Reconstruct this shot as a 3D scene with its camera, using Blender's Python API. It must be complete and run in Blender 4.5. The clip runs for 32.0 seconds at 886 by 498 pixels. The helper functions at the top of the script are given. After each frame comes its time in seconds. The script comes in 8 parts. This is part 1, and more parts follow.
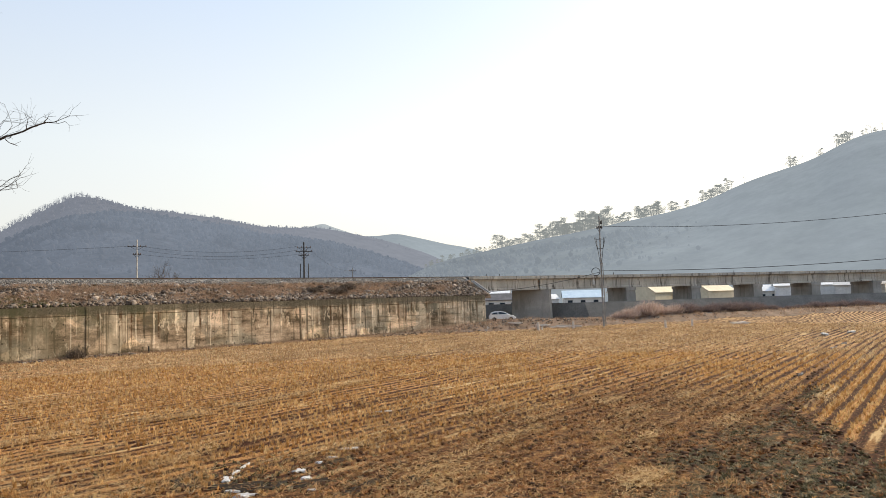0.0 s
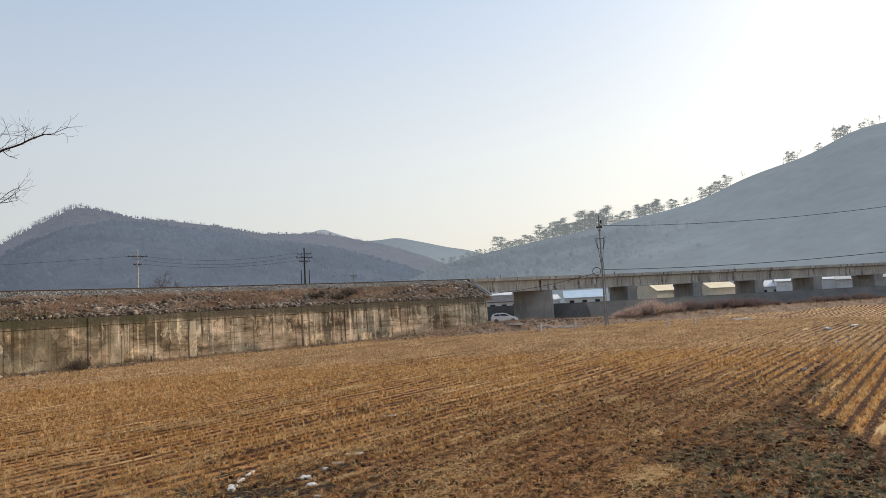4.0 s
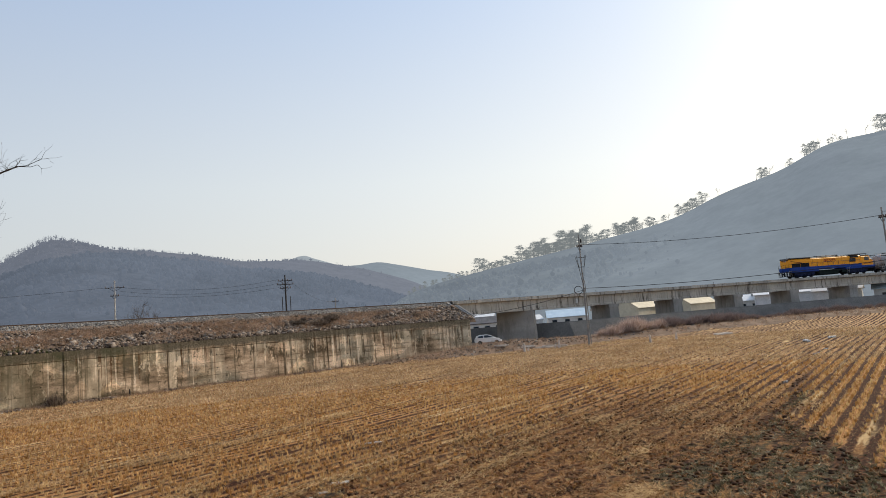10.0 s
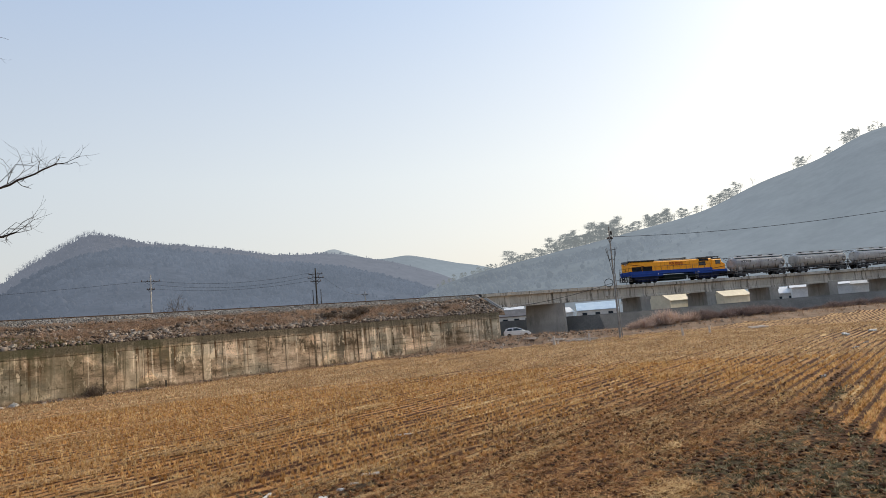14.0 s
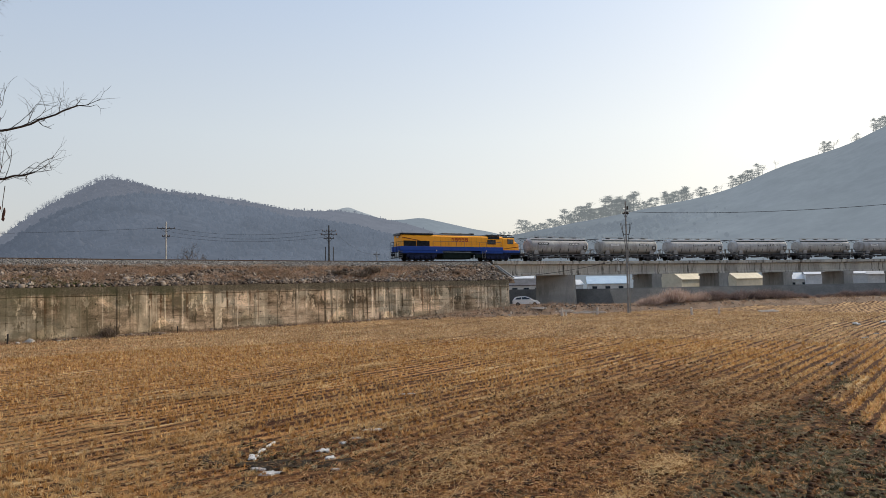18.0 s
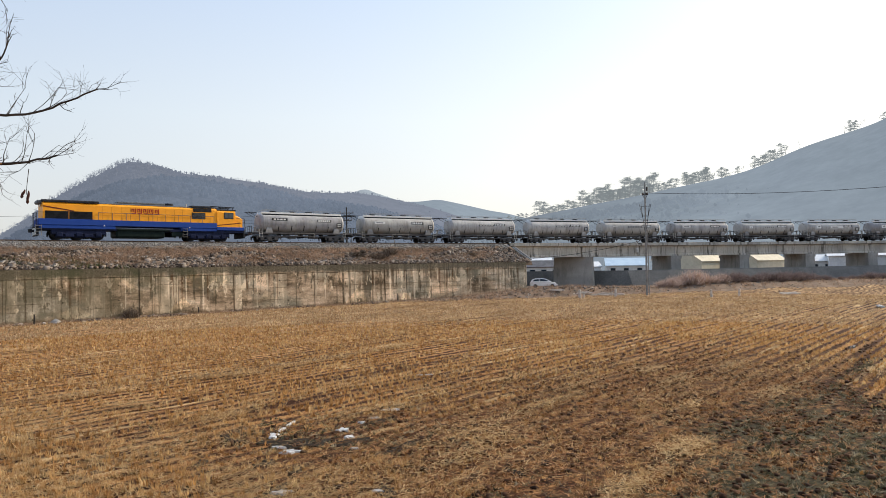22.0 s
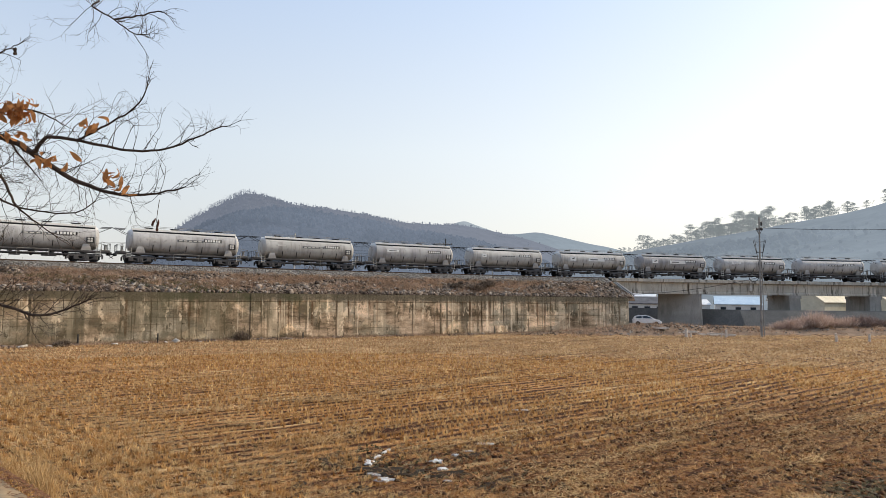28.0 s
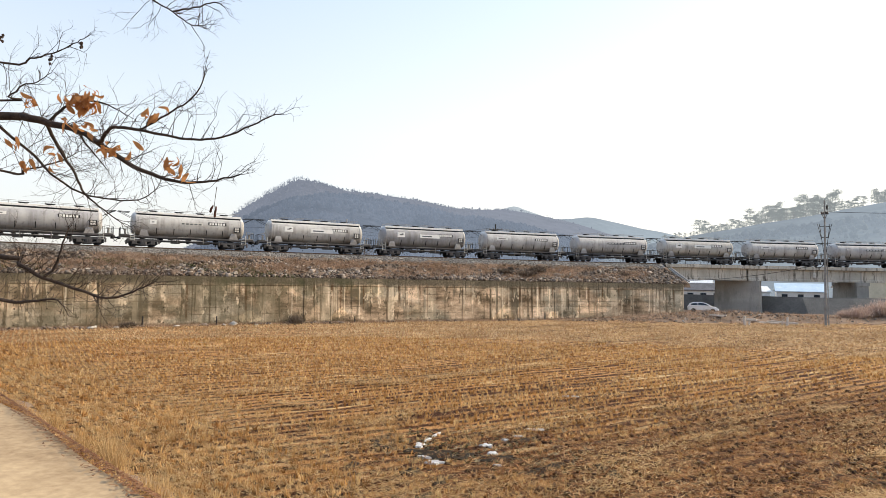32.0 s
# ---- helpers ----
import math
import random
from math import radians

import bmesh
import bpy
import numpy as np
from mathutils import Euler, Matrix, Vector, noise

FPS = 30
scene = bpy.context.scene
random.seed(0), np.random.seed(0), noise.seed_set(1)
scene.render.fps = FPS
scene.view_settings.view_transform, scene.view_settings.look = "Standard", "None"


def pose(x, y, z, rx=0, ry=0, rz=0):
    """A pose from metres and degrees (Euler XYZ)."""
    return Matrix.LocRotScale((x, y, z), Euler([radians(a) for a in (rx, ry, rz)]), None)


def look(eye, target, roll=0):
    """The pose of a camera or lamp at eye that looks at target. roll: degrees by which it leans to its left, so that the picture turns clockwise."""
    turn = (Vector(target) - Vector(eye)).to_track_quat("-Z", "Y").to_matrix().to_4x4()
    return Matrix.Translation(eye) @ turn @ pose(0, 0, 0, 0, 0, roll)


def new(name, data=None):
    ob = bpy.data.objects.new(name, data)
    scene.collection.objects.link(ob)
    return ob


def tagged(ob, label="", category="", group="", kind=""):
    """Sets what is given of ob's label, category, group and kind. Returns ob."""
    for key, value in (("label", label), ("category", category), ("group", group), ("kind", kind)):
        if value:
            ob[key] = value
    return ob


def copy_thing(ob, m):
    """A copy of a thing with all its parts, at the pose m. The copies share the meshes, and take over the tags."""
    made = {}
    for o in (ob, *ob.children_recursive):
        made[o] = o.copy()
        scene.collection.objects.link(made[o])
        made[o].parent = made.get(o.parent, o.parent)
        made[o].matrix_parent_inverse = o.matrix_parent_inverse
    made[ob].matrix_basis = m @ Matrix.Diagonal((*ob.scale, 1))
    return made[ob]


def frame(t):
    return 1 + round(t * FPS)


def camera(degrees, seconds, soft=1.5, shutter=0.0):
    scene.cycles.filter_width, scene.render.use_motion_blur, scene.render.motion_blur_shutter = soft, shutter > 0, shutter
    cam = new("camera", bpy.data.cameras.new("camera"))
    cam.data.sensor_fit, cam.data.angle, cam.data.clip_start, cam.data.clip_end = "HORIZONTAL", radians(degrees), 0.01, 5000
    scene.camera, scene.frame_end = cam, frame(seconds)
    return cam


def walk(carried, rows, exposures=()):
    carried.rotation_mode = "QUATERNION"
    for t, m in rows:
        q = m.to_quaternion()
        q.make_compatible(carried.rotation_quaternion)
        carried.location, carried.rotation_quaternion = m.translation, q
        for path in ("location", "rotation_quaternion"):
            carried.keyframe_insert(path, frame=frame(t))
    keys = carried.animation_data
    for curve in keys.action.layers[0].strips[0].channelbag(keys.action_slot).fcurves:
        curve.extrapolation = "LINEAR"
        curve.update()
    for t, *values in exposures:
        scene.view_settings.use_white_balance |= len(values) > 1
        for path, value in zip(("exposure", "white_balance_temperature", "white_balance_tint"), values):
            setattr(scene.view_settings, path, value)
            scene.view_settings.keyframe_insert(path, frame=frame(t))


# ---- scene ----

EYE = (0.0, 0.0, 4.8)
cam = camera(70.0, 32.0, soft=0.5)
# seconds, yaw to the left, pitch up, lean to the left: a phone held by hand, turning on the spot
TURNS = (
    (0.0, -3.79, 4.25, -1.59),
    (0.5, -3.85, 4.58, -1.14),
    (1.0, -4.04, 4.69, -0.89),
    (1.5, -4.08, 4.63, -0.80),
    (2.0, -4.14, 4.58, -0.79),
    (2.5, -4.17, 4.50, -0.79),
    (3.0, -4.05, 4.26, -1.35),
    (3.5, -3.75, 4.27, -2.28),
    (5.5, -4.44, 5.62, -3.97),
    (6.0, -4.81, 5.63, -4.14),
    (6.5, -5.10, 5.69, -4.26),
    (7.0, -5.34, 5.75, -4.25),
    (7.5, -5.51, 5.82, -4.26),
    (8.0, -5.52, 5.87, -4.34),
    (8.5, -5.57, 6.00, -4.43),
    (9.0, -5.56, 6.24, -4.39),
    (9.5, -5.62, 6.43, -4.43),
    (10.0, -5.58, 6.47, -4.53),
    (10.5, -5.29, 6.34, -4.74),
    (11.0, -4.89, 6.23, -4.91),
    (11.5, -4.48, 6.27, -4.97),
    (12.0, -4.10, 6.32, -5.01),
    (12.5, -3.69, 6.35, -5.00),
    (13.0, -3.33, 6.30, -4.95),
    (13.5, -3.10, 5.99, -4.85),
    (15.5, -2.58, 6.29, -2.32),
    (16.0, -2.62, 6.07, -1.64),
    (16.5, -2.67, 4.28, -1.58),
    (17.0, -2.62, 2.99, -1.34),
    (17.5, -2.16, 2.98, -1.13),
    (18.0, -1.58, 2.88, -0.92),
    (18.5, -1.14, 2.64, -1.00),
    (19.0, -0.60, 2.34, -1.10),
    (19.5, -0.08, 2.07, -1.17),
    (20.0, 0.17, 1.77, -1.18),
    (20.5, 0.06, 1.52, -1.11),
    (21.0, -0.04, 1.37, -1.02),
    (21.5, -0.04, 1.30, -0.94),
    (22.0, 0.02, 1.26, -0.91),
    (22.5, 0.09, 1.21, -0.84),
    (23.0, 0.04, 1.10, -0.82),
    (23.5, 0.08, 0.99, -0.74),
    (24.0, 0.45, 1.07, -0.60),
    (24.5, 1.18, 1.64, -0.47),
    (25.0, 2.20, 2.24, -0.31),
    (25.5, 3.21, 2.83, -0.09),
    (27.5, 7.66, 4.18, 0.69),
    (28.0, 8.88, 4.17, 0.69),
    (28.5, 9.98, 4.09, 0.67),
    (29.0, 10.75, 3.88, 0.45),
    (29.5, 11.39, 3.64, 0.33),
    (30.0, 11.64, 3.39, 0.37),
    (30.5, 11.85, 3.10, 0.36),
    (31.0, 12.08, 2.79, 0.41),
    (31.5, 12.59, 2.67, 0.61),
    (32.0, 13.38, 2.78, 0.95),
)


def aim(yaw, pitch, lean):
    return pose(*EYE, 0, 0, yaw) @ pose(0, 0, 0, 90 + pitch) @ pose(0, 0, 0, 0, 0, lean)


# ---- light: thin winter haze, the sun ahead to the right ----
SUN_AZ, SUN_EL = 63.0, 32.0
EXPOSURES = ((0.0, 0.30, 7080, 10), (1.2, -0.11, 6830, 10), (3.5, -0.13, 6800, 10), (8.0, -0.13, 6740, 10), (13.0, -0.08, 6740, 10), (16.5, 0.10, 6700, 10), (17.6, 0.18, 6700, 10), (18.1, -0.26, 6650, 10), (18.8, -0.46, 6650, 10), (19.3, -0.36, 6620, 10), (20.2, 0.02, 6580, 10),
             (23.0, 0.14, 6550, 10), (25.0, 0.14, 6550, 10), (28.0, 0.1, 6600, 10), (29.2, 0.12, 6620, 10), (29.9, -0.06, 6560, 10), (30.4, 0.24, 6650, 10), (31.0, 0.40, 6750, 10), (32.0, 0.44, 6750, 10))
walk(cam, [(t, aim(y, p, r)) for t, y, p, r in TURNS], EXPOSURES)

world = bpy.data.worlds.new("hazy_sky")
scene.world = world
world.use_nodes = True
wn, wl = world.node_tree.nodes, world.node_tree.links
sky = wn.new("ShaderNodeTexSky")
sky.sky_type, sky.sun_disc = "NISHITA", False
sky.sun_elevation, sky.sun_rotation = radians(SUN_EL), radians(SUN_AZ)
sky.air_density, sky.dust_density, sky.ozone_density = 1.0, 4.0, 1.5
# the haze whitens the sky, most and warmest towards the horizon
height = wn.new("ShaderNodeSeparateXYZ")
wl.new(wn.new("ShaderNodeTexCoord").outputs["Generated"], height.inputs[0])
veil = wn.new("ShaderNodeValToRGB")
for el_, (at, tint) in zip([veil.color_ramp.elements[0], veil.color_ramp.elements.new(0.22), veil.color_ramp.elements[-1]],
                           ((0.0, (0.97, 0.92, 0.83, 1)), (0.22, (0.85, 0.9, 0.91, 1)), (0.55, (0.47, 0.63, 0.9, 1)))):
    el_.position, el_.color = at, tint
wl.new(height.outputs[2], veil.inputs[0])
dense = wn.new("ShaderNodeMixRGB")
dense.blend_type, dense.inputs[0].default_value, dense.inputs[2].default_value = "MULTIPLY", 1.0, (15.1, 15.1, 15.1, 1)
# and glows on the sun's side
facing = wn.new("ShaderNodeVectorMath")
facing.operation = "DOT_PRODUCT"
facing.inputs[1].default_value = (math.sin(radians(SUN_AZ)) * math.cos(radians(SUN_EL)), math.cos(radians(SUN_AZ)) * math.cos(radians(SUN_EL)), math.sin(radians(SUN_EL)))
wl.new(wn["Texture Coordinate"].outputs["Generated"], facing.inputs[0])
glow = wn.new("ShaderNodeValToRGB")
for el_, (at, tint) in zip(glow.color_ramp.elements, ((0.0, (0.64, 0.668, 0.715, 1)), (1.0, (0.98, 0.965, 0.93, 1)))):
    el_.position, el_.color = at, tint
wl.new(facing.outputs["Value"], glow.inputs[0])
lit = wn.new("ShaderNodeMixRGB")
lit.blend_type, lit.inputs[0].default_value = "MULTIPLY", 1.0
wl.new(veil.outputs[0], lit.inputs[1])
wl.new(glow.outputs[0], lit.inputs[2])
wl.new(lit.outputs[0], dense.inputs[1])
haze = wn.new("ShaderNodeMixRGB")
haze.inputs[0].default_value = 0.6
wl.new(sky.outputs[0], haze.inputs[1])
wl.new(dense.outputs[0], haze.inputs[2])
wl.new(haze.outputs[0], wn["Background"].inputs[0])
wn["Background"].inputs[1].default_value = 0.112

sun_data = bpy.data.lights.new("sun", "SUN")
sun_data.energy, sun_data.angle, sun_data.color = 3.9, radians(1.5), (1.0, 0.85, 0.64)
sun = new("sun", sun_data)
a, e = radians(SUN_AZ), radians(SUN_EL)
sun.matrix_world = look((0, 0, 60), (-math.sin(a) * math.cos(e), -math.cos(a) * math.cos(e), 60 - math.sin(e)))

# ---- materials ----
def shader(name, rough=0.8, metal=0.0, spec=0.3):
    m = bpy.data.materials.new(name)
    m.use_nodes = True
    b = m.node_tree.nodes["Principled BSDF"]
    b.inputs["Roughness"].default_value = rough
    b.inputs["Metallic"].default_value = metal
    b.inputs["Specular IOR Level"].default_value = spec
    return m, m.node_tree.nodes, m.node_tree.links, b


def ramp(n, l, fac, stops):
    r = n.new("ShaderNodeValToRGB")
    els = r.color_ramp.elements
    while len(els) < len(stops):
        els.new(0.5)
    for el, (p, c) in zip(els, stops):
        el.position, el.color = p, (*c, 1)
    l.new(fac, r.inputs[0])
    return r.outputs[0]


def tex_noise(n, l, vec, scale, detail=4.0, rough=0.55, stretch=None):
    t = n.new("ShaderNodeTexNoise")
    t.inputs["Scale"].default_value, t.inputs["Detail"].default_value, t.inputs["Roughness"].default_value = scale, detail, rough
    if stretch:
        mp = n.new("ShaderNodeMapping")
        mp.inputs["Scale"].default_value = stretch
        l.new(vec, mp.inputs[0])
        vec = mp.outputs[0]
    l.new(vec, t.inputs["Vector"])
    return t.outputs[0]


def mixed(n, l, fac, c1, c2, mode="MIX"):
    m = n.new("ShaderNodeMixRGB")
    m.blend_type = mode
    for sock, v in zip(m.inputs, (fac, c1, c2)):
        if isinstance(v, (int, float)):
            sock.default_value = v
        elif isinstance(v, tuple):
            sock.default_value = (*v, 1)
        else:
            l.new(v, sock)
    return m.outputs[0]


def calc(n, l, op, a, b=0.0, c=0.0):
    """One step of arithmetic on sockets or numbers."""
    m = n.new("ShaderNodeMath")
    m.operation = op
    for sock, v in zip(m.inputs, (a, b, c)):
        if isinstance(v, (int, float)):
            sock.default_value = v
        else:
            l.new(v, sock)
    return m.outputs[0]


def between(n, l, v, lo, hi, out0=0.0, out1=1.0):
    m = n.new("ShaderNodeMapRange")
    m.interpolation_type = "SMOOTHSTEP"
    for k, x in (("From Min", lo), ("From Max", hi), ("To Min", out0), ("To Max", out1)):
        m.inputs[k].default_value = x
    l.new(v, m.inputs["Value"])
    return m.outputs[0]


def relief(n, l, b, height, strength, distance=0.02):
    bp = n.new("ShaderNodeBump")
    bp.inputs["Strength"].default_value, bp.inputs["Distance"].default_value = strength, distance
    l.new(height, bp.inputs["Height"])
    l.new(bp.outputs[0], b.inputs["Normal"])


def plain(name, dark, light, scale=3.0, rough=0.8, metal=0.0, bump=0.2, random_tone=0.0, fine=6.0, spec=0.3):
    """A worn surface between two tones, with a coarse and a fine grain."""
    m, n, l, b = shader(name, rough, metal, spec)
    co = n.new("ShaderNodeTexCoord").outputs["Object"]
    big = tex_noise(n, l, co, scale)
    small = tex_noise(n, l, co, scale * fine, 3.0)
    both = mixed(n, l, 0.4, big, small)
    c = ramp(n, l, both, ((0.32, dark), (0.68, light)))
    if random_tone:
        info = n.new("ShaderNodeObjectInfo").outputs["Random"]
        c = mixed(n, l, random_tone, c, ramp(n, l, info, ((0.0, tuple(v * 0.5 for v in dark)), (1.0, tuple(min(1, v * 1.3) for v in light)))))
    l.new(c, b.inputs["Base Color"])
    if bump:
        relief(n, l, b, small, bump)
    return m


def stained_concrete(name, pale, dark, streak=1.0):
    """Cast concrete with rain streaks; its UV runs along and up the face in metres."""
    m, n, l, b = shader(name, 0.9)
    uv = n.new("ShaderNodeUVMap").outputs[0]
    co = n.new("ShaderNodeTexCoord").outputs["Object"]
    base = ramp(n, l, tex_noise(n, l, uv, 0.45, 5.0), ((0.35, tuple(v * 0.62 for v in pale)), (0.65, pale)))
    grain = tex_noise(n, l, co, 9.0, 4.0)
    base = mixed(n, l, 0.35, base, ramp(n, l, grain, ((0.3, tuple(v * 0.5 for v in pale)), (0.7, pale))))
    s1 = ramp(n, l, tex_noise(n, l, uv, 1.0, 8.0, 0.75, (1.3, 0.13, 1)), ((0.52, (0, 0, 0)), (0.57, (1, 1, 1))))
    s2 = ramp(n, l, tex_noise(n, l, uv, 1.0, 3.0, 0.6, (4.2, 0.2, 1)), ((0.56, (0, 0, 0)), (0.64, (1, 1, 1))))
    broken = ramp(n, l, tex_noise(n, l, uv, 0.9, 4.0), ((0.3, (0.25,) * 3), (0.6, (1, 1, 1))))
    s = mixed(n, l, 1.0, mixed(n, l, 0.6, s1, s2, "ADD"), broken, "MULTIPLY")
    sf = mixed(n, l, 1.0, s, (0.92 * streak,) * 3, "MULTIPLY")
    c = mixed(n, l, sf, base, dark)
    blocks = n.new("ShaderNodeTexNoise")
    blocks.inputs["Scale"].default_value = 0.22
    l.new(uv, blocks.inputs["Vector"])
    c = mixed(n, l, ramp(n, l, blocks.outputs[0], ((0.5, (0, 0, 0)), (0.62, (0.5,) * 3))), c, tuple(v * 0.5 for v in pale))
    rnd = n.new("ShaderNodeObjectInfo").outputs["Random"]
    c = mixed(n, l, 1.0, c, ramp(n, l, rnd, ((0.0, (0.86, 0.87, 0.86)), (0.5, (1, 1, 1)), (1.0, (1.06, 1.03, 0.98)))), "MULTIPLY")
    l.new(c, b.inputs["Base Color"])
    relief(n, l, b, mixed(n, l, 0.5, grain, s), 0.25)
    return m


def paint(name, colour, rough=0.45, dirt=0.35):
    m, n, l, b = shader(name, rough)
    co = n.new("ShaderNodeTexCoord").outputs["Object"]
    grime = tex_noise(n, l, co, 1.0, 5.0, 0.6, (1.6, 1.6, 0.5))
    c = mixed(n, l, ramp(n, l, grime, ((0.42, (0, 0, 0)), (0.75, (dirt,) * 3))), colour, tuple(0.35 * v + 0.03 for v in colour))
    l.new(c, b.inputs["Base Color"])
    l.new(ramp(n, l, grime, ((0.3, (rough,) * 3), (0.8, (min(1, rough + 0.3),) * 3))), b.inputs["Roughness"])
    relief(n, l, b, tex_noise(n, l, co, 14.0), 0.05)
    return m


def wall_surface():
    """Old cast wall: tan and grey-green concrete, runs of dirt and lime hanging from the pour joint, rusty panel joints, tie holes."""
    m, n, l, b = shader("stained_wall_concrete", 0.92, spec=0.15)
    uv = n.new("ShaderNodeUVMap").outputs[0]
    sep = n.new("ShaderNodeSeparateXYZ")
    l.new(uv, sep.inputs[0])
    s, up = sep.outputs[0], calc(n, l, "SUBTRACT", sep.outputs[1], 0.5)

    def along(scale, offset, detail=3.0, rough=0.6):
        one = n.new("ShaderNodeCombineXYZ")
        l.new(calc(n, l, "MULTIPLY", s, scale), one.inputs[0])
        one.inputs[1].default_value = offset
        return tex_noise(n, l, one.outputs[0], 1.0, detail, rough)

    def both(*fs):
        out = fs[0]
        for f in fs[1:]:
            out = calc(n, l, "MULTIPLY", out, f)
        return out

    grain = tex_noise(n, l, uv, 7.0, 6.0, 0.7)
    broad = tex_noise(n, l, uv, 1.0, 6.0, 0.68, (0.17, 0.45, 1))
    c = ramp(n, l, broad, ((0.38, (0.16, 0.125, 0.09)), (0.46, (0.34, 0.27, 0.2)), (0.54, (0.5, 0.4, 0.305)), (0.62, (0.66, 0.545, 0.43))))
    cool = between(n, l, tex_noise(n, l, uv, 1.0, 5.0, 0.65, (0.1, 0.2, 1)), 0.47, 0.6, 0.0, 0.7)
    c = mixed(n, l, cool, c, ramp(n, l, broad, ((0.35, (0.2, 0.195, 0.155)), (0.65, (0.4, 0.385, 0.33)))))
    c = mixed(n, l, 1.0, c, ramp(n, l, grain, ((0.3, (0.66,) * 3), (0.5, (1, 1, 1)), (0.7, (1.16, 1.15, 1.12)))), "MULTIPLY")
    rag = calc(n, l, "MULTIPLY", calc(n, l, "SUBTRACT", tex_noise(n, l, uv, 2.2, 6.0, 0.75), 0.5), 2.0)
    # lime and dirt running down from the joint, each run as long as it is
    below = calc(n, l, "ADD", calc(n, l, "SUBTRACT", 3.92, up), calc(n, l, "MULTIPLY", rag, 0.5))
    bunch = between(n, l, along(0.16, 81.0, 2.0), 0.4, 0.54, 0.5, 1.0)
    for scale, off, lo, hi, longest, tone, amount in ((0.42, 3.0, 0.5, 0.56, 6.5, (0.6, 0.52, 0.41), 0.6), (1.7, 33.0, 0.54, 0.58, 5.5, (0.17, 0.14, 0.1), 0.8), (2.4, 9.0, 0.57, 0.6, 4.6, (0.075, 0.06, 0.042), 0.85),
                                                      (0.35, 15.0, 0.53, 0.6, 4.2, (0.16, 0.145, 0.115), 0.7), (1.9, 21.0, 0.56, 0.59, 3.6, (0.13, 0.07, 0.036), 0.85), (2.2, 27.0, 0.56, 0.6, 4.0, (0.8, 0.72, 0.59), 0.7)):
        here = between(n, l, calc(n, l, "ADD", along(scale, off), calc(n, l, "MULTIPLY", rag, 0.03)), lo, hi)
        reach = calc(n, l, "MULTIPLY", between(n, l, along(scale * 0.8, off + 2.5, 2.0), 0.36, 0.66), longest)
        ends = between(n, l, calc(n, l, "SUBTRACT", reach, below), -0.1, 0.5)
        c = mixed(n, l, both(here, ends, bunch if scale > 1 else between(n, l, up, 3.95, 3.85), between(n, l, rag, -0.35, 0.1, 0.3, amount)), c, tone)
    for off, tone, lo in ((0.0, (0.7, 0.61, 0.48), 0.57), (7.7, (0.1, 0.085, 0.06), 0.58)):
        moved = n.new("ShaderNodeVectorMath")
        moved.inputs[1].default_value = (off, off * 2, 0)
        l.new(uv, moved.inputs[0])
        c = mixed(n, l, between(n, l, tex_noise(n, l, moved.outputs[0], 1.0, 7.0, 0.72, (1.1, 0.45, 1)), lo, lo + 0.03, 0.0, 0.7), c, tone)
    block = n.new("ShaderNodeTexVoronoi")
    block.voronoi_dimensions, block.feature = "2D", "F1"
    block.inputs["Scale"].default_value = 1.0
    squash = n.new("ShaderNodeMapping")
    squash.inputs["Scale"].default_value = (0.42, 0.55, 1)
    l.new(uv, squash.inputs[0])
    l.new(squash.outputs[0], block.inputs["Vector"])
    tone = n.new("ShaderNodeSeparateColor")
    l.new(block.outputs["Color"], tone.inputs[0])
    c = mixed(n, l, 0.55, c, ramp(n, l, tone.outputs[0], ((0.0, (0.6, 0.59, 0.57)), (0.5, (1, 1, 1)), (0.85, (1.05, 1.03, 1.0)), (1.0, (1.45, 1.38, 1.25)))), "MULTIPLY")
    # broken pour lines
    for at in (1.05, 1.75, 2.35, 3.1):
        line = between(n, l, calc(n, l, "ABSOLUTE", calc(n, l, "SUBTRACT", calc(n, l, "ADD", up, calc(n, l, "MULTIPLY", along(0.3, at), 0.16)), at + 0.08)), 0.05, 0.02)
        c = mixed(n, l, both(line, between(n, l, tex_noise(n, l, uv, 1.0, 4.0, 0.7, (0.35, 0.6, 1)), 0.48, 0.58, 0.0, 0.6)), c, (0.13, 0.1, 0.07))
    # the band over the joint: mottled, black-green from its top edge down
    top = between(n, l, calc(n, l, "ADD", up, calc(n, l, "MULTIPLY", calc(n, l, "ADD", rag, calc(n, l, "MULTIPLY", calc(n, l, "SUBTRACT", along(0.5, 71.0, 5.0, 0.7), 0.5), 3.0)), 0.42)), 3.85, 4.3, 0.0, 0.85)
    c = mixed(n, l, top, c, ramp(n, l, grain, ((0.35, (0.06, 0.056, 0.042)), (0.65, (0.21, 0.19, 0.15)))))
    joint = between(n, l, calc(n, l, "ABSOLUTE", calc(n, l, "SUBTRACT", calc(n, l, "ADD", up, calc(n, l, "MULTIPLY", rag, 0.04)), 3.9)), 0.075, 0.04)
    c = mixed(n, l, both(joint, between(n, l, along(0.3, 40.0, 5.0, 0.7), 0.42, 0.56, 0.08, 0.75)), c, (0.075, 0.054, 0.034))
    # rust and dirt beside the upright joints
    near = calc(n, l, "SUBTRACT", calc(n, l, "FRACT", calc(n, l, "ADD", calc(n, l, "DIVIDE", calc(n, l, "SUBTRACT", s, 49.2), 9.7), 100.5)), 0.5)
    near = calc(n, l, "ADD", calc(n, l, "MULTIPLY", calc(n, l, "ABSOLUTE", near), 9.7), calc(n, l, "MULTIPLY", rag, 0.06))
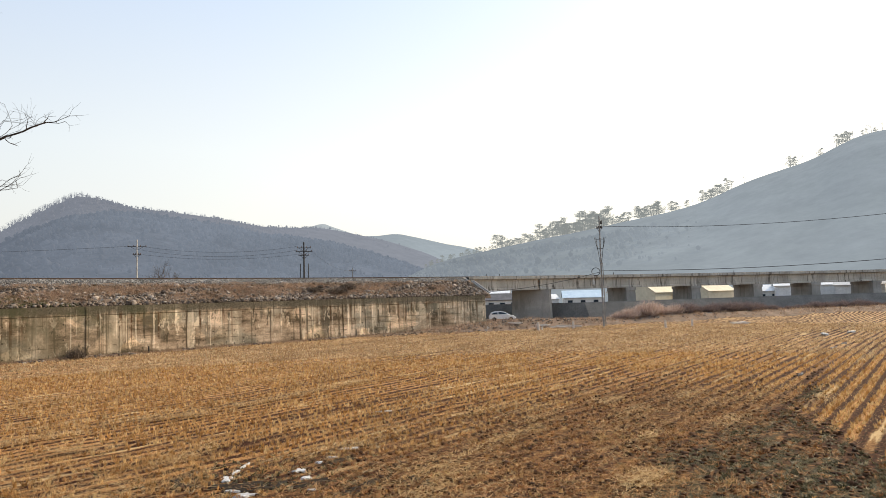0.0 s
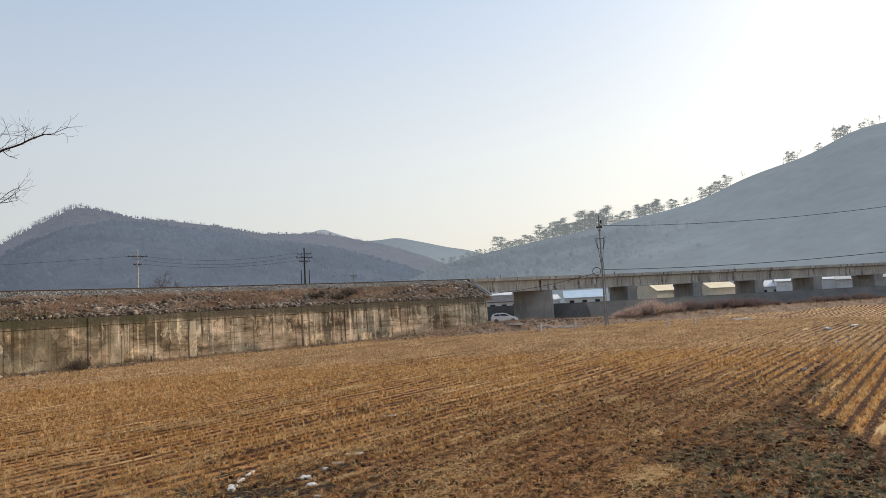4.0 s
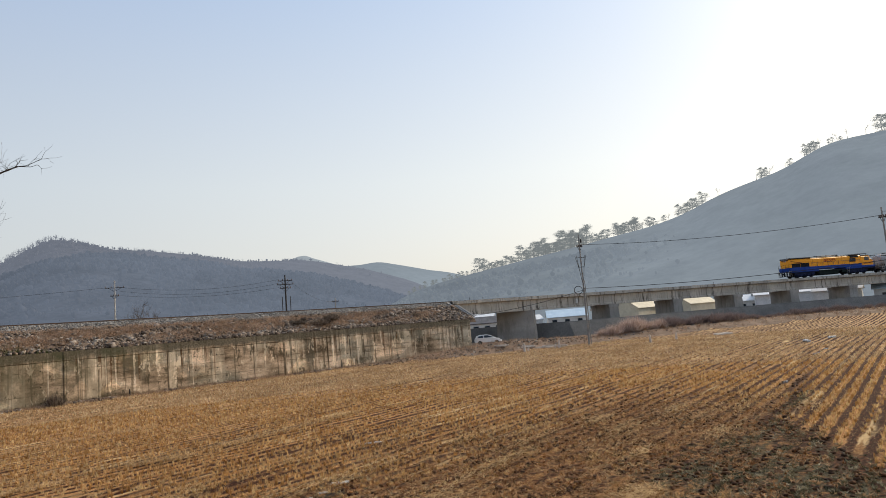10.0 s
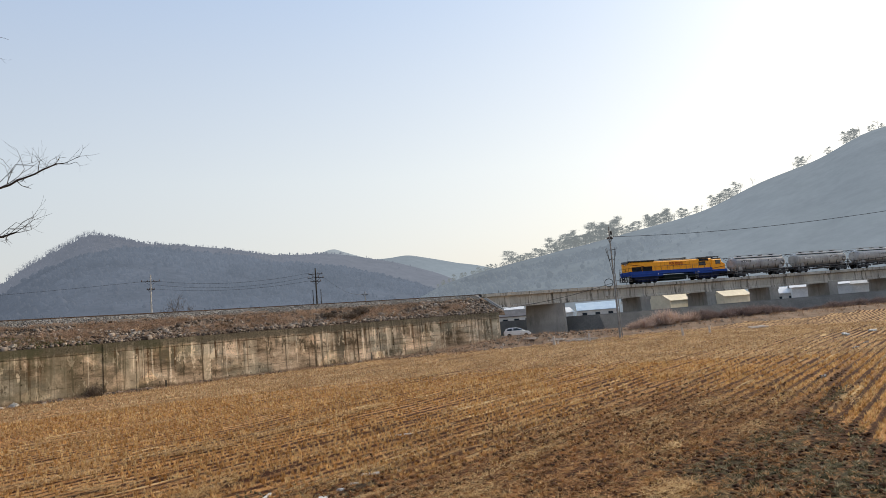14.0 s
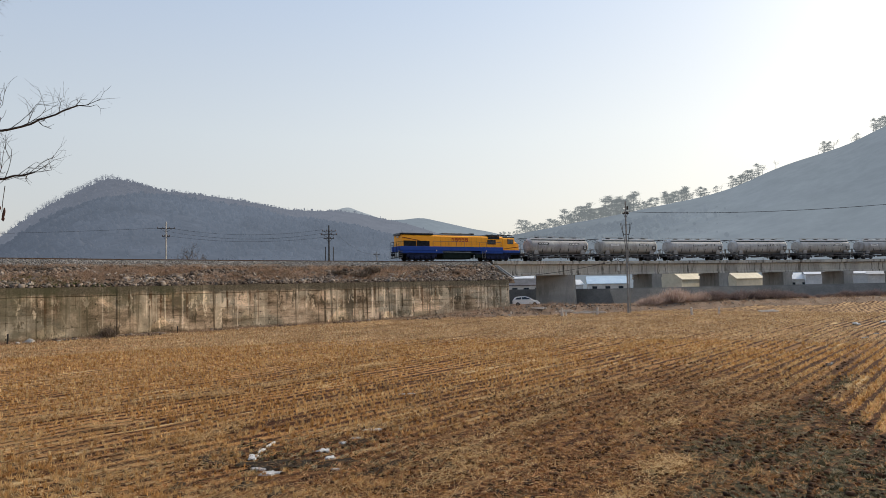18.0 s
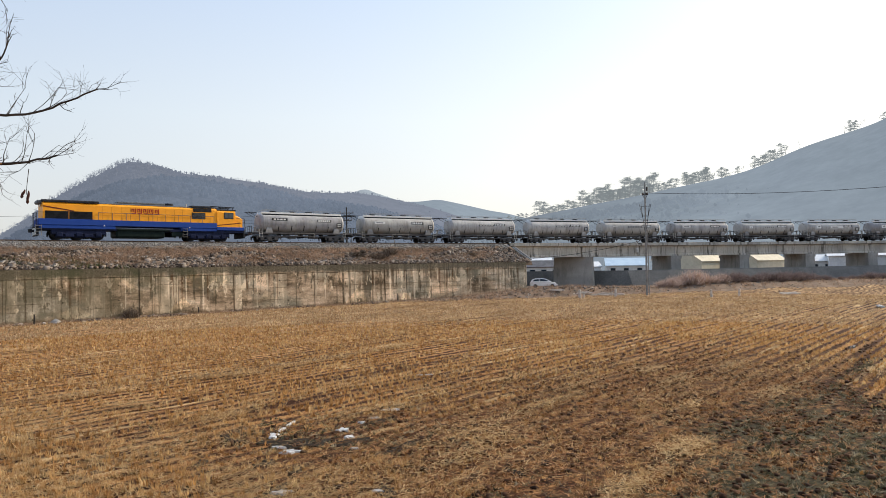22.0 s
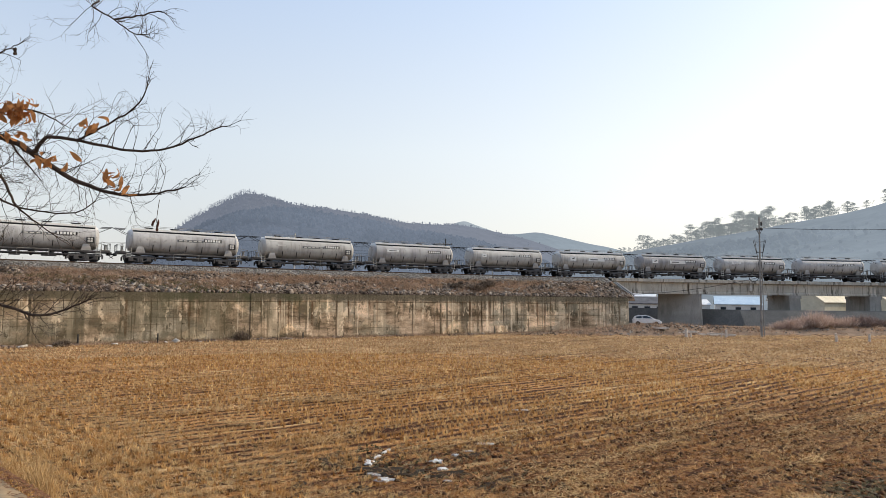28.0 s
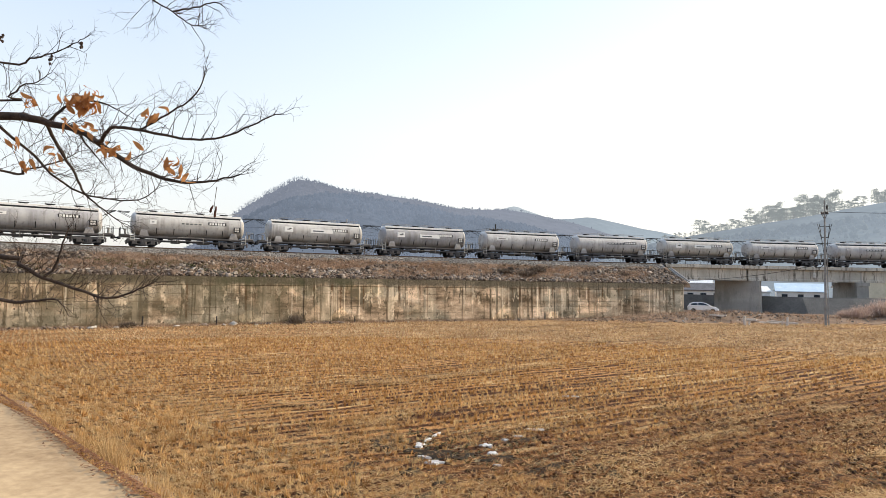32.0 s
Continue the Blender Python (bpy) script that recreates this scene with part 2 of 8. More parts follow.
    c = mixed(n, l, both(between(n, l, near, 0.13, 0.05), between(n, l, along(0.9, 61.0), 0.42, 0.6, 0.1, 0.7), between(n, l, up, 4.3, 3.6, 0.3, 1.0)), c, (0.09, 0.06, 0.036))
    # tie holes
    hu = calc(n, l, "SUBTRACT", calc(n, l, "FRACT", calc(n, l, "ADD", calc(n, l, "DIVIDE", s, 2.42), 100.0)), 0.5)
    hv = calc(n, l, "SUBTRACT", calc(n, l, "FRACT", calc(n, l, "DIVIDE", calc(n, l, "ADD", up, 0.35), 1.4)), 0.5)
    hu, hv = calc(n, l, "MULTIPLY", hu, 2.42), calc(n, l, "MULTIPLY", hv, 1.4)
    hole = calc(n, l, "SQRT", calc(n, l, "ADD", calc(n, l, "MULTIPLY", hu, hu), calc(n, l, "MULTIPLY", hv, hv)))
    c = mixed(n, l, both(between(n, l, hole, 0.085, 0.055), between(n, l, up, 3.7, 3.6), between(n, l, along(0.35, 55.0), 0.48, 0.52)), c, (0.05, 0.04, 0.03))
    # the older stretch is grimier all over
    grime = both(between(n, l, s, 14.0, -6.0), between(n, l, tex_noise(n, l, uv, 1.0, 7.0, 0.72, (0.4, 0.22, 1)), 0.4, 0.58, 0.1, 0.6))
    c = mixed(n, l, grime, c, (0.13, 0.115, 0.08))
    # splashed earth and stains at the foot, moss on one stretch
    foot = between(n, l, calc(n, l, "ADD", up, calc(n, l, "MULTIPLY", rag, 0.5)), 0.42, 0.12, 0.0, 0.7)
    c = mixed(n, l, foot, c, (0.17, 0.12, 0.08))
    moss = both(between(n, l, s, 14.0, 2.0), between(n, l, s, -12.0, -5.0), between(n, l, up, 1.2, 4.6, 0.15, 0.95))
    c = mixed(n, l, both(moss, between(n, l, tex_noise(n, l, uv, 1.0, 5.0, 0.7, (0.4, 0.3, 1)), 0.45, 0.57, 0.0, 0.65)), c, (0.09, 0.093, 0.055))
    weathered = n.new("ShaderNodeGamma")
    weathered.inputs["Gamma"].default_value = 1.34
    l.new(c, weathered.inputs["Color"])
    c = mixed(n, l, 1.0, weathered.outputs[0], (1.46, 1.44, 1.39), "MULTIPLY")
    l.new(c, b.inputs["Base Color"])
    relief(n, l, b, mixed(n, l, 0.5, grain, broad), 0.25)
    return m


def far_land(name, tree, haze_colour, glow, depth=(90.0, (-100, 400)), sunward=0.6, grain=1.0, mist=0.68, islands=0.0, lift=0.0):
    """Wooded land far off, with the haze before it painted in as emission."""
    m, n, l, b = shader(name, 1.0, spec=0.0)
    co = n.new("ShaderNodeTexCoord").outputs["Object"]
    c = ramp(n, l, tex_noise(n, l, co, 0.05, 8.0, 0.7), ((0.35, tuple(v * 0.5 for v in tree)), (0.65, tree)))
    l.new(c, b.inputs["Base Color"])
    # painted haze: mist low down, lift higher up, brighter on the sun's side
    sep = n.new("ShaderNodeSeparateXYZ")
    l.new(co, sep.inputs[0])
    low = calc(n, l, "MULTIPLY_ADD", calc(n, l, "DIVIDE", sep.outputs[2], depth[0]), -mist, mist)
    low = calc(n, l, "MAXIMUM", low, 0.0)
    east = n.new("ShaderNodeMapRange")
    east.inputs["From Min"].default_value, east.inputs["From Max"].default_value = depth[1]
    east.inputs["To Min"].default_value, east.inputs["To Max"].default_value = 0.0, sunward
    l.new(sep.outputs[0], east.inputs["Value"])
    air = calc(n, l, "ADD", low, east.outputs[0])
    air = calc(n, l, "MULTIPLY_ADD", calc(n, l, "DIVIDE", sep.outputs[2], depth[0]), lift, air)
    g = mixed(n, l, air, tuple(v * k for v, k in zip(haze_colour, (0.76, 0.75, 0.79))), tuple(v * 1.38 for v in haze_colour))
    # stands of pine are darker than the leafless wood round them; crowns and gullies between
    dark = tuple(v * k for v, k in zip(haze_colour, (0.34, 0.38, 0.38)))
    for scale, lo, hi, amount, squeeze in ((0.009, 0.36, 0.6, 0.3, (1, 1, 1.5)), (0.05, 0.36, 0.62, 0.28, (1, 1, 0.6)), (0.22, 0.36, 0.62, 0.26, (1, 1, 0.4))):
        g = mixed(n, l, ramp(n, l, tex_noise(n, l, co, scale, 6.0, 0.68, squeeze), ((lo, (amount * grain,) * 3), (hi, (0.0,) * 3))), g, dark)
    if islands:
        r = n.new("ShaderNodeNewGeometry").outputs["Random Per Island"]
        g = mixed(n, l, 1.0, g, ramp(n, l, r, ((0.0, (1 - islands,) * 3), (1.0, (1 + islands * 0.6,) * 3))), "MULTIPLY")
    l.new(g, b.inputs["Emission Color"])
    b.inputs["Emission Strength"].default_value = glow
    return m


ROW_AZ = 43.5


ROW_GAP = 0.31
# where the tractor's track runs: y, x
TRACK = ((12.0, 11.2), (16.2, 12.2), (20.3, 13.4), (24.1, 14.4), (27.4, 18.0), (34.2, 23.0), (48.0, 32.8), (62.0, 41.6), (80.0, 53.0))


def field_surface():
    """Harvested paddy: straw-strewn rows, dark furrows, a churned strip and a soaked corner."""
    m, n, l, b = shader("stubble_field", 0.95, spec=0.1)
    co = n.new("ShaderNodeTexCoord").outputs["Object"]
    a = radians(ROW_AZ)
    sep = n.new("ShaderNodeSeparateXYZ")
    l.new(co, sep.inputs[0])
    x, y = sep.outputs[0], sep.outputs[1]
    q = calc(n, l, "SUBTRACT", calc(n, l, "MULTIPLY", x, math.cos(a)), calc(n, l, "MULTIPLY", y, math.sin(a)))
    p = calc(n, l, "ADD", calc(n, l, "MULTIPLY", x, math.sin(a)), calc(n, l, "MULTIPLY", y, math.cos(a)))
    q = calc(n, l, "SUBTRACT", q, calc(n, l, "MULTIPLY", calc(n, l, "SINE", calc(n, l, "MULTIPLY", p, 0.07)), 0.3))
    rowc = n.new("ShaderNodeCombineXYZ")
    l.new(q, rowc.inputs[0])
    l.new(p, rowc.inputs[1])
    rc = rowc.outputs[0]
    fine = tex_noise(n, l, co, 16.0, 7.0, 0.75)
    mid = tex_noise(n, l, co, 2.2, 4.0, 0.7)
    coarse = tex_noise(n, l, co, 0.35, 4.0, 0.6)
    rows = calc(n, l, "COSINE", calc(n, l, "MULTIPLY", q, 2 * math.pi / ROW_GAP))
    pairs = calc(n, l, "COSINE", calc(n, l, "MULTIPLY", calc(n, l, "SUBTRACT", q, ROW_GAP / 2), math.pi / ROW_GAP))
    straw = ramp(n, l, fine, ((0.34, (0.045, 0.018, 0.007)), (0.5, (0.32, 0.15, 0.05)), (0.66, (0.74, 0.44, 0.185))))
    soil = ramp(n, l, tex_noise(n, l, co, 9.0, 7.0, 0.7), ((0.38, (0.009, 0.0035, 0.002)), (0.55, (0.055, 0.019, 0.008)), (0.68, (0.2, 0.075, 0.028))))
    wet = ramp(n, l, tex_noise(n, l, co, 9.0, 8.0, 0.78), ((0.38, (0.008, 0.008, 0.0045)), (0.52, (0.05, 0.044, 0.024)), (0.68, (0.2, 0.165, 0.085))))
    strew = tex_noise(n, l, rc, 1.0, 4.0, 0.6, (0.6, 0.07, 1))
    cover = calc(n, l, "ADD", calc(n, l, "MULTIPLY", rows, 0.02), calc(n, l, "MULTIPLY", pairs, 0.125))
    cover = calc(n, l, "ADD", cover, calc(n, l, "ADD", calc(n, l, "MULTIPLY", strew, 0.5), calc(n, l, "MULTIPLY", mid, 0.5)))
    cover = calc(n, l, "ADD", cover, between(n, l, y, 14.0, 50.0, -0.01, 0.08))
    # more straw was left towards the road
    cover = calc(n, l, "ADD", cover, between(n, l, calc(n, l, "ADD", x, calc(n, l, "MULTIPLY", coarse, 8.0)), 6.0, -16.0, 0.0, 0.07))
    # distance haze painted into the straw: paler and greyer the farther off
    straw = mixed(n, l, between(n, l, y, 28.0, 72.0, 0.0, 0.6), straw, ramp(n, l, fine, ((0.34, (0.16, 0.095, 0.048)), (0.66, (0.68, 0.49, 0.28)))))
    c = mixed(n, l, between(n, l, cover, 0.48, 0.63), soil, straw)
    # wheel ruts between the rows
    lane = calc(n, l, "FRACT", calc(n, l, "ADD", calc(n, l, "DIVIDE", q, 13 * ROW_GAP), 100.0))
    for at in (3.5 / 13, 8.5 / 13):
        worn = between(n, l, calc(n, l, "ABSOLUTE", calc(n, l, "SUBTRACT", lane, at)), 0.075, 0.03, 0.0, 0.4)
        c = mixed(n, l, worn, c, soil)
    swath = tex_noise(n, l, rc, 1.0, 5.0, 0.65, (1.5, 0.13, 1))
    c = mixed(n, l, between(n, l, swath, 0.57, 0.66, 0.0, 0.8), c, (0.62, 0.44, 0.22))
    # zones with ragged borders
    rag = calc(n, l, "SUBTRACT", calc(n, l, "ADD", calc(n, l, "MULTIPLY", coarse, 7.0), calc(n, l, "MULTIPLY", mid, 3.5)), 5.2)
    track = n.new("ShaderNodeValToRGB")
    els = track.color_ramp.elements
    while len(els) < len(TRACK):
        els.new(0.5)
    for el, (ty, tx) in zip(els, TRACK):
        el.position, el.color = ty / 100, (tx / 100,) * 3 + (1,)
    l.new(calc(n, l, "MULTIPLY", y, 0.01), track.inputs[0])
    side = calc(n, l, "SUBTRACT", x, calc(n, l, "MULTIPLY", track.outputs[0], 100.0))
    left = between(n, l, calc(n, l, "ADD", side, calc(n, l, "MULTIPLY", rag, 0.45)), 1.0, -0.8)
    churn = calc(n, l, "MULTIPLY", left, between(n, l, calc(n, l, "ADD", q, rag), -19.0, -10.0))
    churn = calc(n, l, "MULTIPLY", churn, between(n, l, calc(n, l, "ADD", p, calc(n, l, "MULTIPLY", rag, 1.5)), 40.0, 24.0))
    churn = calc(n, l, "MULTIPLY", churn, between(n, l, calc(n, l, "ADD", p, rag), 4.0, 9.0))
    clods = tex_noise(n, l, co, 2.6, 8.0, 0.8)
    c = mixed(n, l, calc(n, l, "MULTIPLY", churn, 0.75), c, mixed(n, l, between(n, l, clods, 0.48, 0.6, 0, 0.85), soil, straw))
    soak = calc(n, l, "MULTIPLY", left, between(n, l, calc(n, l, "ADD", q, rag), -8.2, -5.4))
    soak = calc(n, l, "MULTIPLY", soak, between(n, l, calc(n, l, "ADD", y, rag), 26.0, 22.0))
    far_side = calc(n, l, "MULTIPLY", between(n, l, side, 0.0, 1.5), between(n, l, cover, 0.6, 0.48))
    c = mixed(n, l, calc(n, l, "MULTIPLY", far_side, 0.55), c, soil)
    soak = calc(n, l, "MULTIPLY", soak, between(n, l, calc(n, l, "ADD", coarse, calc(n, l, "MULTIPLY", pairs, 0.06)), 0.4, 0.5, 0.25, 1.0))
    c = mixed(n, l, calc(n, l, "MULTIPLY", soak, between(n, l, clods, 0.58, 0.48, 0.2, 0.95)), c, wet)
    rut = between(n, l, calc(n, l, "ADD", calc(n, l, "ABSOLUTE", side), calc(n, l, "MULTIPLY", rag, 0.18)), 1.0, 0.25)
    c = mixed(n, l, calc(n, l, "MULTIPLY", rut, between(n, l, y, 26.0, 40.0, 0.8, 0.3)), c, soil)
    l.new(c, b.inputs["Base Color"])
    relief(n, l, b, mixed(n, l, 0.5, cover, fine), 0.6, 0.08)
    return m


FIELD = field_surface()
EARTH = plain("dry_earth", (0.065, 0.043, 0.029), (0.28, 0.19, 0.128), 0.5, 0.95, bump=0.5, fine=20)
WALL = wall_surface()
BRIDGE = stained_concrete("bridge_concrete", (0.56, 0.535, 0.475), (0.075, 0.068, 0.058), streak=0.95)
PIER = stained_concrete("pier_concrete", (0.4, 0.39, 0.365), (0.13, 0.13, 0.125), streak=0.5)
LEVEE = plain("levee_concrete", (0.09, 0.088, 0.083), (0.19, 0.185, 0.172), 0.4, 0.9, fine=12)
STONE = plain("slope_stone", (0.1, 0.085, 0.07), (0.36, 0.315, 0.265), 1.2, 0.9, random_tone=0.45)
BALLAST = plain("ballast_stone", (0.13, 0.12, 0.11), (0.36, 0.34, 0.31), 7.0, 0.95, bump=0.8, fine=3)
SLOPE = plain("slope_litter", (0.045, 0.031, 0.021), (0.21, 0.145, 0.1), 0.8, 0.95, bump=0.8, fine=8)
STEEL = plain("rusty_rail", (0.07, 0.045, 0.03), (0.16, 0.1, 0.07), 3, 0.6, 0.6)
ROAD = plain("road_concrete", (0.2, 0.125, 0.062), (0.48, 0.35, 0.205), 0.9, 0.9, bump=0.15, fine=14)
# haze colours that the far land gives off as emission
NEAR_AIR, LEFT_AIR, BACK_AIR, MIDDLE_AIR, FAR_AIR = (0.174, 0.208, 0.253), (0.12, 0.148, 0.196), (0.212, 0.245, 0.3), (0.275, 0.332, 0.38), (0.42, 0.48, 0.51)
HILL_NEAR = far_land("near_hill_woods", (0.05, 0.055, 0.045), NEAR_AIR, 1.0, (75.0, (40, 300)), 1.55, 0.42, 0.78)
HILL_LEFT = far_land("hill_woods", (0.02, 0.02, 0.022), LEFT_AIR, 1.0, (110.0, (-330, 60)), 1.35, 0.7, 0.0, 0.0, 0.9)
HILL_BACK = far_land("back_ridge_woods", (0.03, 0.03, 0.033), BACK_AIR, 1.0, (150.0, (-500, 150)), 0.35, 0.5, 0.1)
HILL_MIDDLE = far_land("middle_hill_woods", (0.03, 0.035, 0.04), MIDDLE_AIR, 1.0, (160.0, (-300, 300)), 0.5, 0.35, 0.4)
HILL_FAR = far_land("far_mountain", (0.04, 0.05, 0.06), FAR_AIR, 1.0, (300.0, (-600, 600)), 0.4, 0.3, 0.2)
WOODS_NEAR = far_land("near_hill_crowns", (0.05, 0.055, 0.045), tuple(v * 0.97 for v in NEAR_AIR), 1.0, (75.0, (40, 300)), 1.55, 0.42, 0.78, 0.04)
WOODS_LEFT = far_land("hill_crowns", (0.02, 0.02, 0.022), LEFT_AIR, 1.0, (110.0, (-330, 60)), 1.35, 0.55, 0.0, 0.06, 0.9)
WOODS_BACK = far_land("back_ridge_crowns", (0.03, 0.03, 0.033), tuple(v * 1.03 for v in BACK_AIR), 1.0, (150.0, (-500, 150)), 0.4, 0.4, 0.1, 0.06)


# ---- building helpers ----
def part(name, bm, material, parent=None, label=""):
    """Links a bmesh as one mesh object, under a thing or a part if given."""
    me = bpy.data.meshes.new(name)
    bm.to_mesh(me)
    bm.free()
    return piece(name, me, material, parent, label)


def piece(name, me, material=None, parent=None, label=""):
    if material and not me.materials:
        me.materials.append(material)
    ob = new(name, me)
    if parent:
        ob.parent = parent
    return tagged(ob, label)


def thing(name, m, label, category, group="", kind=""):
    ob = new(name)
    ob.empty_display_size = 0.2
    ob.matrix_basis = m
    return tagged(ob, label, category, group, kind)


def box(bm, x0, x1, y0, y1, z0, z1, bevel=0.0, turn=None):
    r = bmesh.ops.create_cube(bm, size=1.0)
    m = Matrix.Translation(((x0 + x1) / 2, (y0 + y1) / 2, (z0 + z1) / 2)) @ Matrix.Diagonal((x1 - x0, y1 - y0, z1 - z0, 1))
    bmesh.ops.transform(bm, matrix=(turn @ m) if turn else m, verts=r["verts"])
    if bevel:
        edges = list({e for v in r["verts"] for e in v.link_edges})
        bmesh.ops.bevel(bm, geom=edges, offset=bevel, segments=1, affect="EDGES")


def rod(bm, p, q, r0, r1=None, seg=8):
    p, q = Vector(p), Vector(q)
    d = q - p
    m = Matrix.Translation((p + q) / 2) @ d.to_track_quat("Z", "Y").to_matrix().to_4x4()
    bmesh.ops.create_cone(bm, cap_ends=True, segments=seg, radius1=r0, radius2=r0 if r1 is None else r1, depth=d.length, matrix=m)


def loft(name, rings, material, parent=None, uvs=None, closed=False, smooth=False):
    """A sheet through rings of points (equal in number); uvs: a list of (u, v) a ring."""
    k = len(rings[0])
    verts = [tuple(p) for ring in rings for p in ring]
    span = range(k if closed else k - 1)
    faces = [(i * k + j, i * k + (j + 1) % k, (i + 1) * k + (j + 1) % k, (i + 1) * k + j) for i in range(len(rings) - 1) for j in span]
    if closed:
        faces += [tuple(range(k))[::-1], tuple((len(rings) - 1) * k + j for j in range(k))]
    me = bpy.data.meshes.new(name)
    me.from_pydata(verts, [], faces)
    if uvs:
        layer = me.uv_layers.new(name="UVMap")
        flat = [c for ring in uvs for c in ring]
        co = np.array([flat[lp.vertex_index] for lp in me.loops], dtype=np.float32)
        layer.data.foreach_set("uv", co.ravel())
    if smooth:
        me.polygons.foreach_set("use_smooth", [True] * len(me.polygons))
    return piece(name, me, material, parent)


def soup(name, verts, faces, material, parent=None, smooth=False):
    """One mesh from arrays of corners and of faces with one corner count."""
    me = bpy.data.meshes.new(name)
    verts, faces = np.asarray(verts, np.float32), np.asarray(faces, np.int32)
    me.vertices.add(len(verts))
    me.vertices.foreach_set("co", verts.ravel())
    k = faces.shape[1]
    me.loops.add(faces.size)
    me.loops.foreach_set("vertex_index", faces.ravel())
    me.polygons.add(len(faces))
    me.polygons.foreach_set("loop_start", np.arange(0, faces.size, k, dtype=np.int32))
    me.polygons.foreach_set("loop_total", np.full(len(faces), k, np.int32))
    if smooth:
        me.polygons.foreach_set("use_smooth", np.ones(len(faces), bool))
    me.update(calc_edges=True)
    return piece(name, me, material, parent)


# ---- the line: a long curve, from the right over a bridge to the left along a wall ----
RAIL_Z = 7.73
BEND_AT = np.array([-60, -20, 20, 60, 100, 140, 180, 230.0])
BEND = np.array([-0.0038, -0.0039, -0.0045, -0.0054, -0.0034, -0.002, -0.0019, 0.0])
LINE_S = np.arange(-220.0, 640.0, 0.5)
line_h = np.cumsum(np.interp(LINE_S, BEND_AT, BEND)) * 0.5
line_h += 0.72239 - np.interp(0, LINE_S, line_h)
line_x, line_y = np.cumsum(np.cos(line_h)) * 0.5, np.cumsum(np.sin(line_h)) * 0.5
line_x += -35.98 - np.interp(0, LINE_S, line_x)
line_y += 67.67 - np.interp(0, LINE_S, line_y)


def on_line(s, off=0.0, z=0.0):
    """The place s metres along the line and off metres to its field side."""
    h = np.interp(s, LINE_S, line_h)
    return Vector((np.interp(s, LINE_S, line_x) + math.sin(h) * off, np.interp(s, LINE_S, line_y) - math.cos(h) * off, z))


def line_pose(s, off=0.0, z=0.0, turn=0.0):
    """A pose on the line: x along it to the right, y away from the field."""
    p = on_line(s, off, z)
    return pose(p.x, p.y, p.z, 0, 0, math.degrees(np.interp(s, LINE_S, line_h)) + turn)


def to_line(x, y):
    """How far along the line, and to its field side, places lie."""
    x, y = np.asarray(x, float).ravel(), np.asarray(y, float).ravel()
    s, off = np.empty(len(x)), np.empty(len(x))
    sub = slice(None, None, 4)
    for i in range(0, len(x), 4000):
        dx, dy = x[i:i + 4000, None] - line_x[sub], y[i:i + 4000, None] - line_y[sub]
        j = (dx * dx + dy * dy).argmin(1)
        h = line_h[sub][j]
        rows = np.arange(len(j))
        s[i:i + 4000] = LINE_S[sub][j] + dx[rows, j] * np.cos(h) + dy[rows, j] * np.sin(h)
        off[i:i + 4000] = dx[rows, j] * np.sin(h) - dy[rows, j] * np.cos(h)
    return s, off


def ease(v, a, b):
    t = np.clip((np.asarray(v, float) - a) / (b - a), 0, 1)
    return t * t * (3 - 2 * t)


WALL_OFF, WALL_TOP, WALL_END = 9.0, 4.75, 53.0
ROAD_N = (0.525, 0.851)


def ground_z(x, y):
    """Height of the land: the flat paddy, the bank with the road, the rise by the bridge."""
    x, y = np.asarray(x, float), np.asarray(y, float)
    shape = x.shape
    s, off = to_line(x, y)
    s, off = s.reshape(shape), off.reshape(shape)
    n = ROAD_N[0] * x + ROAD_N[1] * y
    z = 3.17 * np.clip((5.0 - n) / 3.2, 0, 1)
    rise = ease(s, 40, 58) * (1 - ease(off, 9, 17)) * ease(off, -70, -40)
    z = np.maximum(z, 0.66 * rise)
    # low heap of dug earth between the wall's end and the pole
    z = z + 0.75 * np.exp(-((s - 59) / 13) ** 2 - ((off - 13.0) / 1.8) ** 2)
    z = z + 0.5 * np.exp(-((off - 12.5) / 3.0) ** 2) * ease(s, 76, 84)
    # earth banked up along the wall towards its end
    z = z + 0.5 * np.exp(-((off - 10.6) / 1.5) ** 2) * ease(s, 26, 50) * (1 - ease(s, 57, 66))
    far = np.hypot(x, y)
    return z - 0.2 * ease(far, 300, 900)


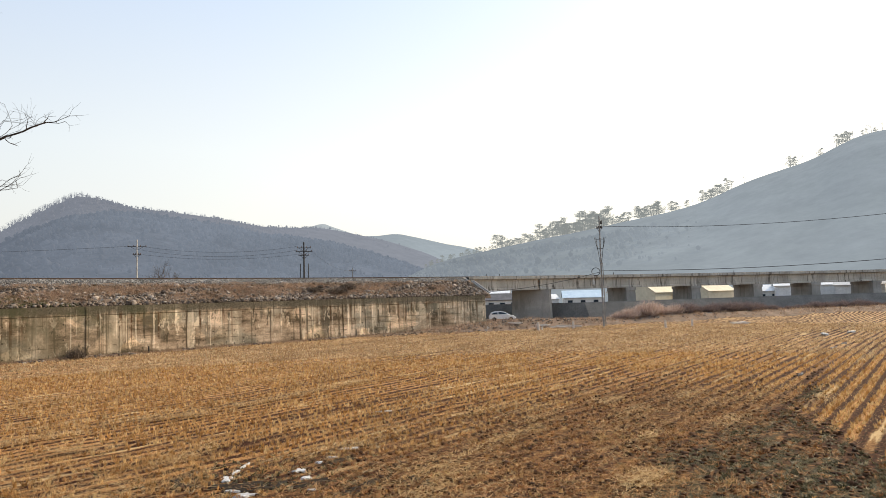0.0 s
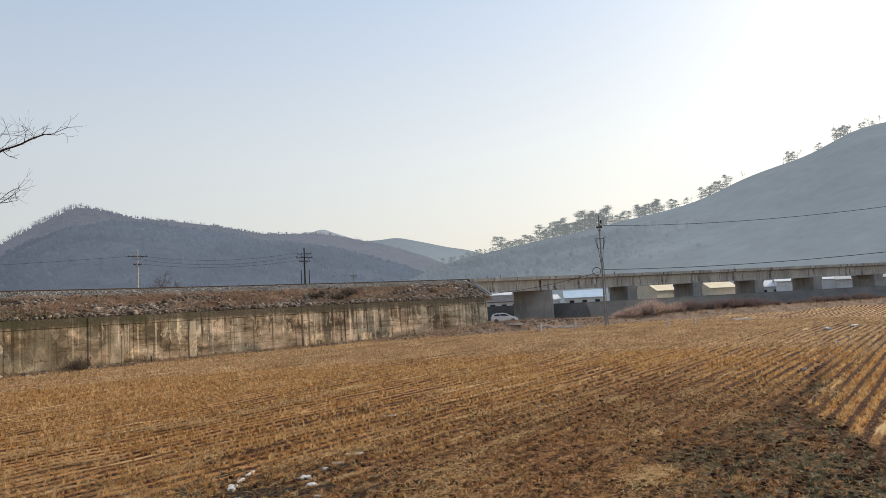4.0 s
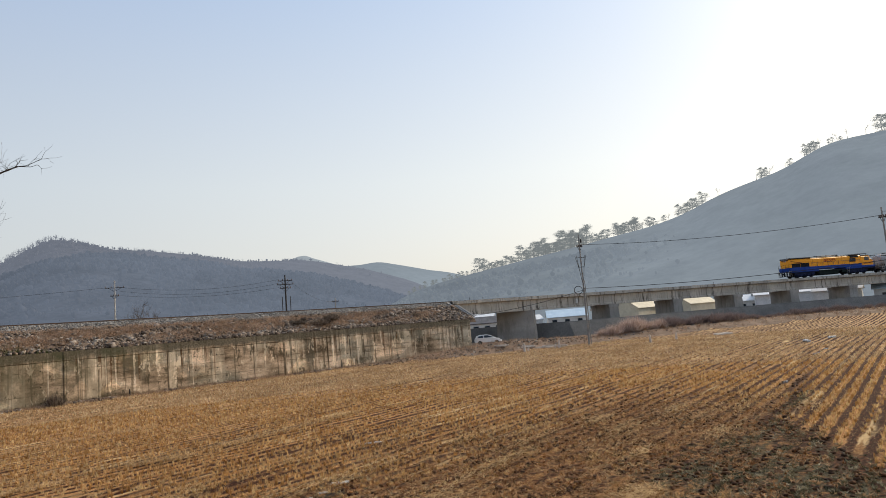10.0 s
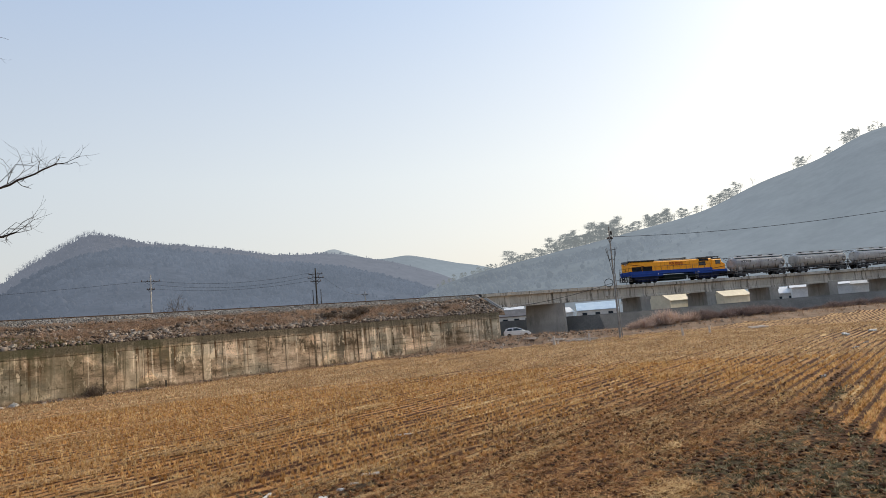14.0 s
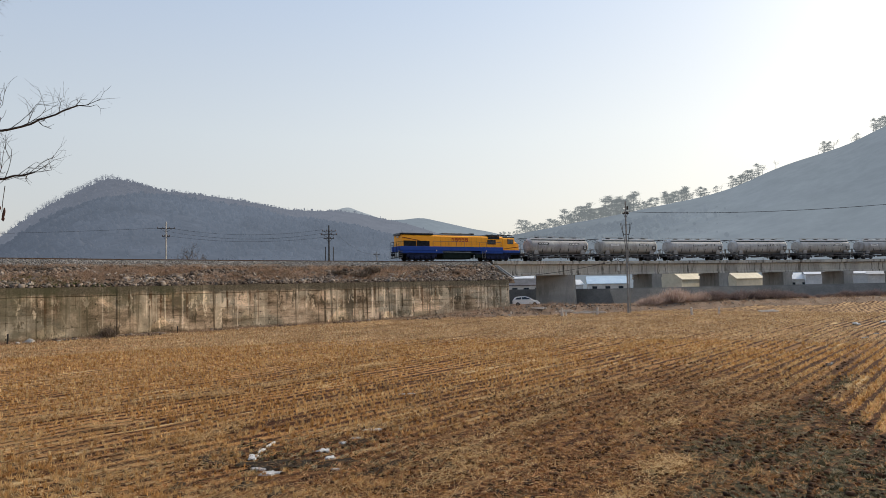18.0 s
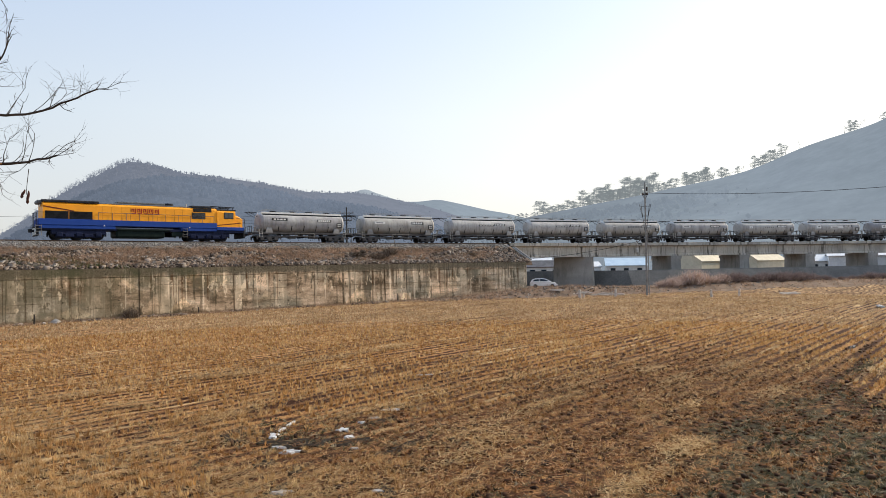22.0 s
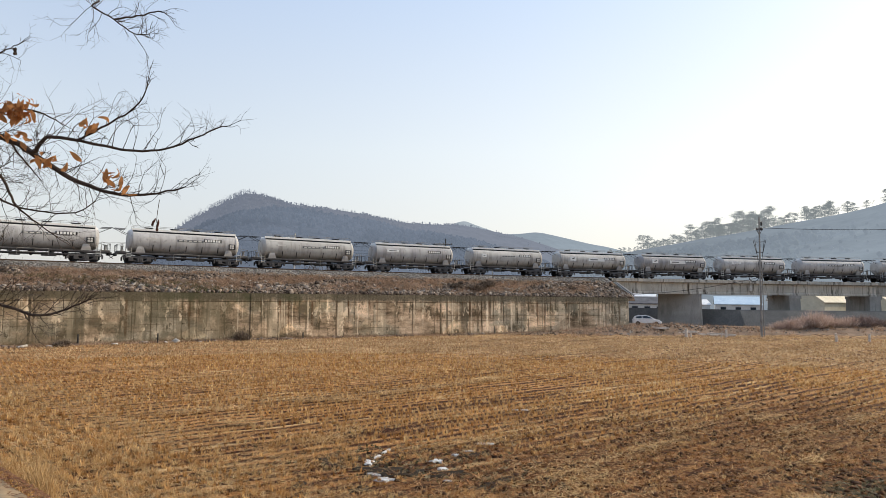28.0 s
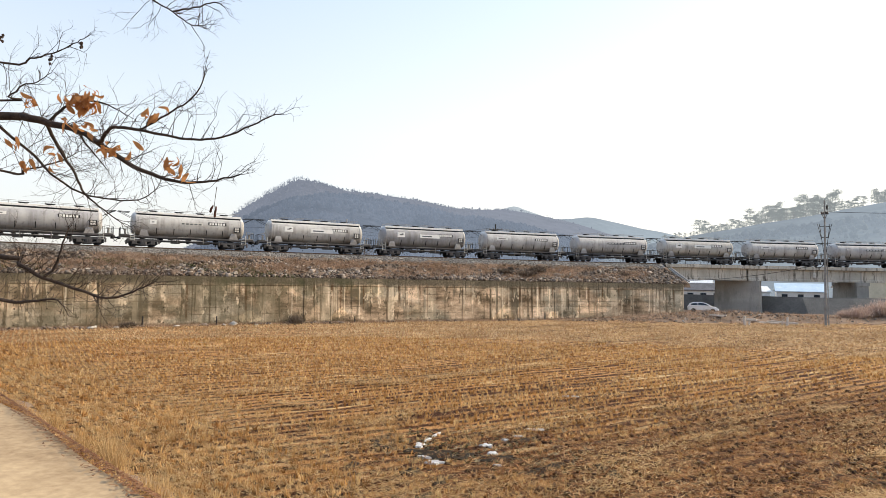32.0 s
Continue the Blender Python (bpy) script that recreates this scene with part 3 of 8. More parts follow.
# ---- ground ----
def build_ground():
    def steps(lim):
        v, out, d = 0.0, [0.0], 1.0
        while v < lim:
            v += d
            d = 1.0 if v < 100 else d * 1.12
            out.append(v)
        return np.array(out)
    xs = steps(2600)
    xs = np.concatenate([-xs[:0:-1], xs])
    ys = np.concatenate([-steps(600)[:0:-1], steps(2600)])
    gx, gy = np.meshgrid(xs, ys)
    gz = ground_z(gx, gy)
    rng = np.random.RandomState(4)
    gz += rng.normal(0, 0.025, gz.shape) * (np.hypot(gx, gy) < 140)
    w = len(xs)
    i = (np.arange(len(ys) - 1)[:, None] * w + np.arange(w - 1)).ravel()
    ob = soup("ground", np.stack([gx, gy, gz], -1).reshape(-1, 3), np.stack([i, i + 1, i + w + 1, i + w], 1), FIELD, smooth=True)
    ob.data.materials.append(EARTH)
    cx, cy = gx[:-1, :-1].ravel() + 0.5, gy[:-1, :-1].ravel() + 0.5
    s, off = to_line(cx, cy)
    n = ROAD_N[0] * cx + ROAD_N[1] * cy
    edge = 12.0 + 0.7 * np.sin(s * 0.31) + 4.5 * ease(s, 38, 55) - 0.4 * ease(s, 100, 150)
    edge = np.where(s < 40, 9.6 + 2.6 * ease(s, 24, 40), edge)
    earth = (off < edge) | (n < 4.4) | (off > 100 + 0 * s)
    ob.data.polygons.foreach_set("material_index", earth.astype(np.int32))
    tagged(ob, "harvested rice paddy with rows of straw stubble", "ground", kind="structure")


build_ground()


def build_road():
    a = Vector((ROAD_N[1], -ROAD_N[0], 0))
    nn = Vector((*ROAD_N, 0))
    rng = random.Random(3)
    rings = []
    for i in range(61):
        t = -60 + i * 2.0
        w = 1.78 + rng.uniform(-0.09, 0.09)
        ring = [a * t + nn * o + Vector((0, 0, z)) for o, z in ((-1.7, 3.1), (-1.65, 3.23), (-0.6, 3.25), (0.6, 3.25), (w - 0.05, 3.22), (w, 3.0))]
        rings.append(ring)
    ob = loft("road", rings, ROAD, smooth=False)
    tagged(ob, "narrow pale concrete farm road on a bank", "road", kind="structure")
    # the earth bank from the road's edge down to the paddy
    rings = []
    for i in range(241):
        t = -120 + i
        foot = 5.75 + 0.35 * noise.noise((t * 0.35, 3.0, 0.0)) + 0.2 * rng.uniform(-1, 1)
        ring = []
        for o, z in ((1.62, 3.1), (2.0, 2.985), (2.8, 2.2), (3.8, 1.22), (4.6, 0.48), (5.1, 0.27), (foot, 0.02), (foot + 0.15, -0.15)):
            ring.append(a * t + nn * o + Vector((0, 0, z + 0.02 * noise.noise((t * 0.6, o * 0.9, 1.0)) * (2.0 < o < 5.5))))
        rings.append(ring)
    tagged(loft("road_bank", rings, EARTH, smooth=True), "bare earth bank sloping from the road to the paddy", "bank", kind="structure")


build_road()


# ---- embankment, wall and track ----
def strip(name, s0, s1, step, section, material, parent=None, smooth=False):
    """A cross-section of (off, z), drawn along the line; UV: metres along and across."""
    n = max(2, int(round((s1 - s0) / step)) + 1)
    rings, uvs = [], []
    run = [0.0]
    for (o0, z0), (o1, z1) in zip(section, section[1:]):
        run.append(run[-1] + math.hypot(o1 - o0, z1 - z0))
    for i in range(n):
        s = s0 + (s1 - s0) * i / (n - 1)
        rings.append([on_line(s, o, z) for o, z in section])
        uvs.append([(s, r) for r in run])
    return loft(name, rings, material, parent, uvs, smooth=smooth)


def build_embankment():
    rng = np.random.RandomState(8)
    rings = []
    svals = np.arange(-200, 54.6, 0.8)
    offs = np.array([8.7, 8.4, 7.6, 6.8, 6.0, 5.2, 4.4, 3.6, 3.0])
    for s in svals:
        z = np.interp(offs, [3.0, 8.4, 8.7], [7.05, 4.85, 4.3]) + rng.normal(0, 0.09, len(offs)) * (offs < 8.3)
        ring = [on_line(s, o, float(h)) for o, h in zip(offs, z)]
        ring += [on_line(s, -3.0, 7.05), on_line(s, -9.0, 4.0), on_line(s, -15.0, -0.3)]
        rings.append(ring)
    ob = loft("embankment", rings, SLOPE, smooth=True)
    tagged(ob, "railway embankment of earth and loose stone", "embankment", kind="structure")
    b = strip("ballast_bed", -200, 54.5, 1.0, [(3.15, 6.95), (1.9, 7.5), (1.55, 7.56), (-1.55, 7.56), (-1.9, 7.5), (-3.1, 6.9)], BALLAST)
    tagged(b, "grey crushed-stone ballast bed", "ballast", kind="structure")


build_embankment()


def build_rails():
    for o in (0.76, -0.76):
        r = strip("rail", -200, 600, 2.0, [(o + 0.07, 7.58), (o + 0.02, 7.61), (o + 0.035, 7.69), (o + 0.035, RAIL_Z), (o - 0.035, RAIL_Z), (o - 0.035, 7.69), (o - 0.02, 7.61), (o - 0.07, 7.58)], STEEL)
        tagged(r, "brown steel rail on sleepers", "rail", "rails of the line", "structure")
    vs, fs = [], []
    for i, s in enumerate(np.arange(-150, 200, 0.65)):
        m = line_pose(s)
        k = len(vs)
        for dz in (7.5, 7.6):
            for dx, dy in ((-0.12, -1.2), (0.12, -1.2), (0.12, 1.2), (-0.12, 1.2)):
                vs.append(m @ Vector((dx, dy, dz)))
        fs += [(k + 4, k + 5, k + 6, k + 7), (k, k + 1, k + 5, k + 4), (k + 1, k + 2, k + 6, k + 5), (k + 2, k + 3, k + 7, k + 6), (k + 3, k, k + 4, k + 7)]
    tagged(soup("sleepers", vs, fs, LEVEE), "grey concrete sleepers under the rails", "sleeper", kind="stuff")


build_rails()


def build_wall():
    wall = thing("retaining_wall", Matrix(), "high stained concrete retaining wall in cast panels", "wall", kind="structure")
    o = WALL_OFF
    s = WALL_END
    joints = [53.0]
    while s > -150:
        s = 49.2 if s == 53.0 else s - 9.7
        joints.append(s)
    rng = random.Random(5)
    for s1, s0 in zip(joints, joints[1:]):
        d = rng.uniform(-0.02, 0.02)
        sec = [(o + 0.22 + d, -0.5), (o + 0.06 + d, 3.86), (o + 0.0 + d, 3.9), (o + 0.05 + d, 3.94), (o + d, WALL_TOP), (o - 0.5, WALL_TOP), (o - 0.5, 3.9)]
        strip("wall_panel", s0 + 0.012, s1 - 0.012, 1.2, sec, WALL, wall)
    # the wall turns in at its end, towards the bridge
    m = line_pose(WALL_END)
    rings, uvs = [], []
    for z in (-0.3, WALL_TOP):
        rings.append([m @ Vector((x, -y, z)) for x, y in ((-0.05, o + 0.02), (0.04, o + 0.02), (0.04, 2.6), (-0.5, 2.6))])
        uvs.append([(60 + u, z) for u in (0, 0.1, 6.5, 7)])
    loft("end_panel", rings, WALL, wall, uvs, closed=True)


build_wall()

PIERS = [68.2, 86.8, 101.0, 115.0, 128.5, 143.0] + [157.0 + 14 * i for i in range(33)]


def build_bridge():
    bridge = thing("railway_bridge", Matrix(), "long weathered concrete railway bridge on wall piers", "bridge", kind="structure")
    ends = [54.5] + PIERS
    for i, (s0, s1) in enumerate(zip(ends, ends[1:])):
        st = 2.0 if s0 < 180 else 7.0
        strip("deck_slab", s0 + 0.03, s1 - 0.03, st, [(2.1, 7.05), (2.7, 7.17), (2.75, 7.2), (2.75, 7.62), (2.45, 7.64), (2.45, 7.5), (-2.45, 7.5), (-2.45, 7.64), (-2.75, 7.62), (-2.75, 7.2), (-2.1, 7.05)], BRIDGE, bridge)
        for o in (2.25, -1.75):
            strip("girder", s0 + 0.15, s1 - 0.15, st, [(o, 7.1), (o - 0.02, 5.75), (o + 0.1, 5.7), (o + 0.1, 5.42), (o - 0.6, 5.42), (o - 0.6, 5.7), (o - 0.5, 5.75), (o - 0.5, 7.1)], BRIDGE, bridge)
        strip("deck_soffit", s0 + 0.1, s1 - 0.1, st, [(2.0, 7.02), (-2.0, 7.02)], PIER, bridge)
    for i, s in enumerate(PIERS):
        m = line_pose(s)
        rings, uvs = [], []
        wide, deep = (3.05, 1.1) if i == 0 else (0.95, 2.6)
        if i == 0:
            # the first pier stands askew, along the stream road
            m = line_pose(s, 0, 0, -44)
        for z, g in ((-0.6, 0.16), (4.9, 0.0), (4.9, 0.12 * (i > 0)), (5.4, 0.12 * (i > 0))):
            rings.append([m @ Vector((x, y, z)) for x, y in ((-wide - g, -deep - g), (wide + g, -deep - g), (wide + g, deep + g), (-wide - g, deep + g))])
            uvs.append([(s * 3 + u, z) for u in (0, 1.9, 7.1, 9.0)])
        loft("pier", rings, PIER, bridge, uvs, closed=True)
        bm = bmesh.new()
        box(bm, -0.4, 0.4, -2.22, 2.22, 5.38, 6.9)
        d = part("diaphragm", bm, PIER, bridge)
        d.matrix_local = m
    # abutment
    m = line_pose(54.2)
    bm = bmesh.new()
    box(bm, -1.2, 0.3, -2.6, 2.6, 0.0, 6.6)
    d = part("abutment", bm, PIER, bridge)
    d.matrix_local = m


build_bridge()


def build_levee():
    ss = [(40, -16), (56, -12), (66, -6.5), (72, -1.0), (76, 3.6), (84, 4.2)] + [(90 + 8 * i, 4.2) for i in range(22)]
    rings, uvs = [], []
    for s, o in ss:
        rings.append([on_line(s, o + d, z) for d, z in ((1.6, 0.6), (0.35, 2.95), (0.3, 3.1), (-0.1, 3.1), (-0.15, 2.0))])
        uvs.append([(s, z) for z in (0, 2.9, 3.1, 3.3, 4)])
    ob = loft("levee_wall", rings, LEVEE, None, uvs)
    tagged(ob, "dark sloping concrete levee wall under the bridge", "levee", kind="structure")


build_levee()


# ---- hills ----
def hill(name, ridge, foot, material, label, seed, back=1.6, n=160, m=24, sway=0.15):
    """A wooded ridge: (azimuth, elevation, distance) along its crest; it falls to the foot distance in front."""
    ridge = np.array(ridge, float)
    az = np.linspace(ridge[0, 0], ridge[-1, 0], n)
    el, dist = np.interp(az, ridge[:, 0], ridge[:, 1]), np.interp(az, ridge[:, 0], ridge[:, 2])
    k = np.ones(5) / 5
    el = np.convolve(np.pad(el, 2, "edge"), k, "valid")
    top = EYE[2] + dist * np.tan(np.radians(el))
    rings = []
    for i in range(n):
        ring = []
        for j in range(m + 1):
            f = j / m * 1.25
            d = foot + (dist[i] - foot) * f
            x, y = math.sin(radians(az[i])) * d, math.cos(radians(az[i])) * d
            if f <= 1:
                h = top[i] * (0.62 * f + 0.38 * f * f * (3 - 2 * f))
                h *= 1 + sway * (1 - f) * f * 4 * noise.noise((x * 0.006, y * 0.006, seed))
            else:
                h = top[i] * (1 - (f - 1) * back)
            ring.append((x, y, h - 1.0 if j == 0 else h))
        rings.append(ring)
    ob = loft(name, rings, material, smooth=True)
    return tagged(ob, label, "hill", kind="structure")


RIGHT_RIDGE = [(-3, 0.2, 420), (0, 1.5, 420), (2, 2.6, 420), (3.5, 3.05, 420), (5, 3.5, 420), (7, 3.8, 420), (8.5, 4.15, 420), (10.9, 4.5, 420), (12.9, 4.9, 420), (15.8, 5.3, 420), (20.4, 6.1, 420), (24.3, 6.7, 420),
               (26.9, 7.4, 420), (29.4, 8.5, 420), (31.75, 9.15, 420), (34.0, 9.65, 420), (35.4, 10.15, 420), (36.3, 10.65, 420), (37.2, 11.05, 420), (38.5, 11.35, 420), (42, 11.4, 420), (52, 12.5, 420), (65, 12, 420), (85, 8, 420)]
FRONT_RIDGE = [(-41, 0.1, 700), (-36, 1.3, 700), (-33, 3.2, 700), (-31.4, 4.65, 700), (-30.2, 5.5, 700), (-29.1, 6.0, 700), (-28, 6.45, 700), (-26.9, 6.95, 700), (-25.8, 7.2, 700), (-24.6, 7.35, 710), (-23.4, 7.45, 720), (-22.2, 7.4, 730),
               (-20.5, 7.3, 740), (-18, 7.0, 750), (-15, 6.45, 760), (-12, 5.8, 770), (-9, 5.4, 780), (-6, 4.9, 790), (-3, 4.1, 800), (0, 3.1, 800), (3, 1.9, 800), (6, 0.5, 800)]
LEFT_RIDGE = [(-42, 0.2, 950), (-36, 1.9, 950), (-34.5, 2.9, 950), (-33.1, 4.0, 950), (-31.4, 5.65, 950), (-30.2, 6.45, 950), (-28.4, 7.55, 950), (-27.3, 8.2, 950), (-26.5, 8.6, 950), (-25.8, 8.68, 950), (-24.6, 8.4, 950), (-22.6, 7.85, 950),
              (-20.5, 7.7, 960), (-18.35, 7.5, 970), (-16.1, 7.22, 980), (-13.83, 6.8, 990), (-12.66, 6.55, 1000), (-11.5, 6.46, 1010), (-9, 6.38, 1020), (-7.8, 6.42, 1030), (-6.06, 6.2, 1040), (-4.8, 5.95, 1050), (-3.55, 5.65, 1050),
              (-1.5, 5.2, 1050), (0.5, 4.55, 1050), (2.5, 3.85, 1050), (4, 3.1, 1050), (7, 1.0, 1050)]
MIDDLE_RIDGE = [(-14, 4.0, 1600), (-6, 5.3, 1600), (-4.06, 5.55, 1600), (-3.05, 5.57, 1600), (-1.76, 5.6, 1600), (-0.98, 5.72, 1600), (-0.2, 5.74, 1600), (1.09, 5.45, 1600), (2.37, 5.15, 1600), (4.17, 4.7, 1600), (5.72, 4.42, 1600),
                (7.26, 4.0, 1600), (8.77, 3.4, 1600), (12, 2.4, 1600), (20, 1.2, 1600)]
FAR_RIDGE = [(-16, 5.0, 2500), (-9.2, 6.0, 2500), (-8.3, 6.3, 2500), (-7.54, 6.66, 2500), (-6.8, 6.74, 2500), (-6.3, 6.5, 2500), (-5.3, 6.15, 2500), (-3, 5.4, 2500), (4, 4.0, 2500)]
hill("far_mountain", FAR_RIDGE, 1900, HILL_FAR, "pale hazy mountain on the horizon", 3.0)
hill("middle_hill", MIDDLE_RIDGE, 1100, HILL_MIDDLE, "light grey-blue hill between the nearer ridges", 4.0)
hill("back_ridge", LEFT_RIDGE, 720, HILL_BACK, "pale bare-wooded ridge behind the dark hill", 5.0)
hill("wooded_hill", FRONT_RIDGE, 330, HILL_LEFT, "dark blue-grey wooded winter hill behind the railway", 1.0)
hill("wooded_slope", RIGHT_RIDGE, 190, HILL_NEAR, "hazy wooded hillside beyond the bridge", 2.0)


# ---- the train ----
YELLOW = paint("yellow_paint", (0.86, 0.345, 0.015), 0.38, 0.18)
BLUE = paint("blue_paint", (0.006, 0.045, 0.25), 0.6, 0.1)
DARK = plain("dark_underframe", (0.008, 0.009, 0.011), (0.034, 0.036, 0.04), 2.0, 0.85, spec=0.1)
BOGIE = plain("dull_bogie_iron", (0.03, 0.03, 0.032), (0.105, 0.1, 0.1), 2.0, 0.8)
DUSTY = plain("dusty_underframe", (0.1, 0.097, 0.092), (0.3, 0.29, 0.27), 2.5, 0.85)
GREEN = plain("dark_green_tank_paint", (0.004, 0.009, 0.009), (0.012, 0.022, 0.02), 2.0, 0.7, spec=0.1)
ROOFGREY = paint("grey_roof_paint", (0.1, 0.105, 0.11), 0.5)
RED = paint("red_brown_marks", (0.11, 0.012, 0.006), 0.6, 0.02)
SIGNRED = paint("red_sign_paint", (0.3, 0.018, 0.01), 0.6, 0.02)
NAVY = plain("grimy_navy_underframe", (0.006, 0.009, 0.022), (0.02, 0.028, 0.07), 2.0, 0.8, spec=0.1)
WHITE = paint("white_paint", (0.75, 0.75, 0.72), 0.5, 0.2)
BLACKPLATE = paint("black_plate", (0.02, 0.02, 0.022), 0.5, 0.1)
DUSTPALE = plain("pale_cement_dust", (0.4, 0.39, 0.36), (0.62, 0.61, 0.57), 1.5, 0.95)


def cement_paint():
    """Grey tank paint under cement dust, with runs down the sides; each wagon a little different."""
    m, n, l, b = shader("cement_grey_paint", 0.6)
    co = n.new("ShaderNodeTexCoord").outputs["Object"]
    rnd = n.new("ShaderNodeObjectInfo").outputs["Random"]
    base = ramp(n, l, rnd, ((0.0, (0.25, 0.25, 0.26)), (0.35, (0.34, 0.335, 0.335)), (0.7, (0.41, 0.405, 0.4)), (1.0, (0.36, 0.35, 0.325))))
    place = n.new("ShaderNodeVectorMath")
    place.operation = "ADD"
    l.new(co, place.inputs[0])
    far = n.new("ShaderNodeCombineXYZ")
    l.new(calc(n, l, "MULTIPLY", rnd, 90.0), far.inputs[0])
    l.new(far.outputs[0], place.inputs[1])
    vec = place.outputs[0]
    runs = tex_noise(n, l, vec, 1.0, 5.0, 0.62, (2.3, 0.4, 0.16))
    cloud = tex_noise(n, l, vec, 0.5, 6.0, 0.62)
    blot = tex_noise(n, l, vec, 2.4, 5.0, 0.65)
    c = mixed(n, l, ramp(n, l, runs, ((0.46, (0, 0, 0)), (0.64, (0.6,) * 3))), base, (0.14, 0.13, 0.115))
    c = mixed(n, l, ramp(n, l, cloud, ((0.45, (0, 0, 0)), (0.68, (0.55,) * 3))), c, (0.56, 0.55, 0.52))
    c = mixed(n, l, ramp(n, l, blot, ((0.56, (0, 0, 0)), (0.68, (0.5,) * 3))), c, (0.17, 0.155, 0.14))
    # paler towards the top, darker low down, both borders broken by the runs
    sep = n.new("ShaderNodeSeparateXYZ")
    l.new(co, sep.inputs[0])
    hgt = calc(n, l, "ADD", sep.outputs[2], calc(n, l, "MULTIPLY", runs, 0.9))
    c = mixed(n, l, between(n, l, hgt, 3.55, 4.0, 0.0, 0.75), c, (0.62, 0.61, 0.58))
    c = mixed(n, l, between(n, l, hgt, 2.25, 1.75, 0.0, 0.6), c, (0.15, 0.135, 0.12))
    l.new(c, b.inputs["Base Color"])
    relief(n, l, b, tex_noise(n, l, co, 5.0), 0.06)
    return m


TANK = cement_paint()
GLASS, gn, gl, gb = shader("dark_window_glass", 0.08, spec=0.6)
gb.inputs["Base Color"].default_value = (0.03, 0.04, 0.05, 1)


def wheel(bm, x, y, r=0.43):
    s = 1 if y > 0 else -1
    rod(bm, (x, y, r), (x, y - s * 0.13, r), r, r, 20)
    rod(bm, (x, y + s * 0.05, r), (x, y, r), r * 0.45, r * 0.55, 12)


def bogie(parent, x, name, axles, wheel_r, frame_mat, half=0.95):
    """A truck with side frames, springs, axle boxes and wheels; each wheel its own part."""
    bm = bmesh.new()
    lo, hi = min(axles), max(axles)
    for s in (-1, 1):
        y = s * 1.03
        box(bm, lo - 0.5, hi + 0.5, y - 0.08, y + 0.08, wheel_r + 0.1, wheel_r + 0.36, 0.03)
        for a in axles:
            box(bm, a - 0.22, a + 0.22, y - 0.12, y + 0.12, wheel_r - 0.2, wheel_r + 0.22, 0.04)
        for a, c in zip(axles, axles[1:]):
            m = (a + c) / 2
            box(bm, m - 0.32, m + 0.32, y - 0.1, y + 0.1, wheel_r - 0.22, wheel_r + 0.14, 0.05)
            for k in (-0.16, 0, 0.16):
                rod(bm, (m + k, y + s * 0.09, wheel_r - 0.2), (m + k, y + s * 0.09, wheel_r + 0.12), 0.055, seg=8)
        # the lower bar dips between the axle boxes
        for a, c in zip(axles, axles[1:]):
            m = (a + c) / 2
            rod(bm, (a, y, wheel_r - 0.02), (m - 0.3, y, wheel_r - 0.24), 0.07, seg=6)
            rod(bm, (c, y, wheel_r - 0.02), (m + 0.3, y, wheel_r - 0.24), 0.07, seg=6)
            box(bm, m - 0.34, m + 0.34, y - 0.09, y + 0.09, wheel_r - 0.3, wheel_r - 0.18, 0.03)
        for a in (lo - 0.62, hi + 0.62):
            box(bm, a - 0.08, a + 0.08, y - 0.1, y + 0.1, wheel_r - 0.12, wheel_r + 0.3, 0.02)
    box(bm, (lo + hi) / 2 - 0.25, (lo + hi) / 2 + 0.25, -1.0, 1.0, wheel_r, wheel_r + 0.28, 0.03)
    box(bm, lo - 0.66, hi + 0.66, -0.75, 0.75, wheel_r + 0.3, wheel_r + 0.42, 0.03)
    b = part(name, bm, frame_mat, parent)
    b.location.x = x
    for a in axles:
        for s in (-1, 1):
            bm = bmesh.new()
            wheel(bm, 0, s * 0.86, wheel_r)
            w = part("wheel", bm, DARK, b)
            w.location.x = a
    return b


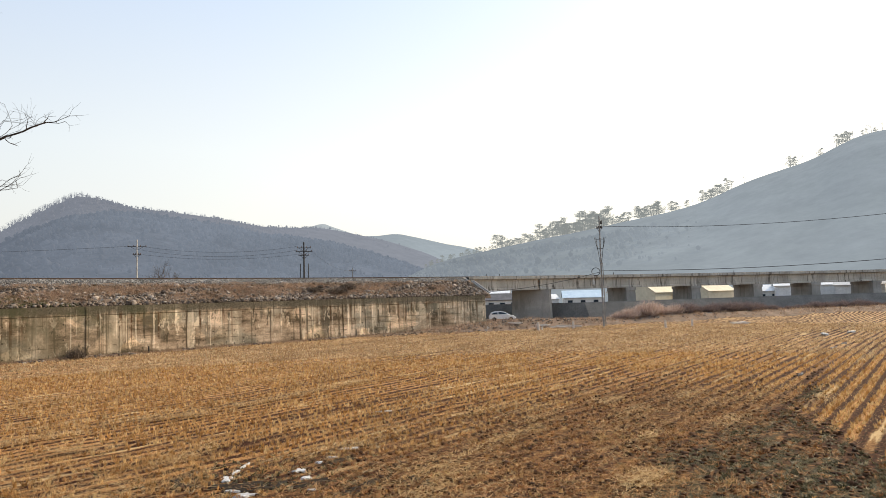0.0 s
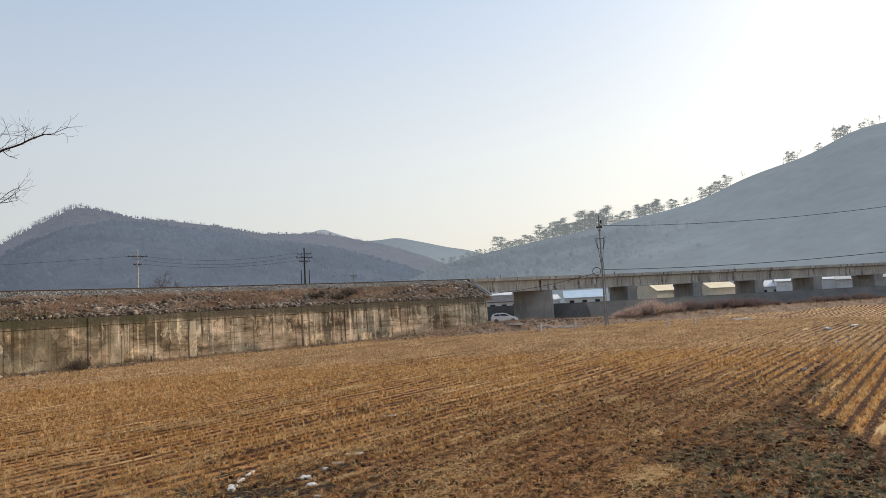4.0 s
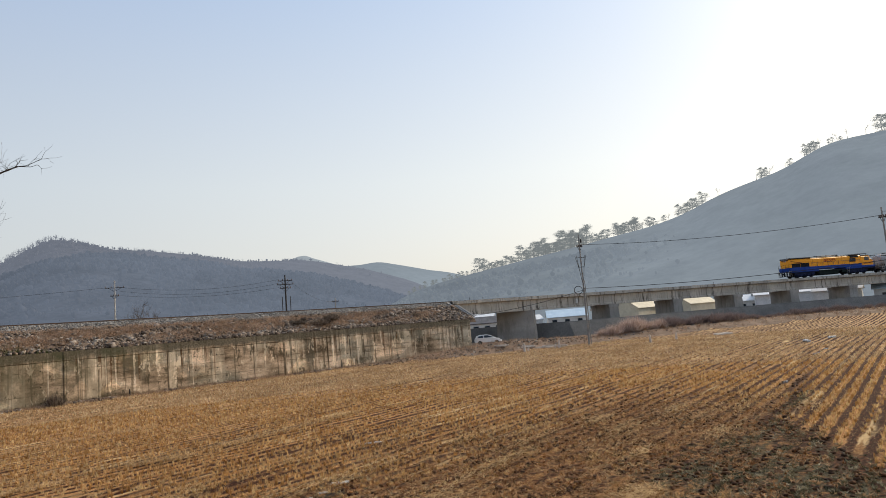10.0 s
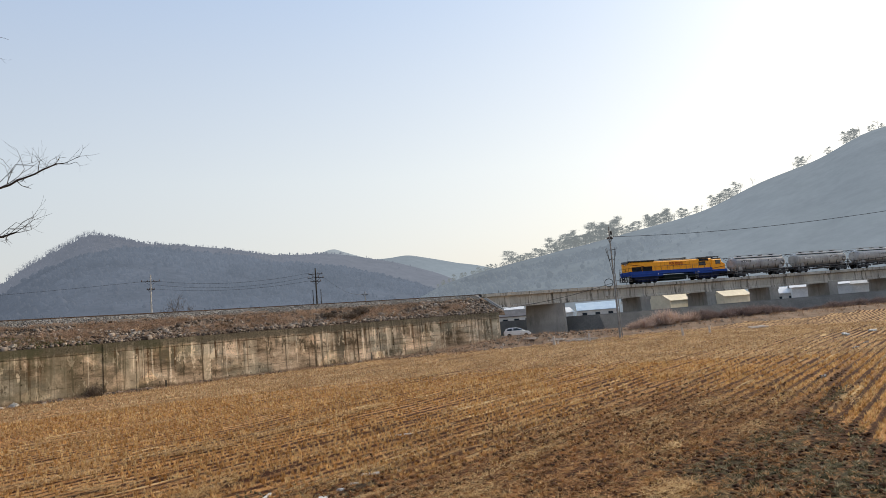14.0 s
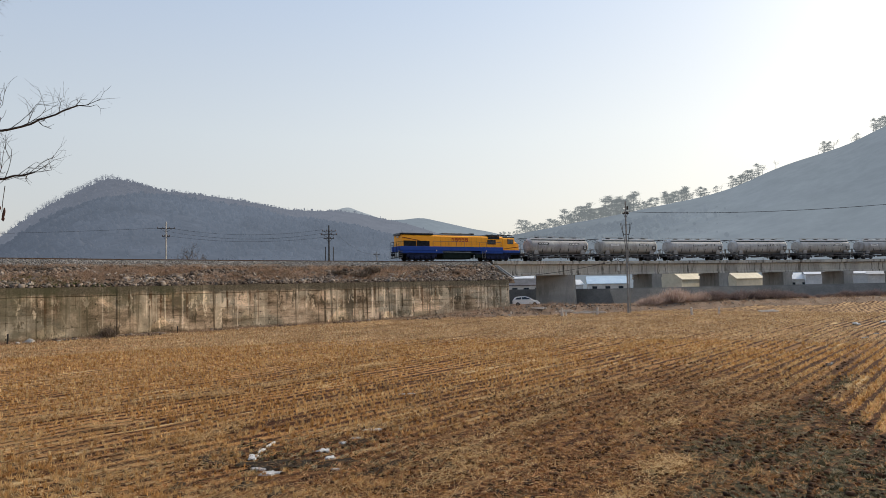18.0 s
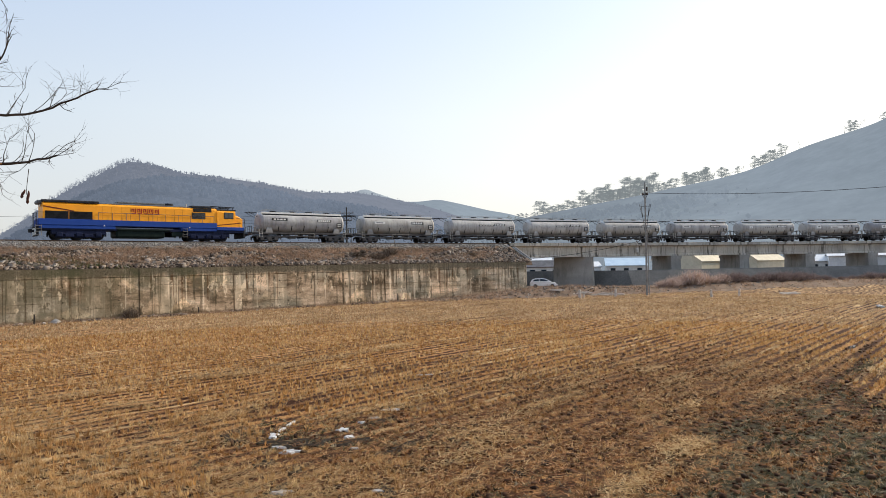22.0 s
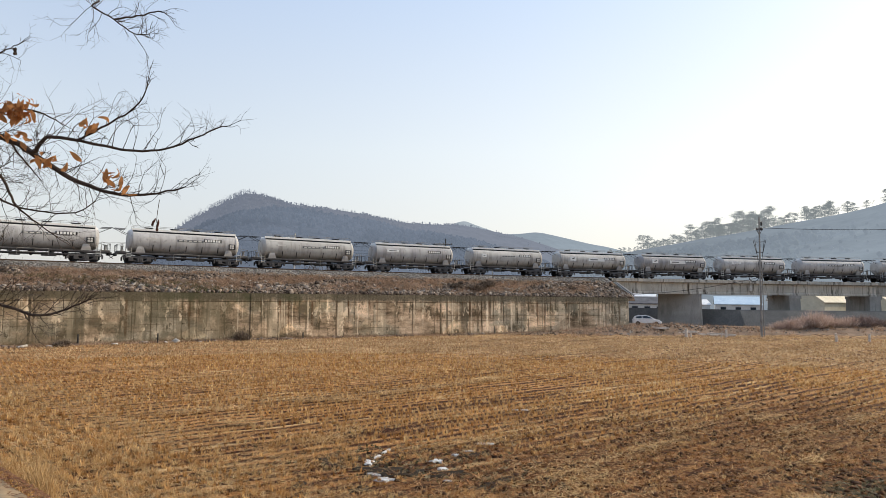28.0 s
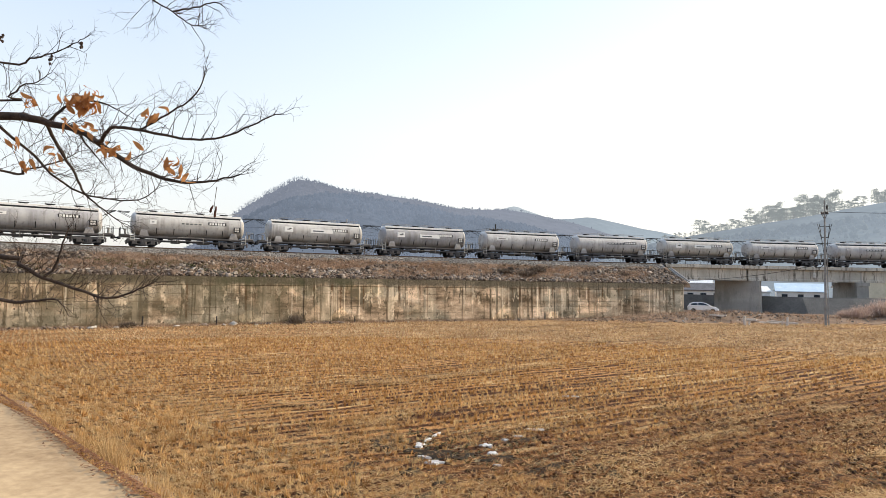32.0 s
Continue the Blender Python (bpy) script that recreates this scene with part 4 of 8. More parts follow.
def tank_wagon(marks):
    w = thing("cement_wagon", Matrix(), "grey cement tank wagon with dusty sides and roof hatches", "wagon", "wagons of the cement train")
    # the tank: round, sagging to a hopper belly between the trucks
    rings = []
    for x, f in ((0.5, 0.45), (0.54, 0.72), (0.66, 0.9), (0.86, 0.985), (1.05, 1.0), (1.9, 1.0), (2.5, 1.0), (3.1, 1.0), (4.5, 1.0), (6.25, 1.0), (8.0, 1.0), (9.4, 1.0), (10.0, 1.0), (10.6, 1.0), (11.45, 1.0), (11.64, 0.985), (11.84, 0.9), (11.96, 0.72), (12.0, 0.45)):
        sag = 0.17 * min(1, max(0, (min(x, 12.5 - x) - 1.7) / 2.2))
        ring = []
        for k in range(32):
            a = 2 * math.pi * k / 32
            y, z = math.sin(a) * 1.36 * f, math.cos(a) * 1.22 * f
            if z < 0:
                z *= 1 + sag * f
                y *= 1 - 0.12 * sag * abs(z)
            ring.append((x, y, 2.46 + z))
        rings.append(ring)
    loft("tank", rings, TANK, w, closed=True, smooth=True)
    # seams and ribs
    for x in (0.95, 11.55):
        bm = bmesh.new()
        bmesh.ops.create_cone(bm, segments=32, radius1=1.0, radius2=1.0, depth=0.06, cap_ends=True, matrix=Matrix.Translation((x, 0, 2.46)) @ Matrix.Diagonal((1, 1.385, 1.245, 1)) @ Euler((0, math.pi / 2, 0)).to_matrix().to_4x4())
        part("end_band", bm, TANK, w)
    for x in (2.9, 4.6, 6.25, 7.9, 9.6):
        for s in (-1, 1):
            bm = bmesh.new()
            rod(bm, (x, s * 1.33, 2.02), (x, s * 1.02, 1.42), 0.04, seg=6)
            part("rib", bm, DARK, w)
    # roof walk with its pale edge, hatches and a low rail
    bm = bmesh.new()
    box(bm, 0.95, 11.55, -0.78, 0.78, 3.64, 3.7, 0.01)
    for s in (-1, 1):
        box(bm, 0.85, 11.65, s * 0.8 - 0.03, s * 0.8 + 0.03, 3.52, 3.74, 0.01)
    for x in (1.5, 4, 6.5, 9, 11.2):
        box(bm, x - 0.03, x + 0.03, -0.8, 0.8, 3.4, 3.6)
    part("roof_walk", bm, WHITE, w)
    # dark strip added for the shade line beneath the walk's edge
    for s in (-1, 1):
        bm = bmesh.new()
        box(bm, 0.95, 11.55, s * 0.88 - 0.06, s * 0.88 + 0.05, 3.36, 3.5, 0.01)
        part("roof_gutter", bm, DARK, w)
    for x in (2.6, 5.2, 7.4, 9.9):
        bm = bmesh.new()
        rod(bm, (x, 0, 3.6), (x, 0, 3.86), 0.34, 0.32, 14)
        rod(bm, (x, 0, 3.86), (x, 0, 3.93), 0.39, 0.3, 14)
        box(bm, x - 0.45, x + 0.45, -0.06, 0.06, 3.86, 3.96, 0.02)
        part("hatch", bm, DARK, w)
    bm = bmesh.new()
    for s in (-1, 1):
        rod(bm, (1.0, s * 0.72, 4.02), (11.5, s * 0.72, 4.02), 0.018, seg=5)
        for x in np.linspace(1.0, 11.5, 8):
            rod(bm, (x, s * 0.7, 3.6), (x, s * 0.72, 4.02), 0.012, seg=5)
    part("roof_rail", bm, DUSTY, w)
    # underframe
    bm = bmesh.new()
    for s in (-1, 1):
        box(bm, -0.45, 12.95, s * 1.2 - 0.06, s * 1.2 + 0.06, 1.0, 1.16, 0.015)
    box(bm, -0.5, 13.0, -0.3, 0.3, 0.98, 1.22, 0.02)
    for x in (1.7, 4.5, 8.0, 10.8):
        box(bm, x - 0.2, x + 0.2, -1.15, 1.15, 0.88, 1.1, 0.02)
    box(bm, -0.62, -0.45, -1.25, 1.25, 0.82, 1.08, 0.02)
    box(bm, 12.95, 13.12, -1.25, 1.25, 0.82, 1.08, 0.02)
    part("underframe", bm, BOGIE, w)
    for x in (1.7, 10.8):
        for s in (-1, 1):
            bm = bmesh.new()
            r = bmesh.ops.create_cube(bm, size=1.0)
            for v in r["verts"]:
                up = v.co.z > 0
                v.co = Vector((x + v.co.x * (0.55 if up else 1.0), s * (1.1 if up else 1.14) + v.co.y * 0.16, 1.8 if up else 1.1))
            part("saddle", bm, TANK, w)
    for x in (3.4, 6.25, 9.1):
        bm = bmesh.new()
        rod(bm, (x, 0, 0.62), (x, 0, 1.3), 0.16, 0.5, 12)
        rod(bm, (x, -0.95, 0.62), (x, 0.95, 0.62), 0.1, seg=8)
        part("discharge_cone", bm, DARK, w)
    bm = bmesh.new()
    for s in (-1, 1):
        rod(bm, (3.0, s * 1.0, 0.7), (9.6, s * 1.0, 0.7), 0.06, seg=8)
        rod(bm, (5.0, s * 1.18, 0.8), (6.0, s * 1.3, 1.4), 0.04, seg=6)
    box(bm, 4.4, 5.3, -0.9, -0.35, 0.45, 0.8, 0.04)
    rod(bm, (7.0, -0.8, 0.62), (8.3, -0.8, 0.62), 0.18, seg=12)
    part("brake_gear", bm, BOGIE, w)
    for s in (-1, 1):
        bm = bmesh.new()
        y = s * 1.27
        for x0 in (5.0, 7.6):
            rod(bm, (x0, y, 0.5), (x0, y, 1.12), 0.03, seg=6)
        rod(bm, (5.0, y, 1.12), (7.6, y, 1.12), 0.03, seg=6)
        rod(bm, (5.0, y, 0.78), (7.6, y, 0.78), 0.025, seg=6)
        part("side_step", bm, DUSTY, w)
    # ends: platforms with posts, roof arms, a ladder
    for x, s in ((-0.5, -1), (12.98, 1)):
        bm = bmesh.new()
        for y in (-1.15, -0.45, 0.45, 1.15):
            rod(bm, (x, y, 1.05), (x, y, 1.95), 0.025, seg=6)
        rod(bm, (x, -1.15, 1.9), (x, 1.15, 1.9), 0.02, seg=6)
        rod(bm, (x, -1.15, 1.1), (x, 1.15, 1.1), 0.03, seg=6)
        part("end_rail", bm, DARK, w)
        bm = bmesh.new()
        ex = 0.35 if s < 0 else 12.15
        rod(bm, (ex, 0.55, 3.62), (x + s * 0.25, 0.55, 3.66), 0.035, seg=6)
        rod(bm, (ex, -0.55, 3.62), (x + s * 0.25, -0.55, 3.66), 0.035, seg=6)
        rod(bm, (x + s * 0.2, -0.8, 3.66), (x + s * 0.2, 0.8, 3.66), 0.03, seg=6)
        for y in (0.55, -0.55):
            rod(bm, (ex - s * 0.1, y, 3.1), (x + s * 0.1, y, 3.64), 0.025, seg=6)
        part("roof_arm", bm, DARK, w)
        bm = bmesh.new()
        rod(bm, (x, 0, 0.9), (x + s * 0.62, 0, 0.9), 0.1, seg=8)
        box(bm, min(x + s * 0.5, x + s * 0.8), max(x + s * 0.5, x + s * 0.8), -0.16, 0.16, 0.75, 1.05, 0.04)
        rod(bm, (x + s * 0.1, 0.4, 0.8), (x + s * 0.55, 0.42, 0.5), 0.03, seg=6)
        part("coupler", bm, DARK, w)
        for y in (-1.3, 1.3):
            bm = bmesh.new()
            lx = 0.62 if s < 0 else 11.88
            for dx in (-0.2, 0.2):
                rod(bm, (lx + dx, y, 0.6), (lx + dx, y * 1.02, 1.6), 0.02, seg=6)
            for z in (0.7, 1.0, 1.3):
                rod(bm, (lx - 0.2, y, z), (lx + 0.2, y, z), 0.018, seg=6)
            part("ladder", bm, DUSTPALE, w)
        # the end walk over the buffer beam and the post beside it
        bm = bmesh.new()
        box(bm, min(x, x - s * 0.85), max(x, x - s * 0.85), -1.25, 1.25, 1.2, 1.26, 0.01)
        for y in (-1.2, 1.2):
            rod(bm, (x - s * 0.8, y, 1.24), (x - s * 0.8, y, 2.1), 0.03, seg=6)
            rod(bm, (x - s * 0.8, y, 2.08), (x, y, 1.92), 0.02, seg=6)
        part("end_platform", bm, DUSTY, w)
        bm = bmesh.new()
        rod(bm, (x - s * 0.45, -0.95, 1.25), (x - s * 0.45, -0.95, 1.75), 0.12, 0.1, 10)
        rod(bm, (x - s * 0.45, -0.95, 1.75), (x - s * 0.45, -0.95, 1.8), 0.2, 0.2, 14)
        part("brake_wheel", bm, DUSTY, w)
    for x, nm in ((1.7, "bogie"), (10.8, "bogie")):
        bogie(w, x, nm, (-0.88, 0.88), 0.43, BOGIE)
    # markings on the field side and the far side
    for s in (-1, 1):
        bm = bmesh.new()
        box(bm, 8.05, 9.95, s * 1.335 - 0.02, s * 1.335 + 0.02, 2.58, 2.92)
        plate = part("number_plate", bm, BLACKPLATE, w, "black plate with pale figures")
        for k in range(6):
            x = 8.17 + k * 0.285
            bm = bmesh.new()
            box(bm, x, x + 0.2, s * 1.358 - 0.006, s * 1.358 + 0.006, 2.63, 2.87)
            part("figure_bar", bm, WHITE, plate)
        bm = bmesh.new()
        box(bm, 10.75, 11.45, s * 1.365 - 0.02, s * 1.365 + 0.02, 1.9, 2.5)
        panel = part("data_panel", bm, BLACKPLATE, w)
        bm = bmesh.new()
        for k, j in ((0, 0), (1, 0), (0, 1), (1, 1)):
            box(bm, 10.86 + 0.26 * k, 11.06 + 0.26 * k, s * 1.389 - 0.006, s * 1.389 + 0.006, 2.0 + 0.24 * j, 2.18 + 0.24 * j)
        part("data_marks", bm, DUSTPALE, panel)
        if marks == "logo":
            bm = bmesh.new()
            box(bm, 2.35, 3.35, s * 1.34 - 0.02, s * 1.34 + 0.02, 2.35, 2.95)
            sign = part("white_panel", bm, WHITE, w, "white panel with a dark bird-like mark")
            bm = bmesh.new()
            box(bm, 2.65, 3.0, s * 1.364 - 0.006, s * 1.364 + 0.006, 2.6, 2.7)
            box(bm, 2.9, 3.15, s * 1.364 - 0.006, s * 1.364 + 0.006, 2.68, 2.8)
            part("mark", bm, BLACKPLATE, sign)
            bm = bmesh.new()
            box(bm, 5.4, 8.1, s * 1.35 - 0.02, s * 1.35 + 0.02, 2.35, 2.8)
            long = part("white_sign", bm, WHITE, w)
            bm = bmesh.new()
            box(bm, 5.7, 7.0, s * 1.374 - 0.006, s * 1.374 + 0.006, 2.5, 2.64)
            part("sign_bar", bm, ROOFGREY, long)
        elif marks == "pale":
            bm = bmesh.new()
            box(bm, 2.3, 3.9, s * 1.335 - 0.02, s * 1.335 + 0.02, 2.56, 2.86)
            small = part("pale_plate", bm, WHITE, w)
            bm = bmesh.new()
            box(bm, 2.55, 3.6, s * 1.358 - 0.006, s * 1.358 + 0.006, 2.66, 2.76)
            part("sign_bar", bm, ROOFGREY, small)
        elif marks == "badge":
            bm = bmesh.new()
            box(bm, 2.2, 2.85, s * 1.34 - 0.02, s * 1.34 + 0.02, 2.42, 2.86)
            sign = part("white_panel", bm, WHITE, w)
            bm = bmesh.new()
            box(bm, 2.4, 2.65, s * 1.364 - 0.006, s * 1.364 + 0.006, 2.58, 2.68)
            part("mark", bm, ROOFGREY, sign)
            bm = bmesh.new()
            box(bm, 5.2, 7.5, s * 1.35 - 0.02, s * 1.35 + 0.02, 2.46, 2.74)
            long = part("pale_sign", bm, DUSTPALE, w)
            for k in range(5):
                bm = bmesh.new()
                box(bm, 5.32 + 0.43 * k, 5.62 + 0.43 * k, s * 1.374 - 0.006, s * 1.374 + 0.006, 2.53, 2.67)
                part("sign_bar", bm, ROOFGREY, long)
        elif marks == "sign":
            bm = bmesh.new()
            box(bm, 5.3, 8.0, s * 1.35 - 0.02, s * 1.35 + 0.02, 2.5, 2.74)
            long = part("grey_sign", bm, ROOFGREY, w)
            for k in range(5):
                bm = bmesh.new()
                box(bm, 5.45 + 0.5 * k, 5.8 + 0.5 * k, s * 1.374 - 0.006, s * 1.374 + 0.006, 2.56, 2.68)
                part("sign_bar", bm, DUSTPALE, long)
            bm = bmesh.new()
            box(bm, 2.3, 3.2, s * 1.335 - 0.02, s * 1.335 + 0.02, 2.6, 2.8)
            part("small_sign", bm, DUSTPALE, w)
        else:
            bm = bmesh.new()
            box(bm, 2.0, 4.0, s * 1.33 - 0.02, s * 1.33 + 0.02, 2.66, 2.98)
            small = part("name_plate", bm, BLACKPLATE, w)
            for k in range(4):
                bm = bmesh.new()
                box(bm, 2.22 + 0.42 * k, 2.52 + 0.42 * k, s * 1.354 - 0.006, s * 1.354 + 0.006, 2.74, 2.9)
                part("sign_bar", bm, WHITE, small)
    return w


def locomotive():
    e = thing("diesel_locomotive", Matrix(), "yellow and blue diesel locomotive running long hood first", "locomotive")
    # long hood, with a chamfered roof edge
    def hood(name, x0, x1, half, z0, z1, mat, ch=0.22, parent=e):
        sec = [(-half, z0), (-half, z1 - ch), (-half + ch, z1), (half - ch, z1), (half, z1 - ch), (half, z0)]
        return loft(name, [[(x, y, z) for y, z in sec] for x in (x0, x1)], mat, parent, closed=True)
    hood("long_hood", 0.75, 18.9, 1.38, 2.1, 3.82, YELLOW)
    hood("hood_roof", 0.85, 16.0, 1.2, 3.81, 3.95, ROOFGREY, 0.1)
    hood("front_roof_box", 0.7, 6.0, 1.39, 3.8, 4.05, DARK, 0.12)
    bm = bmesh.new()
    box(bm, 7.9, 13.0, -1.0, 1.0, 3.94, 4.17, 0.06)
    part("roof_fan_housing", bm, ROOFGREY, e)
    for x in (8.8, 10.1, 11.4):
        bm = bmesh.new()
        rod(bm, (x, 0, 4.16), (x, 0, 4.23), 0.52, 0.5, 18)
        part("roof_fan", bm, DARK, e)
    bm = bmesh.new()
    rod(bm, (13.65, 0, 3.95), (13.65, 0, 4.26), 0.62, 0.5, 18)
    part("exhaust_stack", bm, DARK, e)
    # the cab and the short nose at the trailing end
    hood("cab", 18.9, 21.2, 1.46, 1.68, 3.66, YELLOW, 0.26)
    hood("cab_roof", 18.8, 21.35, 1.3, 3.64, 3.8, DARK, 0.14)
    nose = [[(21.2, y, z) for y, z in ((-1.3, 1.68), (-1.3, 3.0), (-1.1, 3.2), (1.1, 3.2), (1.3, 3.0), (1.3, 1.68))],
            [(21.75, y, z) for y, z in ((-1.25, 1.68), (-1.25, 2.85), (-1.0, 3.02), (1.0, 3.02), (1.25, 2.85), (1.25, 1.68))],
            [(22.2, y, z) for y, z in ((-1.2, 1.68), (-1.2, 2.6), (-0.95, 2.78), (0.95, 2.78), (1.2, 2.6), (1.2, 1.68))]]
    loft("short_nose", nose, YELLOW, e, closed=True)
    bm = bmesh.new()
    for y in (-0.75, 0.75):
        rod(bm, (18.3, y, 4.12), (21.3, y, 4.06), 0.06, seg=8)
        for x in (18.5, 19.6, 21.1):
            rod(bm, (x, y, 3.75), (x, y, 4.1), 0.035, seg=6)
    for x in (18.5, 19.8, 21.2):
        rod(bm, (x, -0.8, 4.1), (x, 0.8, 4.1), 0.035, seg=6)
    box(bm, 18.2, 18.9, -0.5, 0.5, 3.82, 4.0, 0.03)
    part("cab_roof_gear", bm, DARK, e)
    for s in (-1, 1):
        bm = bmesh.new()
        box(bm, 19.75, 20.95, s * 1.455 - 0.03, s * 1.455 + 0.03, 2.66, 3.42, 0.02)
        f = part("window_frame", bm, BLACKPLATE, e)
        for x0, x1 in ((19.83, 20.3), (20.38, 20.87)):
            bm = bmesh.new()
            box(bm, x0, x1, s * 1.49 - 0.012, s * 1.49 + 0.012, 2.74, 3.35)
            part("pane", bm, GLASS, f)
        # radiator intakes at the leading end, louvres and the slanting stripe
        for x0, x1 in ((0.95, 3.08), (3.16, 5.35)):
            bm = bmesh.new()
            box(bm, x0, x1, s * 1.385 - 0.02, s * 1.385 + 0.02, 2.1, 2.92)
            g = part("radiator_grille", bm, DARK, e)
            for k in range(8):
                bm = bmesh.new()
                box(bm, x0 + 0.05, x1 - 0.05, s * 1.41 - 0.025, s * 1.41 + 0.02, 2.16 + 0.095 * k, 2.2 + 0.095 * k)
                part("louvre", bm, DARK, g)
        bm = bmesh.new()
        box(bm, -1.42, 1.42, s * 1.39 - 0.012, s * 1.39 + 0.012, -0.055, 0.055, turn=Matrix.Translation((2.2, 0, 3.16)) @ Matrix.Rotation(radians(8.5), 4, "Y"))
        part("stripe", bm, RED, e)
        bm = bmesh.new()
        box(bm, 15.9, 17.5, s * 1.385 - 0.02, s * 1.385 + 0.02, 2.55, 3.27)
        g = part("intake_grille", bm, DARK, e)
        for k in range(7):
            bm = bmesh.new()
            box(bm, 15.95, 17.45, s * 1.41 - 0.02, s * 1.41 + 0.02, 2.6 + 0.095 * k, 2.635 + 0.095 * k)
            part("louvre", bm, ROOFGREY, g)
        bm = bmesh.new()
        box(bm, 16.05, 18.25, s * 1.37 - 0.04, s * 1.37 + 0.04, 3.36, 3.74, 0.02)
        part("upper_intake", bm, DARK, e)
        bm = bmesh.new()
        box(bm, -1.55, 1.5, s * 1.47 - 0.012, s * 1.47 + 0.012, -0.045, 0.045, turn=Matrix.Translation((20.45, 0, 2.05)) @ Matrix.Rotation(radians(-6.5), 4, "Y"))
        part("cab_stripe", bm, RED, e)
        # five painted signs on the hood, as plain strokes
        bm = bmesh.new()
        for k in range(5):
            x, y = 9.25 + 0.62 * k, s * 1.392
            box(bm, x, x + 0.3, y - 0.012, y + 0.012, 3.34, 3.43)
            box(bm, x + 0.01, x + 0.1, y - 0.012, y + 0.012, 3.06, 3.34)
            box(bm, x + 0.2, x + 0.3, y - 0.012, y + 0.012, 3.1, 3.34)
            box(bm, x + 0.37, x + 0.47, y - 0.012, y + 0.012, 2.88, 3.46)
            box(bm, x + 0.03, x + 0.37, y - 0.012, y + 0.012, 2.88, 2.98)
        part("painted_marks", bm, SIGNRED, e, "red painted strokes")
        # hood doors
        for k in range(10):
            x = 6.3 + 0.95 * k
            bm = bmesh.new()
            box(bm, x - 0.008, x + 0.008, s * 1.38 - 0.005, s * 1.38 + 0.004, 2.15, 3.5)
            part("door_seam", bm, RED, e)
        # walkway rail
        bm = bmesh.new()
        for x in np.arange(5.9, 18.6, 1.4):
            rod(bm, (x, s * 1.48, 2.1), (x, s * 1.48, 2.88), 0.024, seg=6)
        rod(bm, (5.9, s * 1.48, 2.88), (18.5, s * 1.48, 2.88), 0.022, seg=6)
        part("handrail", bm, ROOFGREY, e)
        for x in (0.35, 15.1):
            bm = bmesh.new()
            for z in (0.45, 0.75, 1.05, 1.35):
                box(bm, x - 0.25, x + 0.25, s * 1.48 - 0.1, s * 1.48 + 0.06, z, z + 0.04)
            for dx in (-0.27, 0.27):
                box(bm, x + dx - 0.015, x + dx + 0.015, s * 1.5 - 0.03, s * 1.5 + 0.03, 0.4, 1.5)
            part("step", bm, DUSTY, e)
    hood("intake_roof", 15.95, 18.3, 1.3, 3.78, 4.08, DARK, 0.14)
    bm = bmesh.new()
    box(bm, 0.35, 18.88, -1.5, 1.5, 1.5, 2.12, 0.03)
    box(bm, 18.86, 22.3, -1.5, 1.5, 1.3, 1.69, 0.03)
    part("sill", bm, BLUE, e)
    for x0, x1 in ((0.4, 7.6), (14.6, 18.85)):
        bm = bmesh.new()
        box(bm, x0, x1, -1.46, 1.46, 1.16, 1.49, 0.03)
        part("lower_sill", bm, BLUE, e)
    for x in (6.5, 15.6):
        for s in (-1, 1):
            bm = bmesh.new()
            rod(bm, (x, s * 1.5, 1.52), (x, s * 1.515, 1.52), 0.1, seg=3)
            part("jacking_mark", bm, WHITE, e)
    bm = bmesh.new()
    box(bm, 0.4, 22.25, -1.4, 1.4, 1.02, 1.3, 0.02)
    part("underframe", bm, NAVY, e)
    bm = bmesh.new()
    box(bm, 7.7, 12.9, -1.34, 1.34, 0.3, 1.2, 0.16)
    part("fuel_tank", bm, GREEN, e)
    bm = bmesh.new()
    for s in (-1, 1):
        rod(bm, (7.8, s * 1.36, 1.15), (13.4, s * 1.36, 1.15), 0.13, seg=10)
        box(bm, 13.6, 14.9, s * 1.2 - 0.15, s * 1.2 + 0.15, 0.5, 1.1, 0.04)
    part("air_reservoir", bm, GREEN, e)
    for x, s in ((0.2, -1), (22.4, 1)):
        bm = bmesh.new()
        box(bm, min(x, x - s * 0.2), max(x, x - s * 0.2), -1.45, 1.45, 0.4, 1.35, 0.03)
        p = part("pilot", bm, DARK, e)
        for y in (-1.0, -0.35, 0.35, 1.0):
            bm = bmesh.new()
            box(bm, x - 0.02 if s > 0 else x - 0.03, x + 0.03 if s > 0 else x + 0.02, y - 0.12, y + 0.12, 0.5, 1.2)
            part("warning_stripe", bm, WHITE, p)
        bm = bmesh.new()
        rod(bm, (x - s * 0.3, 0, 0.92), (x + s * 0.4, 0, 0.92), 0.12, seg=8)
        box(bm, min(x + s * 0.2, x + s * 0.55), max(x + s * 0.2, x + s * 0.55), -0.17, 0.17, 0.75, 1.1, 0.04)
        part("coupler", bm, DARK, e)
        bm = bmesh.new()
        for y in (-1.4, -0.5, 0.5, 1.4):
            rod(bm, (x, y, 1.3), (x, y, 2.75), 0.025, seg=6)
        for z in (2.3, 2.75):
            rod(bm, (x, -1.4, z), (x, 1.4, z), 0.02, seg=6)
        for y in (-1.4, 1.4):
            rod(bm, (x, y, 2.75), (x - s * 1.1, y, 2.75), 0.02, seg=6)
        part("end_rail", bm, DARK, e)
        bm = bmesh.new()
        hx = 0.72 if s < 0 else 22.15
        for y in (-0.18, 0.18):
            rod(bm, (hx, y, 3.5 if s < 0 else 2.5), (hx + s * 0.1, y, 3.5 if s < 0 else 2.5), 0.13, 0.11, 12)
        part("headlight", bm, WHITE, e)
    bm = bmesh.new()
    box(bm, 0.3, 0.95, -0.8, 0.8, 3.62, 4.0, 0.1)
    part("front_lamp_box", bm, ROOFGREY, e)
    bm = bmesh.new()
